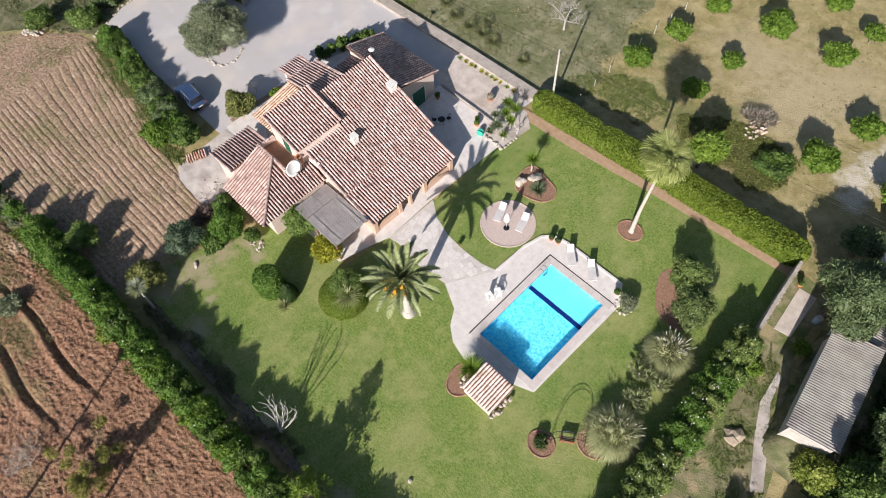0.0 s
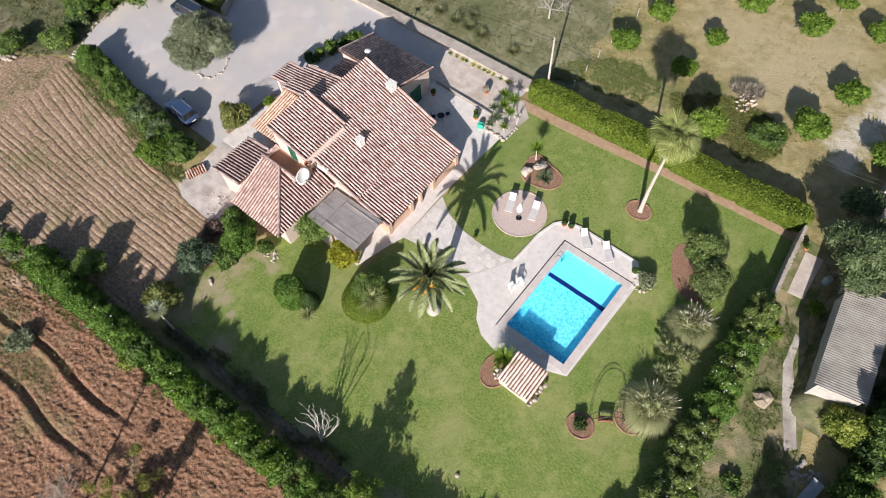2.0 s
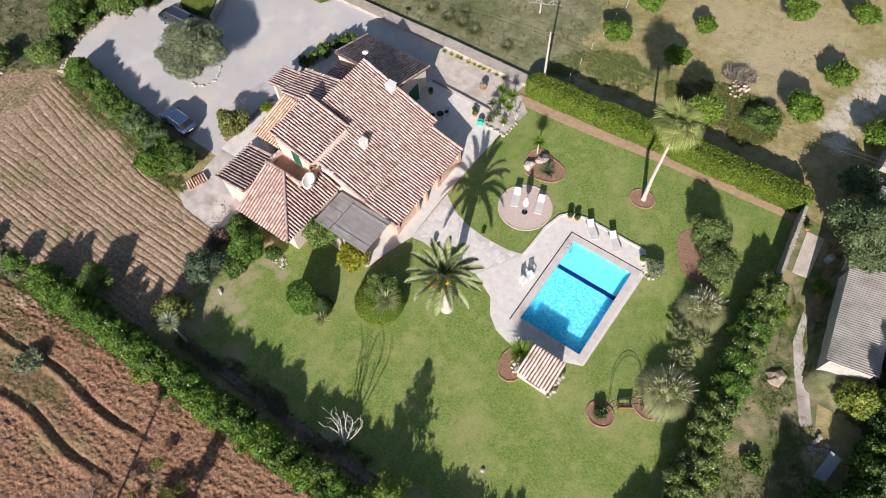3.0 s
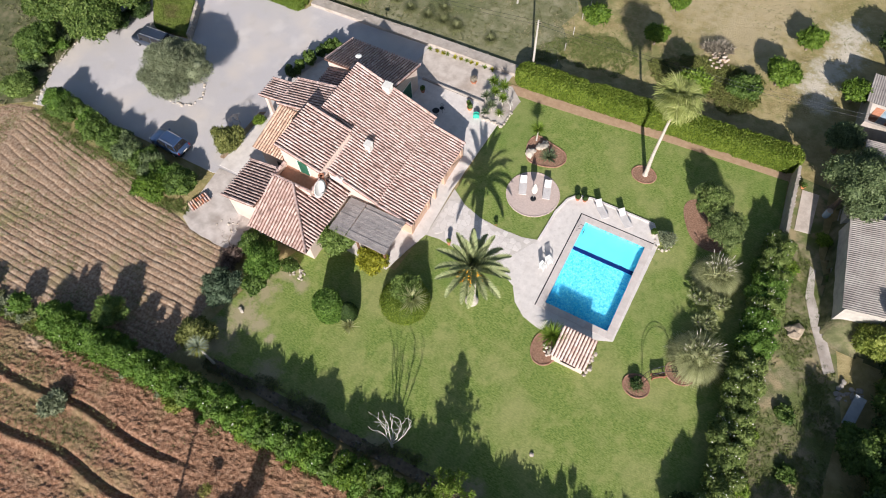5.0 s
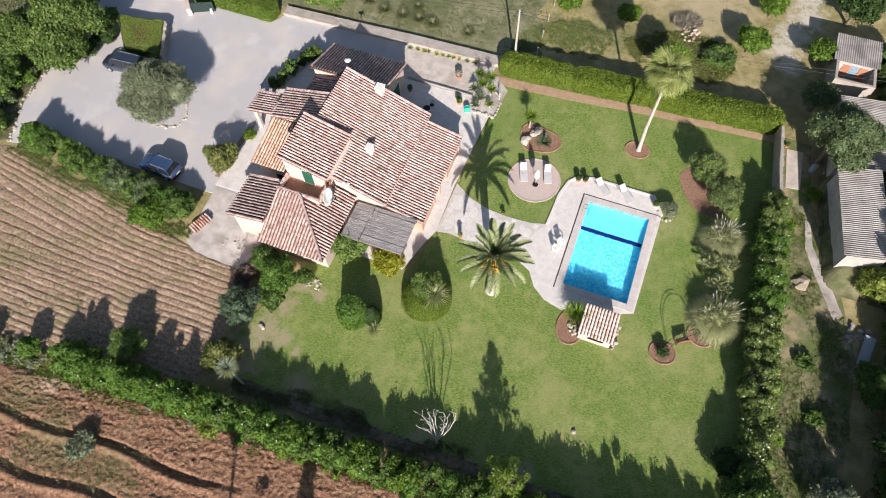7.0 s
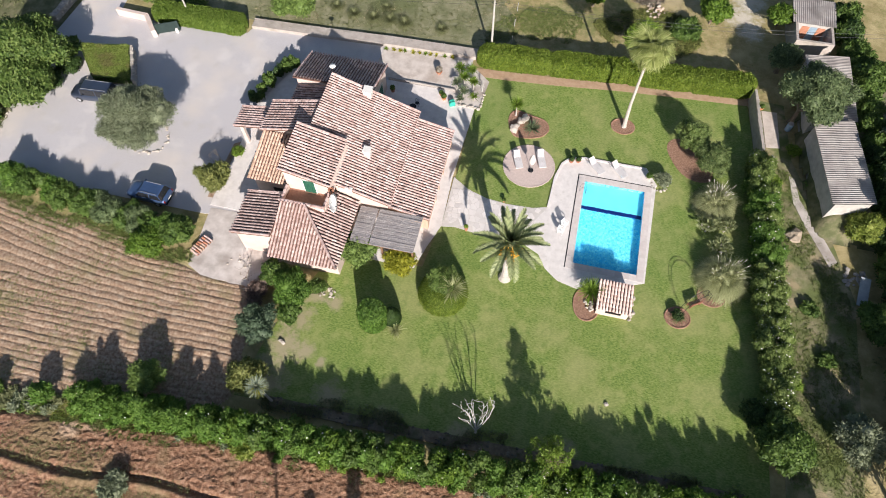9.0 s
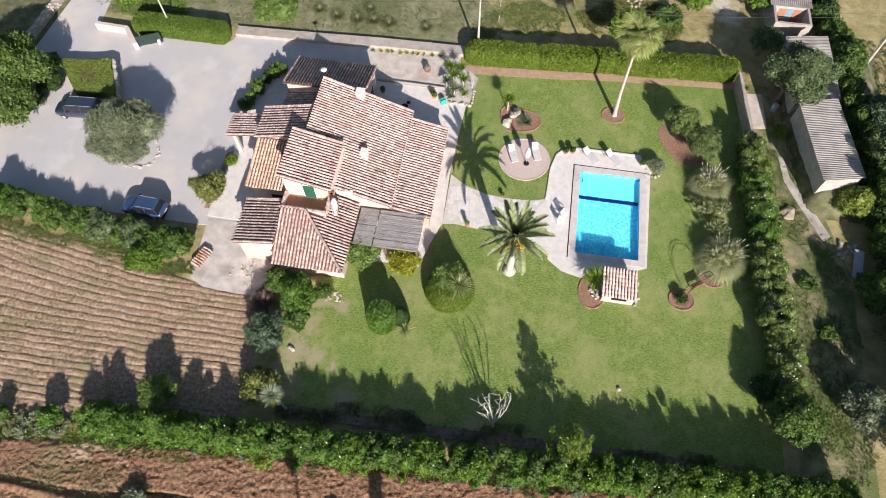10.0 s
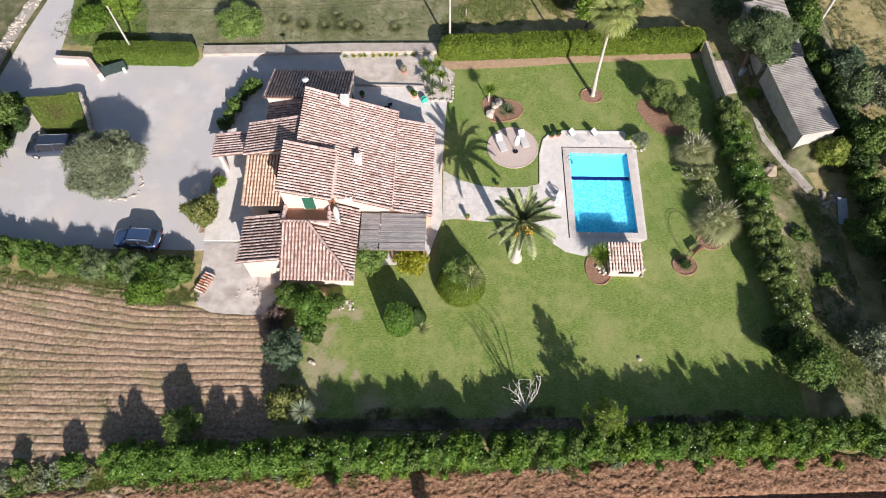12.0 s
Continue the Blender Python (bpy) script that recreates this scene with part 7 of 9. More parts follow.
VERGE = [(-74.0, -22.0), (-62.5, -18.0), (-57.0, -13.6), (-57.6, -9.0), (-60.0, 0.0), (-60.2, 8.0), (-72.0, 12.0)]
MEADOW = [(-56.0, 14.5), (-38.0, 13.4), (-13.0, 14.2), (-8.8, 15.0), (-10.8, 24.0), (-14.0, 40.0), (-50.0, 40.0)]
ORCHARD = [(-8.8, 15.2), (15.0, 15.2), (22.0, 30.0), (16.0, 48.0), (-13.0, 48.0)]
LANE = [(18.0, 6.0), (21.8, -1.0), (24.5, -9.0), (24.0, -26.0), (18.8, -26.0), (18.6, -9.0), (17.6, 0.0)]
FARM = [(25.5, -25.0), (36.0, -25.0), (40.0, 22.0), (29.0, 22.0), (26.5, -2.0)]
ROADSIDE = [(-53.0, 13.4), (-44.5, 13.0), (-45.0, 17.5), (-47.5, 21.0), (-54.5, 21.0)]
tufts("roadside_weeds", "lush green weeds beside the entrance road", ROADSIDE, 2600, 0.24, L_FRESH, 21, low=0.36)
tufts("meadow_grass", "tall grey-green meadow grass and weeds", MEADOW, 5200, 0.18, L_WEED, 3, low=0.44)
tufts("verge_grass", "rough dark grass in the driveway verge", VERGE, 1800, 0.26, L_WEED, 14, low=0.42)
tufts("meadow_straw", "dry straw-coloured grass in the rough meadow", MEADOW, 1400, 0.16, L_STRAW, 4, low=0.54)
tufts("orchard_grass", "dry straw-coloured grass between the orange trees", ORCHARD, 1500, 0.10, L_STRAW, 5, low=0.45)
tufts("orchard_weeds", "dull green weeds in patches in the orchard", ORCHARD, 1700, 0.10, L_VERGEGRASS, 6, low=0.55)
tufts("lane_grass", "green weeds along the earth lane", LANE, 5200, 0.14, L_VERGEGRASS, 7, low=0.46)
tufts("farm_grass", "rough green grass behind the sheds", FARM, 3600, 0.24, L_WEED, 8, low=0.45)
tufts("furrow_weeds", "sparse green weeds between the furrows", FIELD, 4200, 0.11, L_VERGEGRASS, 9, low=0.53, z=0.03)
tufts("plough_weeds", "sparse weeds in the ploughed field", PLOUGH, 800, 0.14, L_PALEWEED, 10, low=0.6, z=0.18)
RUTS = [(-44.0, -37.0), (-40.0, -33.6), (-31.0, -33.4), (-23.0, -35.4), (-23.5, -37.6), (-30.0, -38.4)]
WILD = [(-62.0, -34.4), (-52.0, -33.4), (-44.0, -33.0), (-38.0, -32.4), (-37.0, -31.0), (-44.0, -31.0), (-62.0, -31.2)]
tufts("wild_grass", "tangled fresh grass between the two fields", WILD, 3200, 0.26, L_FRESH, 22, low=0.4, z=-0.02)
WEEDY = [(-60.0, -36.0), (-40.0, -36.4), (-30.0, -36.2), (-21.0, -37.6), (-22.0, -40.0), (-34.0, -41.0), (-60.0, -42.0)]
tufts("field_grass", "thin green grass growing over the ploughed soil", WEEDY, 1500, 0.14, L_PALEWEED, 23, low=0.52, z=0.18)
tufts("rut_weeds", "green weeds between the wheel ruts", RUTS, 1300, 0.13, L_PALEWEED, 11, low=0.46, z=0.18)
FRINGE = [(-55.4, -13.4), (-50.0, -14.2), (-44.0, -14.9), (-39.0, -15.4), (-33.5, -16.8), (-32.6, -18.2), (-36.2, -17.9), (-40.0, -16.6), (-45.5, -16.0), (-50.5, -15.4), (-55.6, -15.2)]
tufts("hedge_fringe", "fresh green grass at the foot of the driveway hedge", FRINGE, 2600, 0.17, L_VERGEGRASS, 16, low=0.36, z=-0.03)
STRIP = [(-38.0, -32.6), (-30.0, -32.2), (-22.0, -31.8), (-10.0, -31.2), (0.0, -30.4), (0.0, -29.9), (-10.0, -30.2), (-25.0, -31.0), (-38.0, -31.6)]
tufts("plough_fringe", "yellowish weeds along the edge of the ploughed field", STRIP, 2600, 0.16, L_LEMON, 18, low=0.5, z=0.1)
tufts("hedge_foot_grass", "long green grass at the foot of the field hedge", STRIP, 4200, 0.2, L_VERGEGRASS, 20, low=0.4, z=0.08)
HEDGEFOOT = [(-22.0, -27.9), (-8.0, -27.6), (6.0, -27.2), (16.0, -26.9), (16.0, -25.6), (4.0, -26.0), (-10.0, -26.4), (-22.0, -26.5)]
tufts("wall_weeds", "tall weeds growing over the tumbled wall", HEDGEFOOT, 1500, 0.24, L_WEED, 12, low=0.45, z=0.05)
SCRUB = [(0.5, 17.5), (8.6, 17.8), (10.5, 21.5), (8.0, 24.0), (2.0, 23.6), (-1.0, 20.0)]
VERGEGREEN = [(-13.0, 15.2), (-9.5, 15.4), (-3.0, 18.0), (-2.0, 21.5), (-6.0, 22.5), (-10.0, 20.5), (-13.5, 17.0)]
tufts("hedge_weeds", "fresh green weeds behind the clipped hedge", VERGEGREEN, 2200, 0.14, L_VERGEGRASS, 15, low=0.44)
tufts("brown_scrub", "rusty brown dead weeds beside the rubble heap", SCRUB, 2400, 0.24, L_YARD, 13, low=0.4)
bush("brush_pile", "heap of dry cut branches on the rubble", "brushwood", 4.6, 25.4, [((0, 0, 0.15), (1.0, 0.8, 0.3)), ((0.8, 0.5, 0.1), (0.7, 0.6, 0.25)), ((-0.9, -0.1, 0.1), (0.7, 0.6, 0.25)), ((0.2, 0.8, 0.1), (0.5, 0.7, 0.25))], 900, 0.42, L_DRY, aspect=0.06, seed=5)
# a feathery young tree in the hedge, and tall trees beyond the field whose shade reaches the hedge
rr = random.Random(12)
SPRAYS = []
for i in range(84):
    f = i / 83
    a, d = i * 2.4, 2.15 * (1.02 - f) ** 0.7 * rr.uniform(0.25, 1.0)
    s = 0.34 - 0.17 * f
    SPRAYS.append(((d * math.cos(a), 0.3 + d * math.sin(a), 2.2 + 3.2 * f), (s, s, s * 0.8)))
tree("young_tree", "feathery light green young tree in the field hedge", 0.75, -27.4, 3.6, 0.08, SPRAYS, 1700, 0.14, L_LIME, aspect=0.3, seed=3, core=0.12)
tree("slender_tree", "tall slender tree beyond the ploughed field", -12.6, -47.2, 6.5, 0.17, [((0, 0, 9.4), (0.5, 0.5, 0.9)), ((-0.3, 0.2, 8.6), (0.4, 0.4, 0.4)), ((0.2, -0.2, 10.6), (0.4, 0.4, 0.8))], 500, 0.24, L_CAROB, seed=4)
tree("slender_tree", "tall leafy tree beyond the ploughed field", -6.8, -46.6, 6.0, 0.18, [((0, 0, 7.6), (0.5, 0.5, 0.9)), ((-0.4, 0.3, 6.8), (0.4, 0.4, 0.4)), ((0.3, -0.3, 8.4), (0.45, 0.45, 0.7))], 600, 0.24, L_CAROB, seed=6)
tree("carob_tree", "dark green tree behind the farm hut", 26.0, 16.0, 1.8, 0.22, round_lumps(2.4, 4.2, 0.8, 8, 12), 3600, 0.24, L_MID)
shrub("round_bed_shrub", "dark little shrub in the round brick bed", 9.7, -12.7, 0.6, 0.7, L_DARK, 700, 0.12, seed=91)


# ---- garden beds ----
def disc(cx, cy, rx, ry, turn=0.0, n=40):
    c, s = math.cos(radians(turn)), math.sin(radians(turn))
    out = []
    for i in range(n):
        u, v = rx * math.cos(2 * math.pi * i / n), ry * math.sin(2 * math.pi * i / n)
        out.append((cx + u * c - v * s, cy + u * s + v * c))
    return out


def edging(parent, outline, size=0.24, w=0.1, h=0.09, name="brick", mat=None):
    """Bricks set one by one along an outline."""
    P = [Vector(p) for p in outline] + [Vector(outline[0])]
    cum = [0.0]
    for a, b in zip(P, P[1:]):
        cum.append(cum[-1] + (b - a).length)
    n = max(6, int(cum[-1] / size))
    me = Geo().box(-size * 0.46, size * 0.46, -w / 2, w / 2, -0.06, h).mesh(name, mat or M_BRICK, bevel=0.012)
    rr = random.Random(n)
    k = 0
    for i in range(n):
        s = cum[-1] * (i + 0.5) / n
        while cum[k + 1] < s:
            k += 1
        d = (P[k + 1] - P[k]).normalized()
        p = P[k] + d * (s - cum[k])
        ob = new(name, me)
        ob.parent = parent
        ob.matrix_basis = pose(p.x, p.y, rr.uniform(-0.012, 0.012), rr.uniform(-3, 3), rr.uniform(-3, 3), math.degrees(math.atan2(d.y, d.x)) + rr.uniform(-3, 3))


def bed(name, label, outline, mat=M_MULCH, z=0.035, brick=True):
    ob = sheet(name, outline, z, mat, label, "flower bed")
    if brick:
        edging(ob, outline)
    return ob


bed("palm_bed", "round mulch bed with a brick edge round the palm", disc(3.35, 6.75, 1.15, 0.95))
bed("rock_bed", "mulch bed with pale rocks and succulents", smooth_loop([(-7.9, 5.2), (-7.2, 3.4), (-5.9, 3.2), (-4.4, 3.7), (-3.8, 4.7), (-4.3, 5.7), (-5.8, 6.1), (-7.4, 6.4)], 5))
bed("ash_bed", "curved reddish mulch bed below the tree", smooth_loop([(7.9, 4.6), (8.1, 6.0), (9.6, 6.4), (11.8, 4.8), (12.2, 2.2), (10.8, 1.6), (9.2, 2.4)], 5), brick=False)
bed("barbecue_bed", "round brick-edged bed beside the barbecue", disc(2.2, -13.2, 1.15, 1.6))
bed("round_bed", "round brick-edged flower bed on the lawn", disc(9.8, -12.8, 1.05, 0.95))
bed("pampas_bed", "round brick-edged bed below the pampas grass", disc(12.5, -10.2, 1.15, 0.95))
bed("cactus_bed", "raised patio bed with spiky plants", [(-14.6, 10.6), (-14.6, 6.9), (-13.5, 5.9), (-11.2, 5.8), (-10.8, 9.6), (-12.4, 11.0)], M_STAINED, 0.045, False)
bed("yard_bed", "narrow earth bed along the terrace", [(-34.0, -10.2), (-33.5, -10.2), (-33.3, -3.4), (-33.9, -3.8)], M_FURROW, 0.02, False)
circle = sheet("sun_circle", disc(-5.0, -0.05, 2.45, 2.45, n=48), 0.03, M_PINK, "round pink paved sunbathing circle", "paving")
edging(circle, disc(-5.0, -0.05, 2.45, 2.45, n=48), 0.3, 0.12, 0.06, "edge_stone", M_PINK)


# ---- stones ----
def stone_mesh(seed, mat):
    return Geo().blob((0, 0, 0), (1, 0.8, 0.65), 0.28, 1, random.Random(seed)).mesh("stone", mat)


STONES = [stone_mesh(i, M_STONE) for i in range(4)]
ROCKS = [stone_mesh(i + 9, M_WHITESTONE) for i in range(4)]


def stones(name, label, places, sizes, kinds, seed, category="stones", group=""):
    """A group of loose stones laid as one row or ring, each a part."""
    rr = random.Random(seed)
    th = thing(name, label, category, group)
    for x, y, z in places:
        ob = new("stone", rr.choice(kinds))
        ob.parent = th
        s = rr.uniform(*sizes)
        ob.matrix_basis = pose(x, y, z + s * 0.3, rr.uniform(-20, 20), rr.uniform(-20, 20), rr.uniform(0, 360)) @ Matrix.Diagonal((s, s * rr.uniform(0.8, 1.1), s * rr.uniform(0.7, 1.1), 1))
    return th


rr = random.Random(77)
stones("stone_ring", "ring of pale stones round the olive tree", [(-42.4 + 1.9 * math.cos(a) + rr.uniform(-.15, .15), -5.0 + 1.8 * math.sin(a) + rr.uniform(-.15, .15), -0.04) for a in [i * 2 * math.pi / 32 for i in range(32)]], (0.1, 0.22), ROCKS, 1)
VERGE_EDGE = [(-55.7, -13.8), (-56.6, -11.6), (-57.8, -8.8), (-58.2, -6.6), (-58.1, -4.8)]
stones("verge_stones", "row of small pale stones along the driveway edge",
       [(a[0] + (b[0] - a[0]) * f + rr.uniform(-.18, .18), a[1] + (b[1] - a[1]) * f + rr.uniform(-.15, .15), -0.05) for a, b in zip(VERGE_EDGE, VERGE_EDGE[1:]) for f in [i / 8 for i in range(8)]], (0.1, 0.22), ROCKS, 19)
stones("pale_rocks", "group of large pale rocks in the garden bed", [(-6.7, 5.3, 0.05), (-6.3, 5.6, 0.1), (-6.6, 5.0, 0.05), (-6.2, 5.2, 0.35), (-7.3, 4.2, 0.05), (-7.2, 3.9, 0.05), (-7.0, 4.3, 0.2)], (0.35, 0.55), ROCKS, 2)
stones("bed_rocks", "small dark and pale rocks in the barbecue bed", [(2.2 + rr.uniform(-.5, .6), -13.5 + rr.uniform(-.5, .5), 0.03) for i in range(12)], (0.12, 0.24), ROCKS, 3)
stones("pool_rocks", "small pale rocks round the pool shrub", [(7.4 + 0.75 * math.cos(a), 0.5 + 0.75 * math.sin(a), 0) for a in [i * 2 * math.pi / 14 for i in range(14)]], (0.1, 0.2), ROCKS, 4)
stones("corner_rocks", "pale rocks at the corner of the south wing", [(-19.8 + rr.uniform(-.6, .7), -16.9 + rr.uniform(-.7, .4), 0) for i in range(14)], (0.1, 0.24), ROCKS, 5)
stones("terrace_rocks", "small rocks and clay pieces by the kitchen wall", [(-28.6 + rr.uniform(-.8, 1.2), -16.0 + rr.uniform(-.5, .5), 0) for i in range(16)], (0.07, 0.14), ROCKS, 6)
stones("patio_rocks", "pale rocks edging the patio bed", [(-13.2 + 0.22 * i, 5.85 + rr.uniform(-.12, .12), 0) for i in range(10)] + [(-11.0, 6.2 + 0.4 * i, 0) for i in range(5)], (0.13, 0.28), ROCKS, 7)
stones("field_rocks", "heap of grey field stones at the field's corner", [(-62.3 + 1.3 * i / 34 + rr.uniform(-.5, .5), -19.0 + 1.4 * i / 34 + rr.uniform(-.4, .4), rr.uniform(0, 0.2)) for i in range(34)], (0.12, 0.28), ROCKS, 8)
stones("rubble_heap", "low heap of pinkish rubble in the orchard", [(5.3 + rr.gauss(0, .55), 24.3 + rr.gauss(0, .6), rr.uniform(0, 0.25)) for i in range(34)], (0.08, 0.26), [stone_mesh(41, M_RUBBLE), stone_mesh(42, M_RUBBLE), stone_mesh(43, M_WHITESTONE)], 9)
stones("earth_heap", "small heap of sandy earth beside the lane", [(19.6, -2.7, -0.22), (19.3, -2.3, -0.22), (19.8, -2.2, -0.22)], (0.6, 0.7), [stone_mesh(31, M_HEAP), stone_mesh(32, M_HEAP)], 10, "earth heap")
stones("lane_rubble", "rubble beside the worn concrete path", [(24.6 + rr.uniform(-.9, .9), -5.6 + rr.uniform(-.9, .9), 0) for i in range(26)], (0.12, 0.3), STONES, 11)
stones("lawn_stone", "single pale stone on the lawn", [(4.74, -21.5, 0)], (0.2, 0.22), ROCKS, 12)
stones("lawn_stone", "pale flat stone on the worn lawn edge", [(-22.0, -22.4, 0), (-22.3, -22.2, 0)], (0.2, 0.25), ROCKS, 13)


def dry_wall(name, label, path, width, height, seed, per_m, size, mat_core=None, mat=M_STONE):
    """A dry-stone wall: a rough core, with stones set over its faces and top."""
    rr = random.Random(seed)
    P = [Vector(p) for p in path]
    th = thing(name, label, "wall", kind="structure")
    core, facing = Geo(), Geo()
    for a, b in zip(P, P[1:]):
        d = (b - a).normalized()
        n = Vector((-d.y, d.x))
        q = [a - n * width * 0.46, b - n * width * 0.46, b + n * width * 0.46, a + n * width * 0.46]
        core.hexa([(v.x, v.y, -0.08) for v in q] + [(v.x, v.y, height * 0.94) for v in q])
        ln = (b - a).length
        for i in range(int(ln * per_m)):
            s = rr.uniform(0, ln)
            u = rr.uniform(-1, 1)
            if rr.random() < 0.6:
                off, z = u * width * 0.48, height * 0.92
            else:
                off, z = math.copysign(width * 0.46, u), rr.uniform(0.05, height * 0.9)
            p = a + d * s + n * off
            r = rr.uniform(*size)
            facing.blob((p.x, p.y, z), (r, r * 0.85, r * 0.6), 0.25, 1, rr)
    part("core", core, mat_core or mat, th)
    tagged(part("stones", facing, mat, th, "weathered grey stones"), kind="stuff")


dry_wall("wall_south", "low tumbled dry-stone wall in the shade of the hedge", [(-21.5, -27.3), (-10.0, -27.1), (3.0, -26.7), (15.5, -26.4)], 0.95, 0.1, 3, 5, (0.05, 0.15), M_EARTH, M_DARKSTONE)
dry_wall("wall_north", "low pale stone boundary wall behind the house", [(-38.0, 12.3), (-30.0, 12.55), (-22.0, 12.9), (-12.8, 13.05)], 1.35, 0.4, 4, 6, (0.06, 0.12), M_OLDWALL, M_OLDWALL)
dry_wall("wall_road", "pale dry-stone wall beside the entrance road", [(-60.2, 8.0), (-59.6, 15.0), (-58.2, 24.0)], 0.8, 0.7, 5, 14, (0.14, 0.26), M_STONE, M_WHITESTONE)
dry_wall("wall_bed", "stone wall at the end of the hedge bed", [(-49.2, 5.45), (-47.95, 3.2), (-46.85, 1.0)], 0.3, 1.1, 6, 22, (0.08, 0.16), M_STONE, M_WHITESTONE)
stones("bed_stones", "pale rocks at the corner of the raised bed", [(-51.6 + rr.uniform(-.5, .6), 0.4 + rr.uniform(-.35, .3), rr.uniform(0, .3)) for i in range(12)], (0.18, 0.34), ROCKS, 16)
dry_wall("wall_lane", "low old wall between lawn and lane", [(15.6, 12.9), (15.95, 9.0), (16.3, 5.4)], 0.28, 1.8, 7, 20, (0.06, 0.13), M_OLDWALL, M_OLDWALL)

g = Geo()
g.hexa([(-53.6, 10.35, -0.05), (-49.95, 10.15, -0.05), (-49.75, 10.6, -0.05), (-53.6, 10.8, -0.05), (-53.6, 10.35, 0.85), (-49.95, 10.15, 0.85), (-49.75, 10.6, 0.85), (-53.6, 10.8, 0.85)])
tagged(new("wall_gate", g.mesh("wall_gate", M_WALL, bevel=0.03)), "cream rendered wall beside the gateway", "wall", kind="structure")
g = Geo()
g.hexa([(-49.98, 10.12, -0.05), (-48.15, 8.0, -0.05), (-47.75, 8.3, -0.05), (-49.6, 10.5, -0.05), (-49.98, 10.12, 0.86), (-48.15, 8.0, 0.86), (-47.75, 8.3, 0.86), (-49.6, 10.5, 0.86)])
tagged(new("wall_gate", g.mesh("wall_gate", M_WALL, bevel=0.03)), "cream rendered wall turning in at the gateway", "wall", kind="structure")


def gate():
    th = thing("sliding_gate", "dark green sheet-metal gate leaf pushed open", "gate", at=(-46.75, 9.1, 0), turn=26)
    local("panel", Geo().box(-1.2, 1.2, -0.03, 0.03, 0.1, 1.35), M_GATE, th)
    for x in (-1.2, 0, 1.2):
        local("gate_post", Geo().box(x - 0.04, x + 0.04, -0.05, 0.05, 0.05, 1.4), M_GATE, th)
    local("motor_box", Geo().box(0.75, 1.05, -0.35, -0.08, 0, 0.55), M_WHITE, th, "white gate motor box", bevel=0.03)


gate()


# ---- garden things ----
def lounger():
    th = thing("sun_lounger", "white plastic sun lounger with raised back", "sun lounger", "sun loungers")
    for i in range(9):
        y = -0.95 + i * 0.135
        local("seat_slat", Geo().box(-0.31, 0.31, y, y + 0.115, 0.31, 0.335), M_LOUNGE, th)
    g = Geo()
    for s in (-1, 1):
        g.box(s * 0.33 - 0.025, s * 0.33 + 0.025, -0.97, 0.95, 0.26, 0.34)
    g.box(-0.33, 0.33, -0.99, -0.95, 0.26, 0.34)
    local("lounger_frame", g, M_LOUNGE, th)
    a = radians(38)
    for i in range(6):
        u = i * 0.12
        y0, z0, y1, z1 = 0.27 + u * math.cos(a), 0.33 + u * math.sin(a), 0.27 + (u + 0.105) * math.cos(a), 0.33 + (u + 0.105) * math.sin(a)
        g = Geo().hexa([(-0.3, y0, z0), (0.3, y0, z0), (0.3, y1, z1), (-0.3, y1, z1), (-0.3, y0, z0 + 0.03), (0.3, y0, z0 + 0.03), (0.3, y1, z1 + 0.03), (-0.3, y1, z1 + 0.03)])
        local("back_slat", g, M_LOUNGE, th)
    for sx in (-0.3, 0.3):
        for y in (-0.8, 0.75):
            local("leg", Geo().box(sx - 0.025, sx + 0.025, y - 0.03, y + 0.03, 0, 0.27), M_LOUNGE, th)
    return th


L0 = lounger()
L0.matrix_world = pose(-6.15, 0.2, 0.03, 0, 0, 21)
copy_thing(L0, pose(-3.95, 0.75, 0.03, 0, 0, 18))
copy_thing(L0, pose(1.25, 1.1, 0.03, 0, 0, 46))
copy_thing(L0, pose(3.45, 1.15, 0.03, 0, 0, 46))


def parasol(x, y):
    th = thing("closed_parasol", "closed pale parasol on a round base", "parasol", at=(x, y, 0.03))
    local("parasol_base", Geo().lathe([(0.26, 0), (0.27, 0.05), (0.2, 0.09), (0.05, 0.12), (0.04, 0.3)], seg=18), M_IRON, th, "dark round base")
    local("pole", Geo().tube([(0, 0, 0.1), (0, 0, 2.45)], 0.025, 8), M_GREYWOOD, th)
    prof = [(0.05, 1.0), (0.2, 1.15), (0.3, 1.5), (0.27, 1.85), (0.12, 2.3), (0.03, 2.45)]
    local("canopy", Geo().lathe(prof, seg=12), M_PATIO, th, "folded pale fabric canopy")


parasol(-4.75, -0.55)


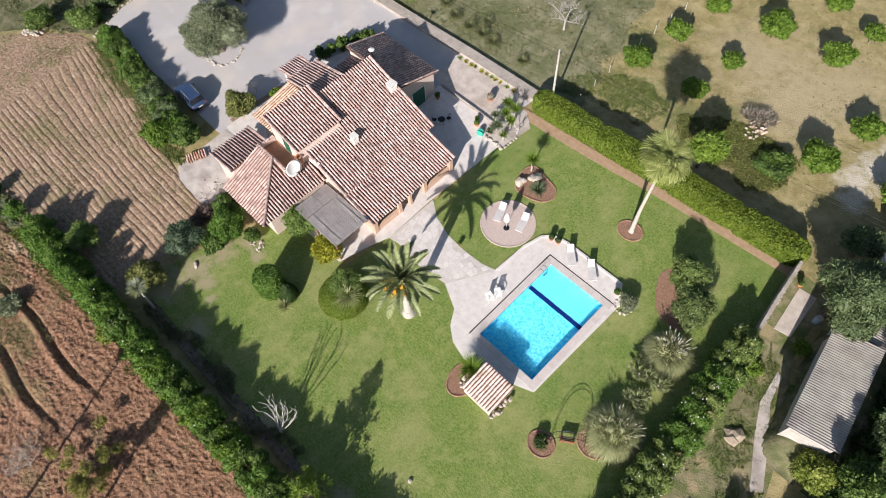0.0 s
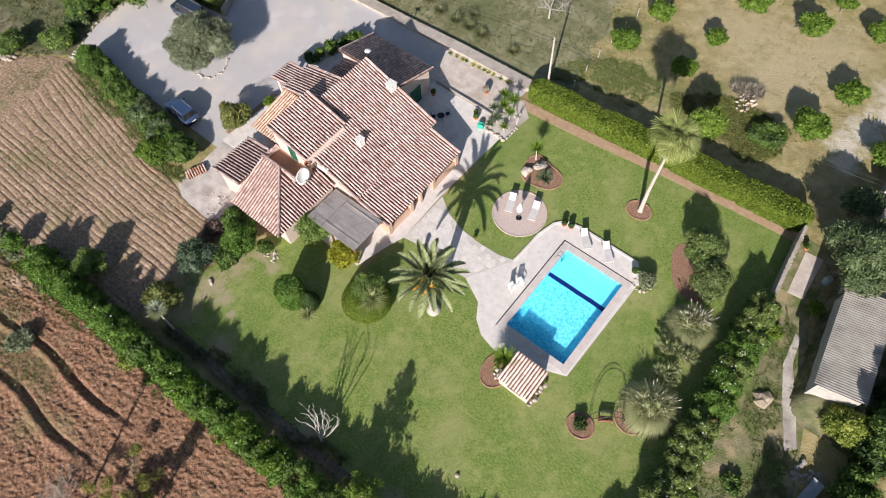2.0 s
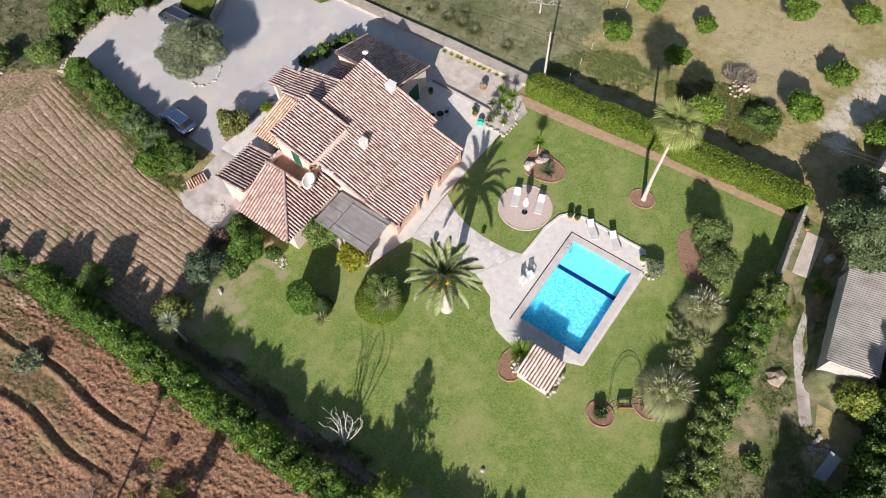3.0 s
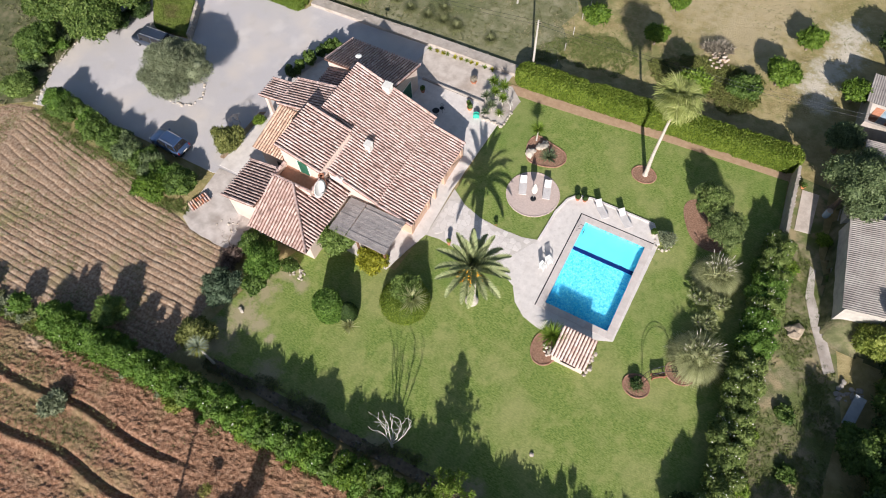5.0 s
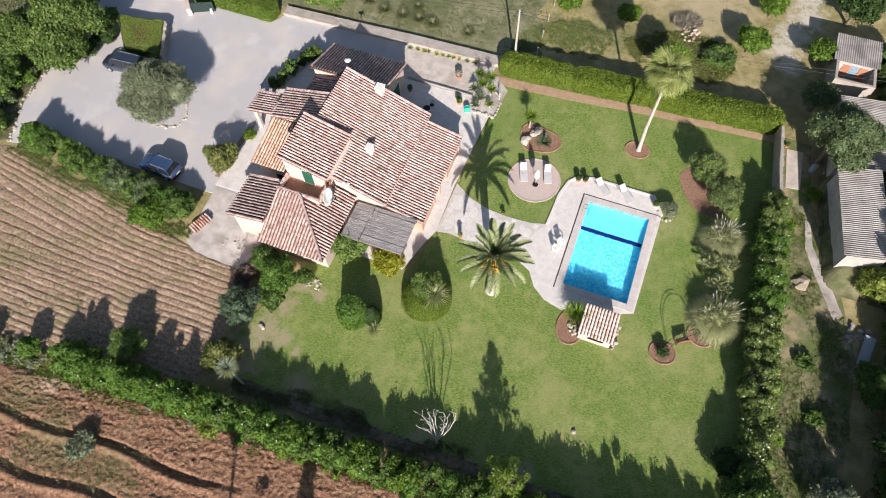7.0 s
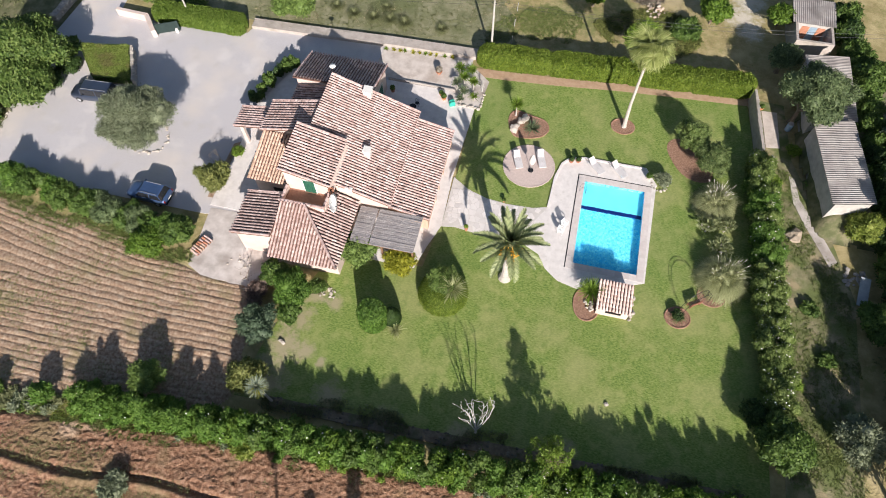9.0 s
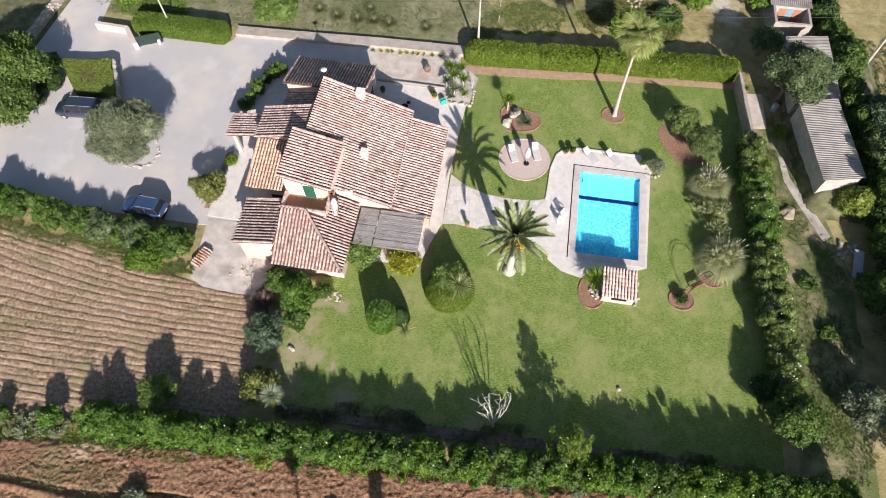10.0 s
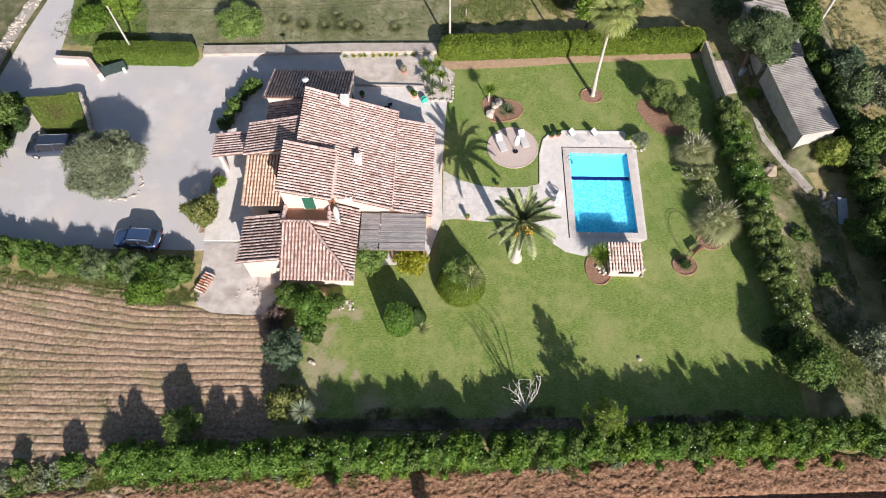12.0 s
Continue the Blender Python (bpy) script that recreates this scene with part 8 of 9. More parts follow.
def garden_chair(x, y, turn):
    th = thing("garden_chair", "white plastic garden chair by the pool", "chair", "pool chairs", at=(x, y, 0.03), turn=turn)
    local("seat", Geo().box(-0.24, 0.24, -0.24, 0.22, 0.4, 0.44), M_PLASTIC, th, bevel=0.012)
    g = Geo()
    for i in range(5):
        u = -0.22 + i * 0.11
        g.hexa([(u - 0.035, 0.2, 0.44), (u + 0.035, 0.2, 0.44), (u + 0.035, 0.23, 0.44), (u - 0.035, 0.23, 0.44), (u - 0.035, 0.3, 0.86), (u + 0.035, 0.3, 0.86), (u + 0.035, 0.33, 0.86), (u - 0.035, 0.33, 0.86)])
    g.box(-0.26, 0.26, 0.295, 0.335, 0.84, 0.9)
    local("backrest", g, M_PLASTIC, th)
    for s in (-1, 1):
        g = Geo().box(s * 0.27 - 0.03, s * 0.27 + 0.03, -0.22, 0.26, 0.62, 0.66)
        g.box(s * 0.27 - 0.02, s * 0.27 + 0.02, -0.2, -0.15, 0.44, 0.62)
        local("armrest", g, M_PLASTIC, th)
        for yy in (-0.21, 0.2):
            local("leg", Geo().tube([(s * 0.22, yy, 0.41), (s * 0.25, yy * 1.15, 0)], 0.022, 6), M_PLASTIC, th)


garden_chair(-0.75, -6.0, 60)
garden_chair(-1.0, -6.75, 75)


def pot(name, label, x, y, r, h, mat, plant=None, seed=1, z=0.03):
    th = thing(name, label, "plant pot", at=(x, y, z))
    local("pot", Geo().lathe([(r * 0.7, 0), (r * 0.95, h * 0.8), (r * 1.08, h * 0.82), (r * 1.08, h), (r * 0.9, h), (r * 0.85, h * 0.88), (0.01, h * 0.88)], seg=16), mat, th)
    if plant is not None:
        V, F = lumps_foliage([((0, 0, h + r * 0.7), (r * 1.2, r * 1.2, r * 1.0))], 340, 0.1, np.random.default_rng(seed), floor=h * 0.8)
        ob = new("plant", fast_mesh("plant", V, F, plant))
        ob.parent = th


pot("potted_plant", "small shrub in a clay pot beside the pool", -1.1, 1.3, 0.24, 0.35, M_TERRACOTTA, L_DARK, 1)
pot("potted_plant", "small shrub in a clay pot on the pool terrace", -0.45, 1.45, 0.24, 0.35, M_TERRACOTTA, L_DARK, 2)
pot("potted_plant", "small shrub in a pale pot at the pool's corner", 6.3, 1.0, 0.26, 0.35, M_WHITESTONE, L_MID, 3)
pot("potted_plant", "green plant in a clay pot by the annex wall", -20.3, 6.2, 0.24, 0.4, M_TERRACOTTA, L_MID, 4)
pot("potted_plant", "broad terracotta pot on the upper patio", -16.2, 9.7, 0.34, 0.35, M_TERRACOTTA, L_DRY, 5)
pot("potted_plant", "orange clay pot on the patio's edge", -14.9, 6.3, 0.26, 0.35, M_CORAL, L_MID, 6)
pot("potted_plant", "clay pot with a green plant on the patio's edge", -15.3, 6.8, 0.2, 0.3, M_TERRACOTTA, L_MID, 7)
pot("potted_plant", "small green plant in a clay pot on the path", -6.6, -4.6, 0.14, 0.22, M_TERRACOTTA, L_MID, 8)
pot("garden_urn", "slender clay urn beside the flagstone path", -9.4, -8.4, 0.17, 0.6, M_TERRACOTTA, L_LIME, 9)
pot("potted_plant", "small potted plant at the lane's end", 16.7, 12.0, 0.22, 0.3, M_CORAL, L_MID, 10)


def hose_reel(x, y):
    th = thing("hose_reel", "turquoise plastic hose reel on the patio", "hose reel", at=(x, y, 0.03), turn=25)
    for s in (-1, 1):
        local("cheek", Geo().lathe([(0.02, 0), (0.3, 0.0), (0.32, 0.03), (0.02, 0.05)], seg=18), M_TURQ, th).matrix_basis = pose(0, s * 0.16 - 0.02, 0.34, 90, 0, 0)
    local("coiled_hose", Geo().lathe([(0.12, 0), (0.24, 0.02), (0.25, 0.14), (0.24, 0.26), (0.12, 0.28)], seg=18), M_TURQ, th).matrix_basis = pose(0, 0.14, 0.34, 90, 0, 0)
    local("stand", Geo().box(-0.3, 0.3, -0.2, 0.2, 0, 0.04), M_TURQ, th)


hose_reel(-13.9, 5.75)


def patio_set():
    x, y = -17.6, 4.1
    th = thing("patio_table", "small round dark metal patio table", "table", at=(x, y, 0.03))
    local("tabletop", Geo().lathe([(0.02, 0.68), (0.36, 0.68), (0.37, 0.71), (0.02, 0.72)], seg=20), M_IRON, th)
    for a in (0, 120, 240):
        local("leg", Geo().tube([(0, 0, 0.66), (0.12 * math.cos(radians(a)), 0.12 * math.sin(radians(a)), 0.3), (0.3 * math.cos(radians(a)), 0.3 * math.sin(radians(a)), 0)], 0.016, 6), M_IRON, th)
    for dx, dy, t in ((0.25, 0.75, 0), (-0.65, -0.35, 130)):
        c = thing("metal_chair", "dark wrought-iron patio chair", "chair", "patio chairs", at=(x + dx, y + dy, 0.03), turn=t)
        local("seat", Geo().lathe([(0.02, 0.42), (0.21, 0.42), (0.22, 0.45), (0.02, 0.46)], seg=14), M_IRON, c)
        g = Geo()
        g.tube([(-0.2, 0.15, 0.44), (-0.2, 0.22, 0.8), (0, 0.25, 0.92), (0.2, 0.22, 0.8), (0.2, 0.15, 0.44)], 0.015, 6)
        for u in (-0.1, 0.0, 0.1):
            g.tube([(u, 0.18, 0.44), (u, 0.24, 0.88)], 0.01, 5)
        local("backrest", g, M_IRON, c)
        for sx in (-0.16, 0.16):
            for sy in (-0.16, 0.16):
                local("leg", Geo().tube([(sx, sy, 0.43), (sx * 1.3, sy * 1.3, 0)], 0.013, 6), M_IRON, c)


patio_set()


def barbecue():
    """A masonry barbecue house with a tiled lean-to roof."""
    x0, x1, y0, y1 = 2.95, 5.6, -13.95, -11.5
    th = thing("barbecue_house", "cream masonry barbecue hut with a clay-tiled roof", "barbecue")
    zs, zn = 1.1, 1.35

    def zz(y):
        return zs + (zn - zs) * (y - y0) / (y1 - y0)

    def wall(a, b, c, d, low=-0.05):
        q = [(a, c), (b, c), (b, d), (a, d)]
        part("wall", Geo().hexa([(x, y, low) for x, y in q] + [(x, y, zz(y)) for x, y in q]), M_WALL, th)

    wall(x0, x0 + 0.22, y0, y1)
    wall(x1 - 0.22, x1, y0, y1)
    wall(x0 + 0.22, x1 - 0.22, y1 - 0.22, y1)
    wall(x0 + 0.22, x0 + 0.75, y0, y0 + 0.22)
    wall(x1 - 0.6, x1 - 0.22, y0, y0 + 0.22)
    part("wall", Geo().box(x0 + 0.75, x1 - 0.6, y0, y0 + 0.22, 1.0, 1.1), M_WALL, th)
    # counter coloured near-black to give the shade behind the open front
    part("counter", Geo().box(x0 + 0.22, x1 - 0.22, y0 + 0.02, y1 - 0.22, 0.45, 0.55), M_DARK, th)
    part("wall", Geo().box(x0 + 0.75, x1 - 0.6, y0, y0 + 0.22, -0.05, 0.5), M_WALL, th)
    hi0, hi1, down = Vector((x0 - 0.15, y1 + 0.15, zn + 0.1)), Vector((x1 + 0.15, y1 + 0.15, zn + 0.1)), Vector((0, -2.66, -0.30))
    n = down.cross(hi1 - hi0).normalized()
    n = n if n.z > 0 else -n
    c = [hi0, hi1, hi1 + down, hi0 + down]
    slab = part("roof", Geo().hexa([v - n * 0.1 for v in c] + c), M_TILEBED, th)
    rng = random.Random(31)
    V, F = tile_rows(hi0, hi1, down, rng, pitch=0.26, r=0.1)
    t = new("tiles", fast_mesh("tiles", V, F, M_TILEPALE))
    t.parent = slab
    tagged(t, "pale clay barrel tiles", kind="stuff")


barbecue()
stones("hut_rocks", "pale rocks piled against the barbecue hut", [(5.85 + rr.uniform(-.1, .2), -12.0 - 0.28 * i, 0.05 + rr.uniform(0, .25)) for i in range(8)], (0.16, 0.26), ROCKS, 14)


def arch_and_bench():
    th = thing("garden_arch", "thin dark metal garden arch over the bench", "garden arch")
    a, b = Vector((10.1, -12.1, 0)), Vector((12.1, -10.6, 0))
    d = (b - a).normalized()
    n = Vector((-d.y, d.x, 0)) * 0.22
    for s in (-1, 1):
        pts = []
        for i in range(15):
            t = math.pi * i / 14
            c = (a + b) / 2 + d * (-(b - a).length / 2 * math.cos(t))
            pts.append(c + n * s + Vector((0, 0, 0.9 * min(1, math.sin(t) * 3) + 1.35 * math.sin(t))))
        part("hoop", Geo().tube(pts, 0.022, 6), M_IRON, th)
    for i in range(1, 14):
        t = math.pi * i / 14
        c = (a + b) / 2 + d * (-(b - a).length / 2 * math.cos(t)) + Vector((0, 0, 0.9 * min(1, math.sin(t) * 3) + 1.35 * math.sin(t)))
        part("rung", Geo().tube([c - n, c + n], 0.012, 5), M_IRON, th)
    bn = thing("garden_bench", "reddish-brown wooden garden bench on the lawn", "bench", at=(11.0, -11.3, 0), turn=215)
    g = Geo()
    for i in range(4):
        local("seat_slat", Geo().box(-0.55, 0.55, -0.2 + i * 0.11, -0.11 + i * 0.11, 0.4, 0.43), M_REDWOOD, bn)
    for i in range(3):
        local("back_slat", Geo().box(-0.55, 0.55, 0.24 + i * 0.02, 0.27 + i * 0.02, 0.5 + i * 0.13, 0.6 + i * 0.13), M_REDWOOD, bn)
    for s in (-0.48, 0.48):
        g = Geo().box(s - 0.03, s + 0.03, -0.2, 0.26, 0.34, 0.4)
        g.box(s - 0.03, s + 0.03, -0.2, -0.14, 0, 0.4)
        g.box(s - 0.03, s + 0.03, 0.2, 0.26, 0, 0.88)
        local("bench_end", g, M_REDWOOD, bn)


arch_and_bench()


def tile_stack():
    th = thing("tile_stack", "stack of spare orange clay roof tiles", "building materials", at=(-32.3, -15.3, 0.01), turn=70)
    rr = random.Random(6)
    kinds = [caps((-0.2, 0, 0), (0.2, 0, 0), 0.1, 0.42).mesh("clay_tile", m) for m in (M_TERRACOTTA, M_TILENEW, M_TILE)]
    for row in range(8):
        for lev in range(3):
            for c in range(2):
                ob = new("clay_tile", rr.choice(kinds))
                ob.parent = th
                ob.matrix_basis = pose(-0.9 + row * 0.25 + rr.uniform(-.03, .03), c * 0.5 - 0.25 + rr.uniform(-.04, .04), lev * 0.12, 0, rr.uniform(-4, 4), 90 + rr.uniform(-6, 6))
    local("pallet", Geo().box(-1.1, 1.1, -0.55, 0.55, -0.03, 0.0), M_GREYWOOD, th)


tile_stack()


# ---- cars ----
def car(name, label, length, width, height, hood, nose, roof_front, roof_rear, paint, at, turn, estate=False):
    """A car along +x (front): shell from side profiles, with glass, lights, wheels, mirrors and rails."""
    th = thing(name, label, "car", at=at, turn=turn)
    L, W = length / 2, width / 2
    g = Geo()
    # lower body sections: x, half width, sill, shoulder
    secs = [(-L, W * 0.80, 0.42, hood * 0.92), (-L + 0.12, W * 0.93, 0.28, hood * 1.02), (-L * 0.55, W, 0.24, hood * 1.05), (0, W, 0.24, hood * 1.03), (L * 0.42, W, 0.24, hood), (L * 0.8, W * 0.95, 0.26, nose), (L - 0.06, W * 0.80, 0.3, nose * 0.86), (L, W * 0.68, 0.4, nose * 0.72)]
    ring = []
    for x, w, s, h in secs:
        ring.append([(x, -w * 0.9, s), (x, -w, s + 0.15), (x, -w, h - 0.18), (x, -w * 0.93, h - 0.03), (x, -w * 0.6, h + 0.02), (x, w * 0.6, h + 0.02), (x, w * 0.93, h - 0.03), (x, w, h - 0.18), (x, w, s + 0.15), (x, w * 0.9, s)])
    k = 10
    vs = [p for r in ring for p in r]
    fs = [(i * k + j, i * k + (j + 1) % k, (i + 1) * k + (j + 1) % k, (i + 1) * k + j) for i in range(len(ring) - 1) for j in range(k)]
    fs += [tuple(range(k - 1, -1, -1)), tuple((len(ring) - 1) * k + j for j in range(k))]
    g.add(vs, fs)
    local("body", g, paint, th, smooth=True)
    # cabin: pillars and roof in paint, glass a little proud below
    xb0, xb1 = -L + 0.22, L * 0.42
    xt0, xt1 = roof_rear, roof_front
    hw, tw, zb, zt = W * 0.90, W * 0.74, hood - 0.02, height
    top = Geo()
    top.hexa([(xt0 - 0.03, -tw, zt - 0.07), (xt1 + 0.03, -tw, zt - 0.07), (xt1 + 0.03, tw, zt - 0.07), (xt0 - 0.03, tw, zt - 0.07), (xt0 + 0.08, -tw * 0.92, zt), (xt1 - 0.12, -tw * 0.92, zt), (xt1 - 0.12, tw * 0.92, zt), (xt0 + 0.08, tw * 0.92, zt)])
    local("roof_panel", top, paint, th, bevel=0.02)
    B = [Vector(p) for p in ((xb0, -hw, zb), (xb1, -hw, zb), (xb1, hw, zb), (xb0, hw, zb))]
    U = [Vector(p) for p in ((xt0, -tw * 0.99, zt - 0.07), (xt1, -tw * 0.99, zt - 0.07), (xt1, tw * 0.99, zt - 0.07), (xt0, tw * 0.99, zt - 0.07))]
    local("cabin", Geo().hexa(B + U), M_DARK, th)
    mid = (B[0] + B[2] + U[0] + U[2]) / 4

    def pane(name, a, b, c, d):
        q = [a, b, c, d]
        m = (a + b + c + d) / 4
        n = (b - a).cross(d - a).normalized()
        n = n if n.dot(m - mid) > 0 else -n
        q = [m + (v - m) * 0.93 for v in q]
        local(name, Geo().hexa([v + n * 0.002 for v in q] + [v + n * 0.014 for v in q]), M_GLASSDARK, th, "dark tinted glass")

    pane("windscreen", B[1], B[2], U[2], U[1])
    pane("rear_window", B[3], B[0], U[0], U[3])
    for i, j in ((0, 1), (3, 2)):
        bm_, um_ = B[i].lerp(B[j], 0.5), U[i].lerp(U[j], 0.5)
        pane("side_window", B[i], bm_, um_, U[i])
        pane("side_window", bm_, B[j], U[j], um_)

    def pil(xa, xc):
        for s in (-1, 1):
            pg = Geo().hexa([(xa - 0.05, s * hw - 0.02, zb), (xa + 0.05, s * hw - 0.02, zb), (xa + 0.05, s * hw + 0.02, zb), (xa - 0.05, s * hw + 0.02, zb),
                             (xc - 0.04, s * tw - 0.02, zt - 0.06), (xc + 0.04, s * tw - 0.02, zt - 0.06), (xc + 0.04, s * tw + 0.02, zt - 0.06), (xc - 0.04, s * tw + 0.02, zt - 0.06)])
            local("pillar", pg, paint, th)

    pil(xb1, xt1)
    pil((xb0 + xb1) / 2 - 0.1, (xt0 + xt1) / 2 - 0.1)
    pil(xb0 + 0.02, xt0)
    for s in (-1, 1):
        local("roof_rail", Geo().tube([(xt0 + 0.2, s * tw * 0.86, zt), (xt0 + 0.3, s * tw * 0.86, zt + 0.05), (xt1 - 0.3, s * tw * 0.86, zt + 0.05), (xt1 - 0.2, s * tw * 0.86, zt)], 0.02, 6), M_SILVER, th)
        local("mirror", Geo().box(xb1 - 0.25, xb1 - 0.1, s * (W + 0.08) - 0.09, s * (W + 0.08) + 0.09, hood - 0.02, hood + 0.13), paint, th, bevel=0.03)
        local("headlight", Geo().box(L - 0.3, L - 0.06, s * W * 0.66 - 0.14, s * W * 0.66 + 0.14, nose * 0.72, nose * 0.86), M_SILVER, th, "clear headlight", bevel=0.03)
        local("tail_light", Geo().box(-L - 0.01, -L + 0.14, s * W * 0.8 - 0.06, s * W * 0.8 + 0.06, hood * 0.7, hood * 0.98), M_REDLAMP, th, "red tail light", bevel=0.02)
        for x in (-L * 0.58, L * 0.62):
            w = local("wheel", Geo().lathe([(0.1, -0.11), (0.3, -0.11), (0.33, -0.07), (0.33, 0.07), (0.3, 0.11), (0.1, 0.11)], seg=20), M_RUBBER, th)
            w.matrix_basis = pose(x, s * (W - 0.09), 0.33, 90, 0, 0)
            rim = new("rim", Geo().lathe([(0.02, -0.115), (0.2, -0.118), (0.21, -0.1), (0.21, 0.1), (0.2, 0.118), (0.02, 0.115)], seg=14).mesh("rim", M_SILVER))
            rim.parent = w
    local("bumper", Geo().box(-L - 0.03, -L + 0.12, -W * 0.82, W * 0.82, 0.36, 0.56), M_RUBBER, th, bevel=0.03)
    local("number_plate", Geo().box(-L - 0.035, -L - 0.02, -0.26, 0.26, 0.62, 0.73), M_WHITE, th, "plain white number plate")
    return th


car("blue_car", "blue compact crossover parked beside the hedge", 4.2, 1.82, 1.54, 0.98, 0.86, 0.5, -1.55, M_BLUECAR, (-39.15, -11.3, 0), 177)
car("grey_van", "dark grey people carrier parked by the olive tree", 4.75, 1.85, 1.75, 1.05, 0.95, 0.95, -2.05, M_GREYCAR, (-50.1, -1.2, 0), 184)


# ---- sheds on the farm ----
M_LIME = material("old_limewash", [(0.3, (0.36, 0.335, 0.31)), (0.7, (0.52, 0.49, 0.46))], 1.5, 0.9, 0.2, 20.0, second=(0.6, (0.34, 0.31, 0.28), 0.52, 0.7, 0.7))

def corrugated(hi0, hi1, down, pitch=0.2, amp=0.03):
    """A corrugated sheet: waves across, running down the slope."""
    hi0, hi1, down = Vector(hi0), Vector(hi1), Vector(down)
    U = hi1 - hi0
    n = down.cross(U).normalized()
    n = n if n.z > 0 else -n
    k = max(8, int(U.length / pitch) * 8)
    V, F = [], []
    for j in range(4):
        for i in range(k + 1):
            s = j / 3
            p = hi0 + U * (i / k) + down * s + n * (amp * math.sin(2 * math.pi * i / 8) + (0.02 if j % 2 else 0))
            V.append(tuple(p))
    for j in range(3):
        for i in range(k):
            a = j * (k + 1) + i
            F.append((a, a + 1, a + k + 2, a + k + 1))
    m = len(V)
    V += [(x, y, z - 0.03) for x, y, z in V]
    F += [(a + m, d + m, c + m, b + m) for a, b, c, d in list(F)]
    return fast_mesh("sheeting", V, F, M_FIBRE)


def shed(name, label, o, ax, ln, wd, zw, ze, mat=M_WHITE, far=False):
    """A long shed with a lean-to roof: o is its south-west corner, ax the way along it."""
    th = thing(name, label, "shed")
    a = Vector((ax[0], ax[1], 0)).normalized()
    e = Vector((a.y, -a.x, 0))
    o = Vector((o[0], o[1], 0))

    def wall(u0, u1, v0, v1):
        q = [o + a * u0 + e * v0, o + a * u0 + e * v1, o + a * u1 + e * v1, o + a * u1 + e * v0]
        hz = [zw + (ze - zw) * v / wd for v in (v0, v1, v1, v0)]
        part("wall", Geo().hexa([(p.x, p.y, -0.08) for p in q] + [(p.x, p.y, z - 0.08) for p, z in zip(q, hz)]), mat, th)

    wall(0, ln, 0, 0.22)
    wall(0, ln, wd - 0.22, wd)
    wall(0, 0.22, 0.22, wd - 0.22)
    wall(ln - 0.22, ln, 0.22, wd - 0.22)
    E = e * (wd + 0.5) + Vector((0, 0, (ze - zw) * (wd + 0.5) / wd))
    c = o - e * 0.3 - a * 0.1 + Vector((0, 0, zw - (ze - zw) * 0.3 / wd + 0.02))
    for k in range(2):
        h0 = c + a * (ln + 0.2) + E * (k / 2)
        h1 = c + E * (k / 2)
        dn = E * 0.52
        part("roof_sheet", corrugated(h0 + Vector((0, 0, 0.03 * k)), h1 + Vector((0, 0, 0.03 * k)), dn), None, th)
    return th, a, e, o


shed("farm_shed", "long white shed with a grey corrugated roof", (21.6, -0.65), (-1.23, 9.02), 8.9, 2.9, 3.4, 3.75, M_LIME)
shed("farm_shed", "smaller shed with a grey corrugated roof behind the tree", (20.35, 9.0), (-0.2, 8.0), 8.2, 3.4, 3.05, 3.4, M_LIME)
hut = thing("farm_hut", "small pale farm building with faded red and blue doors", "building")
for q in ((19.8, 23.6, 18.6, 18.85), (19.8, 20.05, 18.85, 24.4), (23.35, 23.6, 18.85, 24.4), (19.8, 23.6, 24.4, 24.65)):
    part("wall", Geo().box(*q, -0.08, 2.3), M_OLDWALL, hut)
part("roof", corrugated((19.5, 24.9, 2.55), (23.9, 24.9, 2.55), (0, -3.7, -0.2)), None, hut)
part("floor_slab", Geo().box(20.05, 23.35, 18.85, 24.4, -0.05, 0.02), M_JOINT, hut)
for x in (20.6, 22.2):
    part("door", Geo().box(x, x + 0.75, 21.15, 21.19, 0.0, 2.0), M_TERRACOTTA, hut, "faded red-brown door")
part("wall", Geo().box(20.05, 23.35, 21.2, 21.4, 0, 2.3), M_LIME, hut)
part("door", Geo().box(21.45, 22.1, 21.15, 21.19, 0.0, 2.0), material("faded_blue_paint", [(0.3, (0.20, 0.28, 0.36)), (0.7, (0.28, 0.36, 0.44))], 3.0, 0.7), hut, "faded blue door")
hut.location = (-0.4, 1.5, 0.0)
blue = thing("cold_frame", "pale blue sheet leaning in the rubble", "sheet", at=(25.1, -7.0, 0), turn=-8)
local("board", Geo().hexa([(-0.42, -1.3, 0.02), (0.42, -1.3, 0.02), (0.42, 1.3, 0.45), (-0.42, 1.3, 0.45), (-0.42, -1.3, 0.06), (0.42, -1.3, 0.06), (0.42, 1.3, 0.49), (-0.42, 1.3, 0.49)]),
      material("pale_blue_sheet", [(0.3, (0.30, 0.33, 0.37)), (0.7, (0.42, 0.45, 0.48))], 3.0, 0.5), blue)
local("prop", Geo().box(-0.36, 0.36, 1.0, 1.1, -0.02, 0.4), M_GREYWOOD, blue)
barrel = thing("plastic_drum", "pale blue plastic drum under the carob tree", "drum", at=(19.25, 9.9, 0))
local("drum", Geo().lathe([(0.27, 0), (0.29, 0.05), (0.29, 0.4), (0.31, 0.43), (0.29, 0.46), (0.29, 0.85), (0.25, 0.9), (0.02, 0.9)], seg=18), material("drum_blue", [(0.3, (0.22, 0.32, 0.42)), (0.7, (0.3, 0.4, 0.5))], 3, 0.5), barrel)
local("lid", Geo().lathe([(0.02, 0.9), (0.26, 0.9), (0.26, 0.94), (0.02, 0.95)], seg=18), M_OLDWALL, barrel)


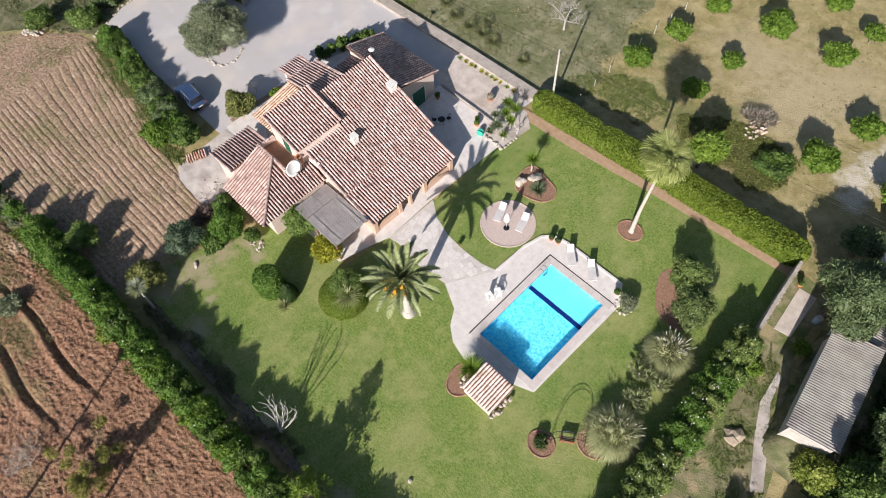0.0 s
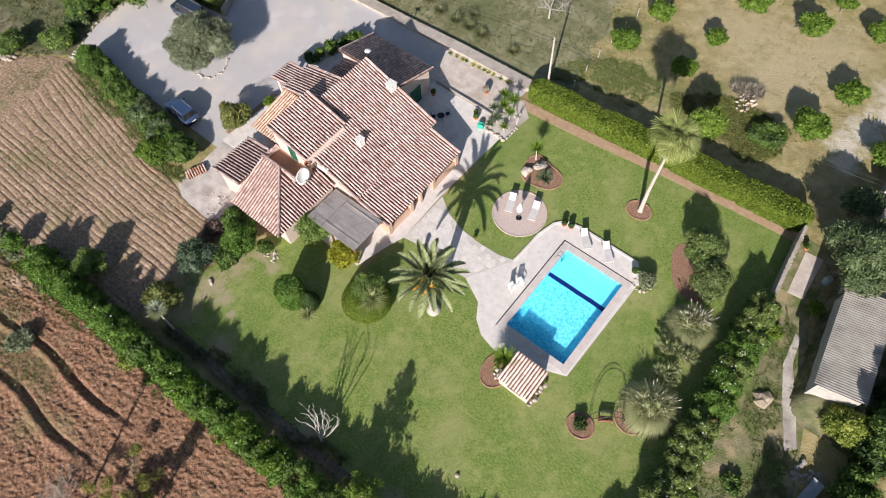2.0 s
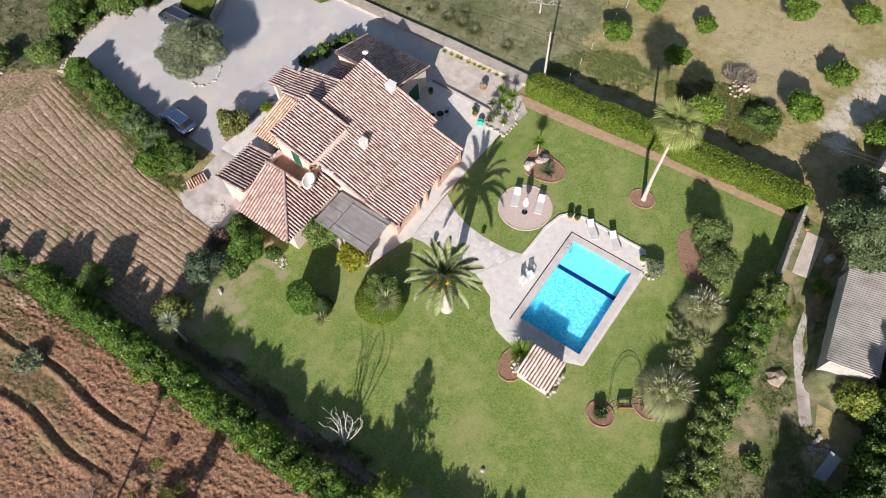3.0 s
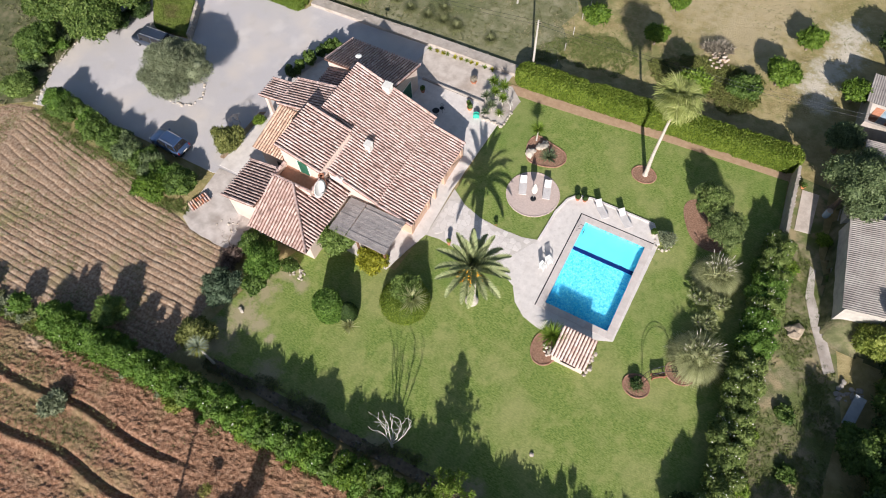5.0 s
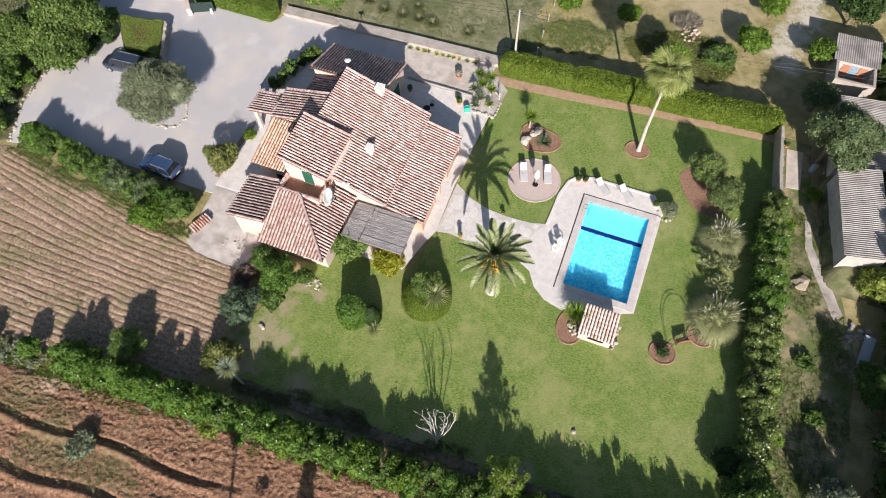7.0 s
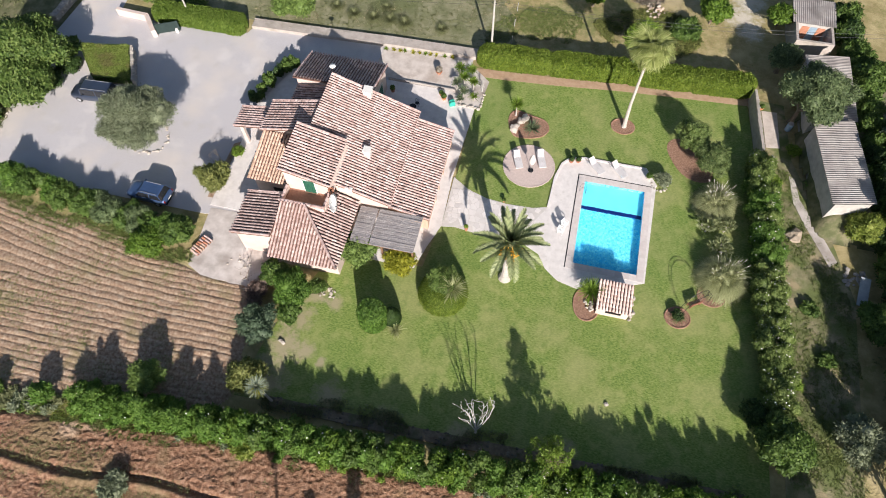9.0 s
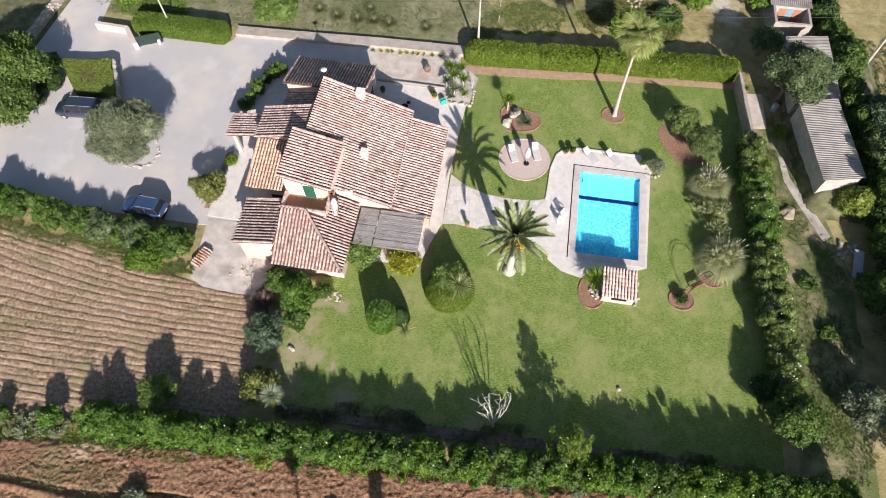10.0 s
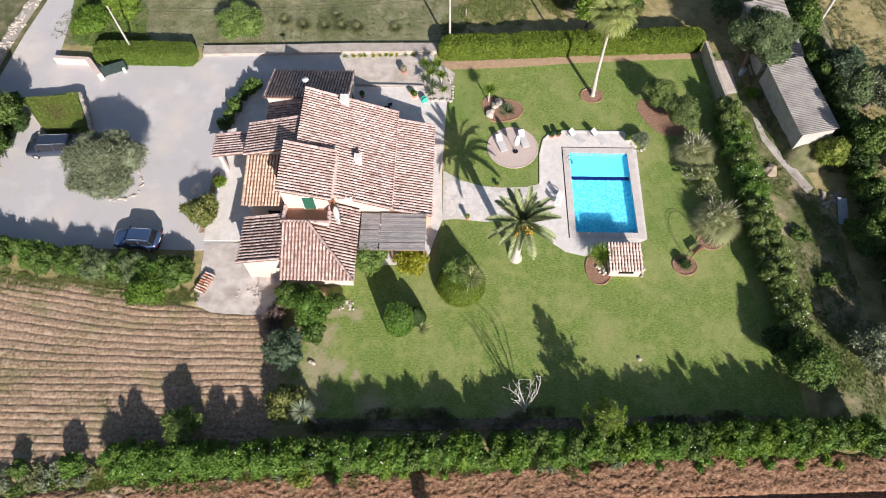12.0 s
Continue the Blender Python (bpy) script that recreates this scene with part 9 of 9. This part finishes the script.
# ---- poles and wires ----
def pole(x, y, top, r, label):
    th = thing("utility_pole", label, "pole", "utility poles", at=(x, y, 0))
    local("shaft", Geo().tube([(0, 0, -0.1), (top[0] / 2, top[1] / 2, top[2] / 2), top], [r * 1.2, r, r * 0.75], 9), M_GREYWOOD, th)
    g = Geo().tube([(top[0] - 0.3, top[1], top[2] - 0.3), (top[0] + 0.3, top[1], top[2] - 0.3)], 0.035, 6)
    local("cross_arm", g, M_IRON, th)
    return Vector((x, y, 0)) + Vector(top)


p1 = pole(-11.4, 13.6, (0.0, 0.0, 7.0), 0.11, "slim grey utility pole behind the hedge")
p2 = pole(-45.4, 11.7, (-0.05, 0.1, 6.5), 0.09, "grey wooden utility pole in the gate hedge")
p3 = pole(28.9, 16.9, (0.1, 0.2, 7.5), 0.13, "grey utility pole beyond the sheds")
for s in (-0.25, 0.25):
    for a, b in ((p1, p3), (p2, p1)):
        pts = [a.lerp(b, i / 12) + Vector((0, s, -0.3 - 0.9 * math.sin(math.pi * i / 12))) for i in range(13)]
        w = new("overhead_wire", Geo().tube(pts, 0.012, 5).mesh("overhead_wire", M_IRON))
        tagged(w, "thin dark overhead wire between the poles", "wire", "overhead wires")
for i in range(9):
    f = thing("fence_post", "thin grey wire-fence post in the rough meadow", "post", "fence posts", at=(-9.5 + 0.15 * i * i * 0.2 - i * 0.2, 15.6 + i * 2.6, 0))
    local("post", Geo().tube([(0, 0, -0.1), (0.02, 0, 1.1)], 0.04, 6), M_GREYWOOD, f)
    local("post_cap", Geo().blob((0.02, 0, 1.1), (0.05, 0.05, 0.03), 0, 1), M_IRON, f)

# ---- paving stones, one by one ----
rng_flag = random.Random(9)
for cell in bounded(FLAGS, 0.04, rng_flag, 0.52)[:300]:
    cx, cy = sum(p[0] for p in cell) / len(cell), sum(p[1] for p in cell) / len(cell)
    h = 0.034 + rng_flag.uniform(0, 0.012)
    ob = new("flagstone", Geo().prism([(x - cx, y - cy) for x, y in cell], 0.0, h).mesh("flagstone", M_FLAG))
    ob.parent = flag_base
    ob.location = (cx, cy, 0)
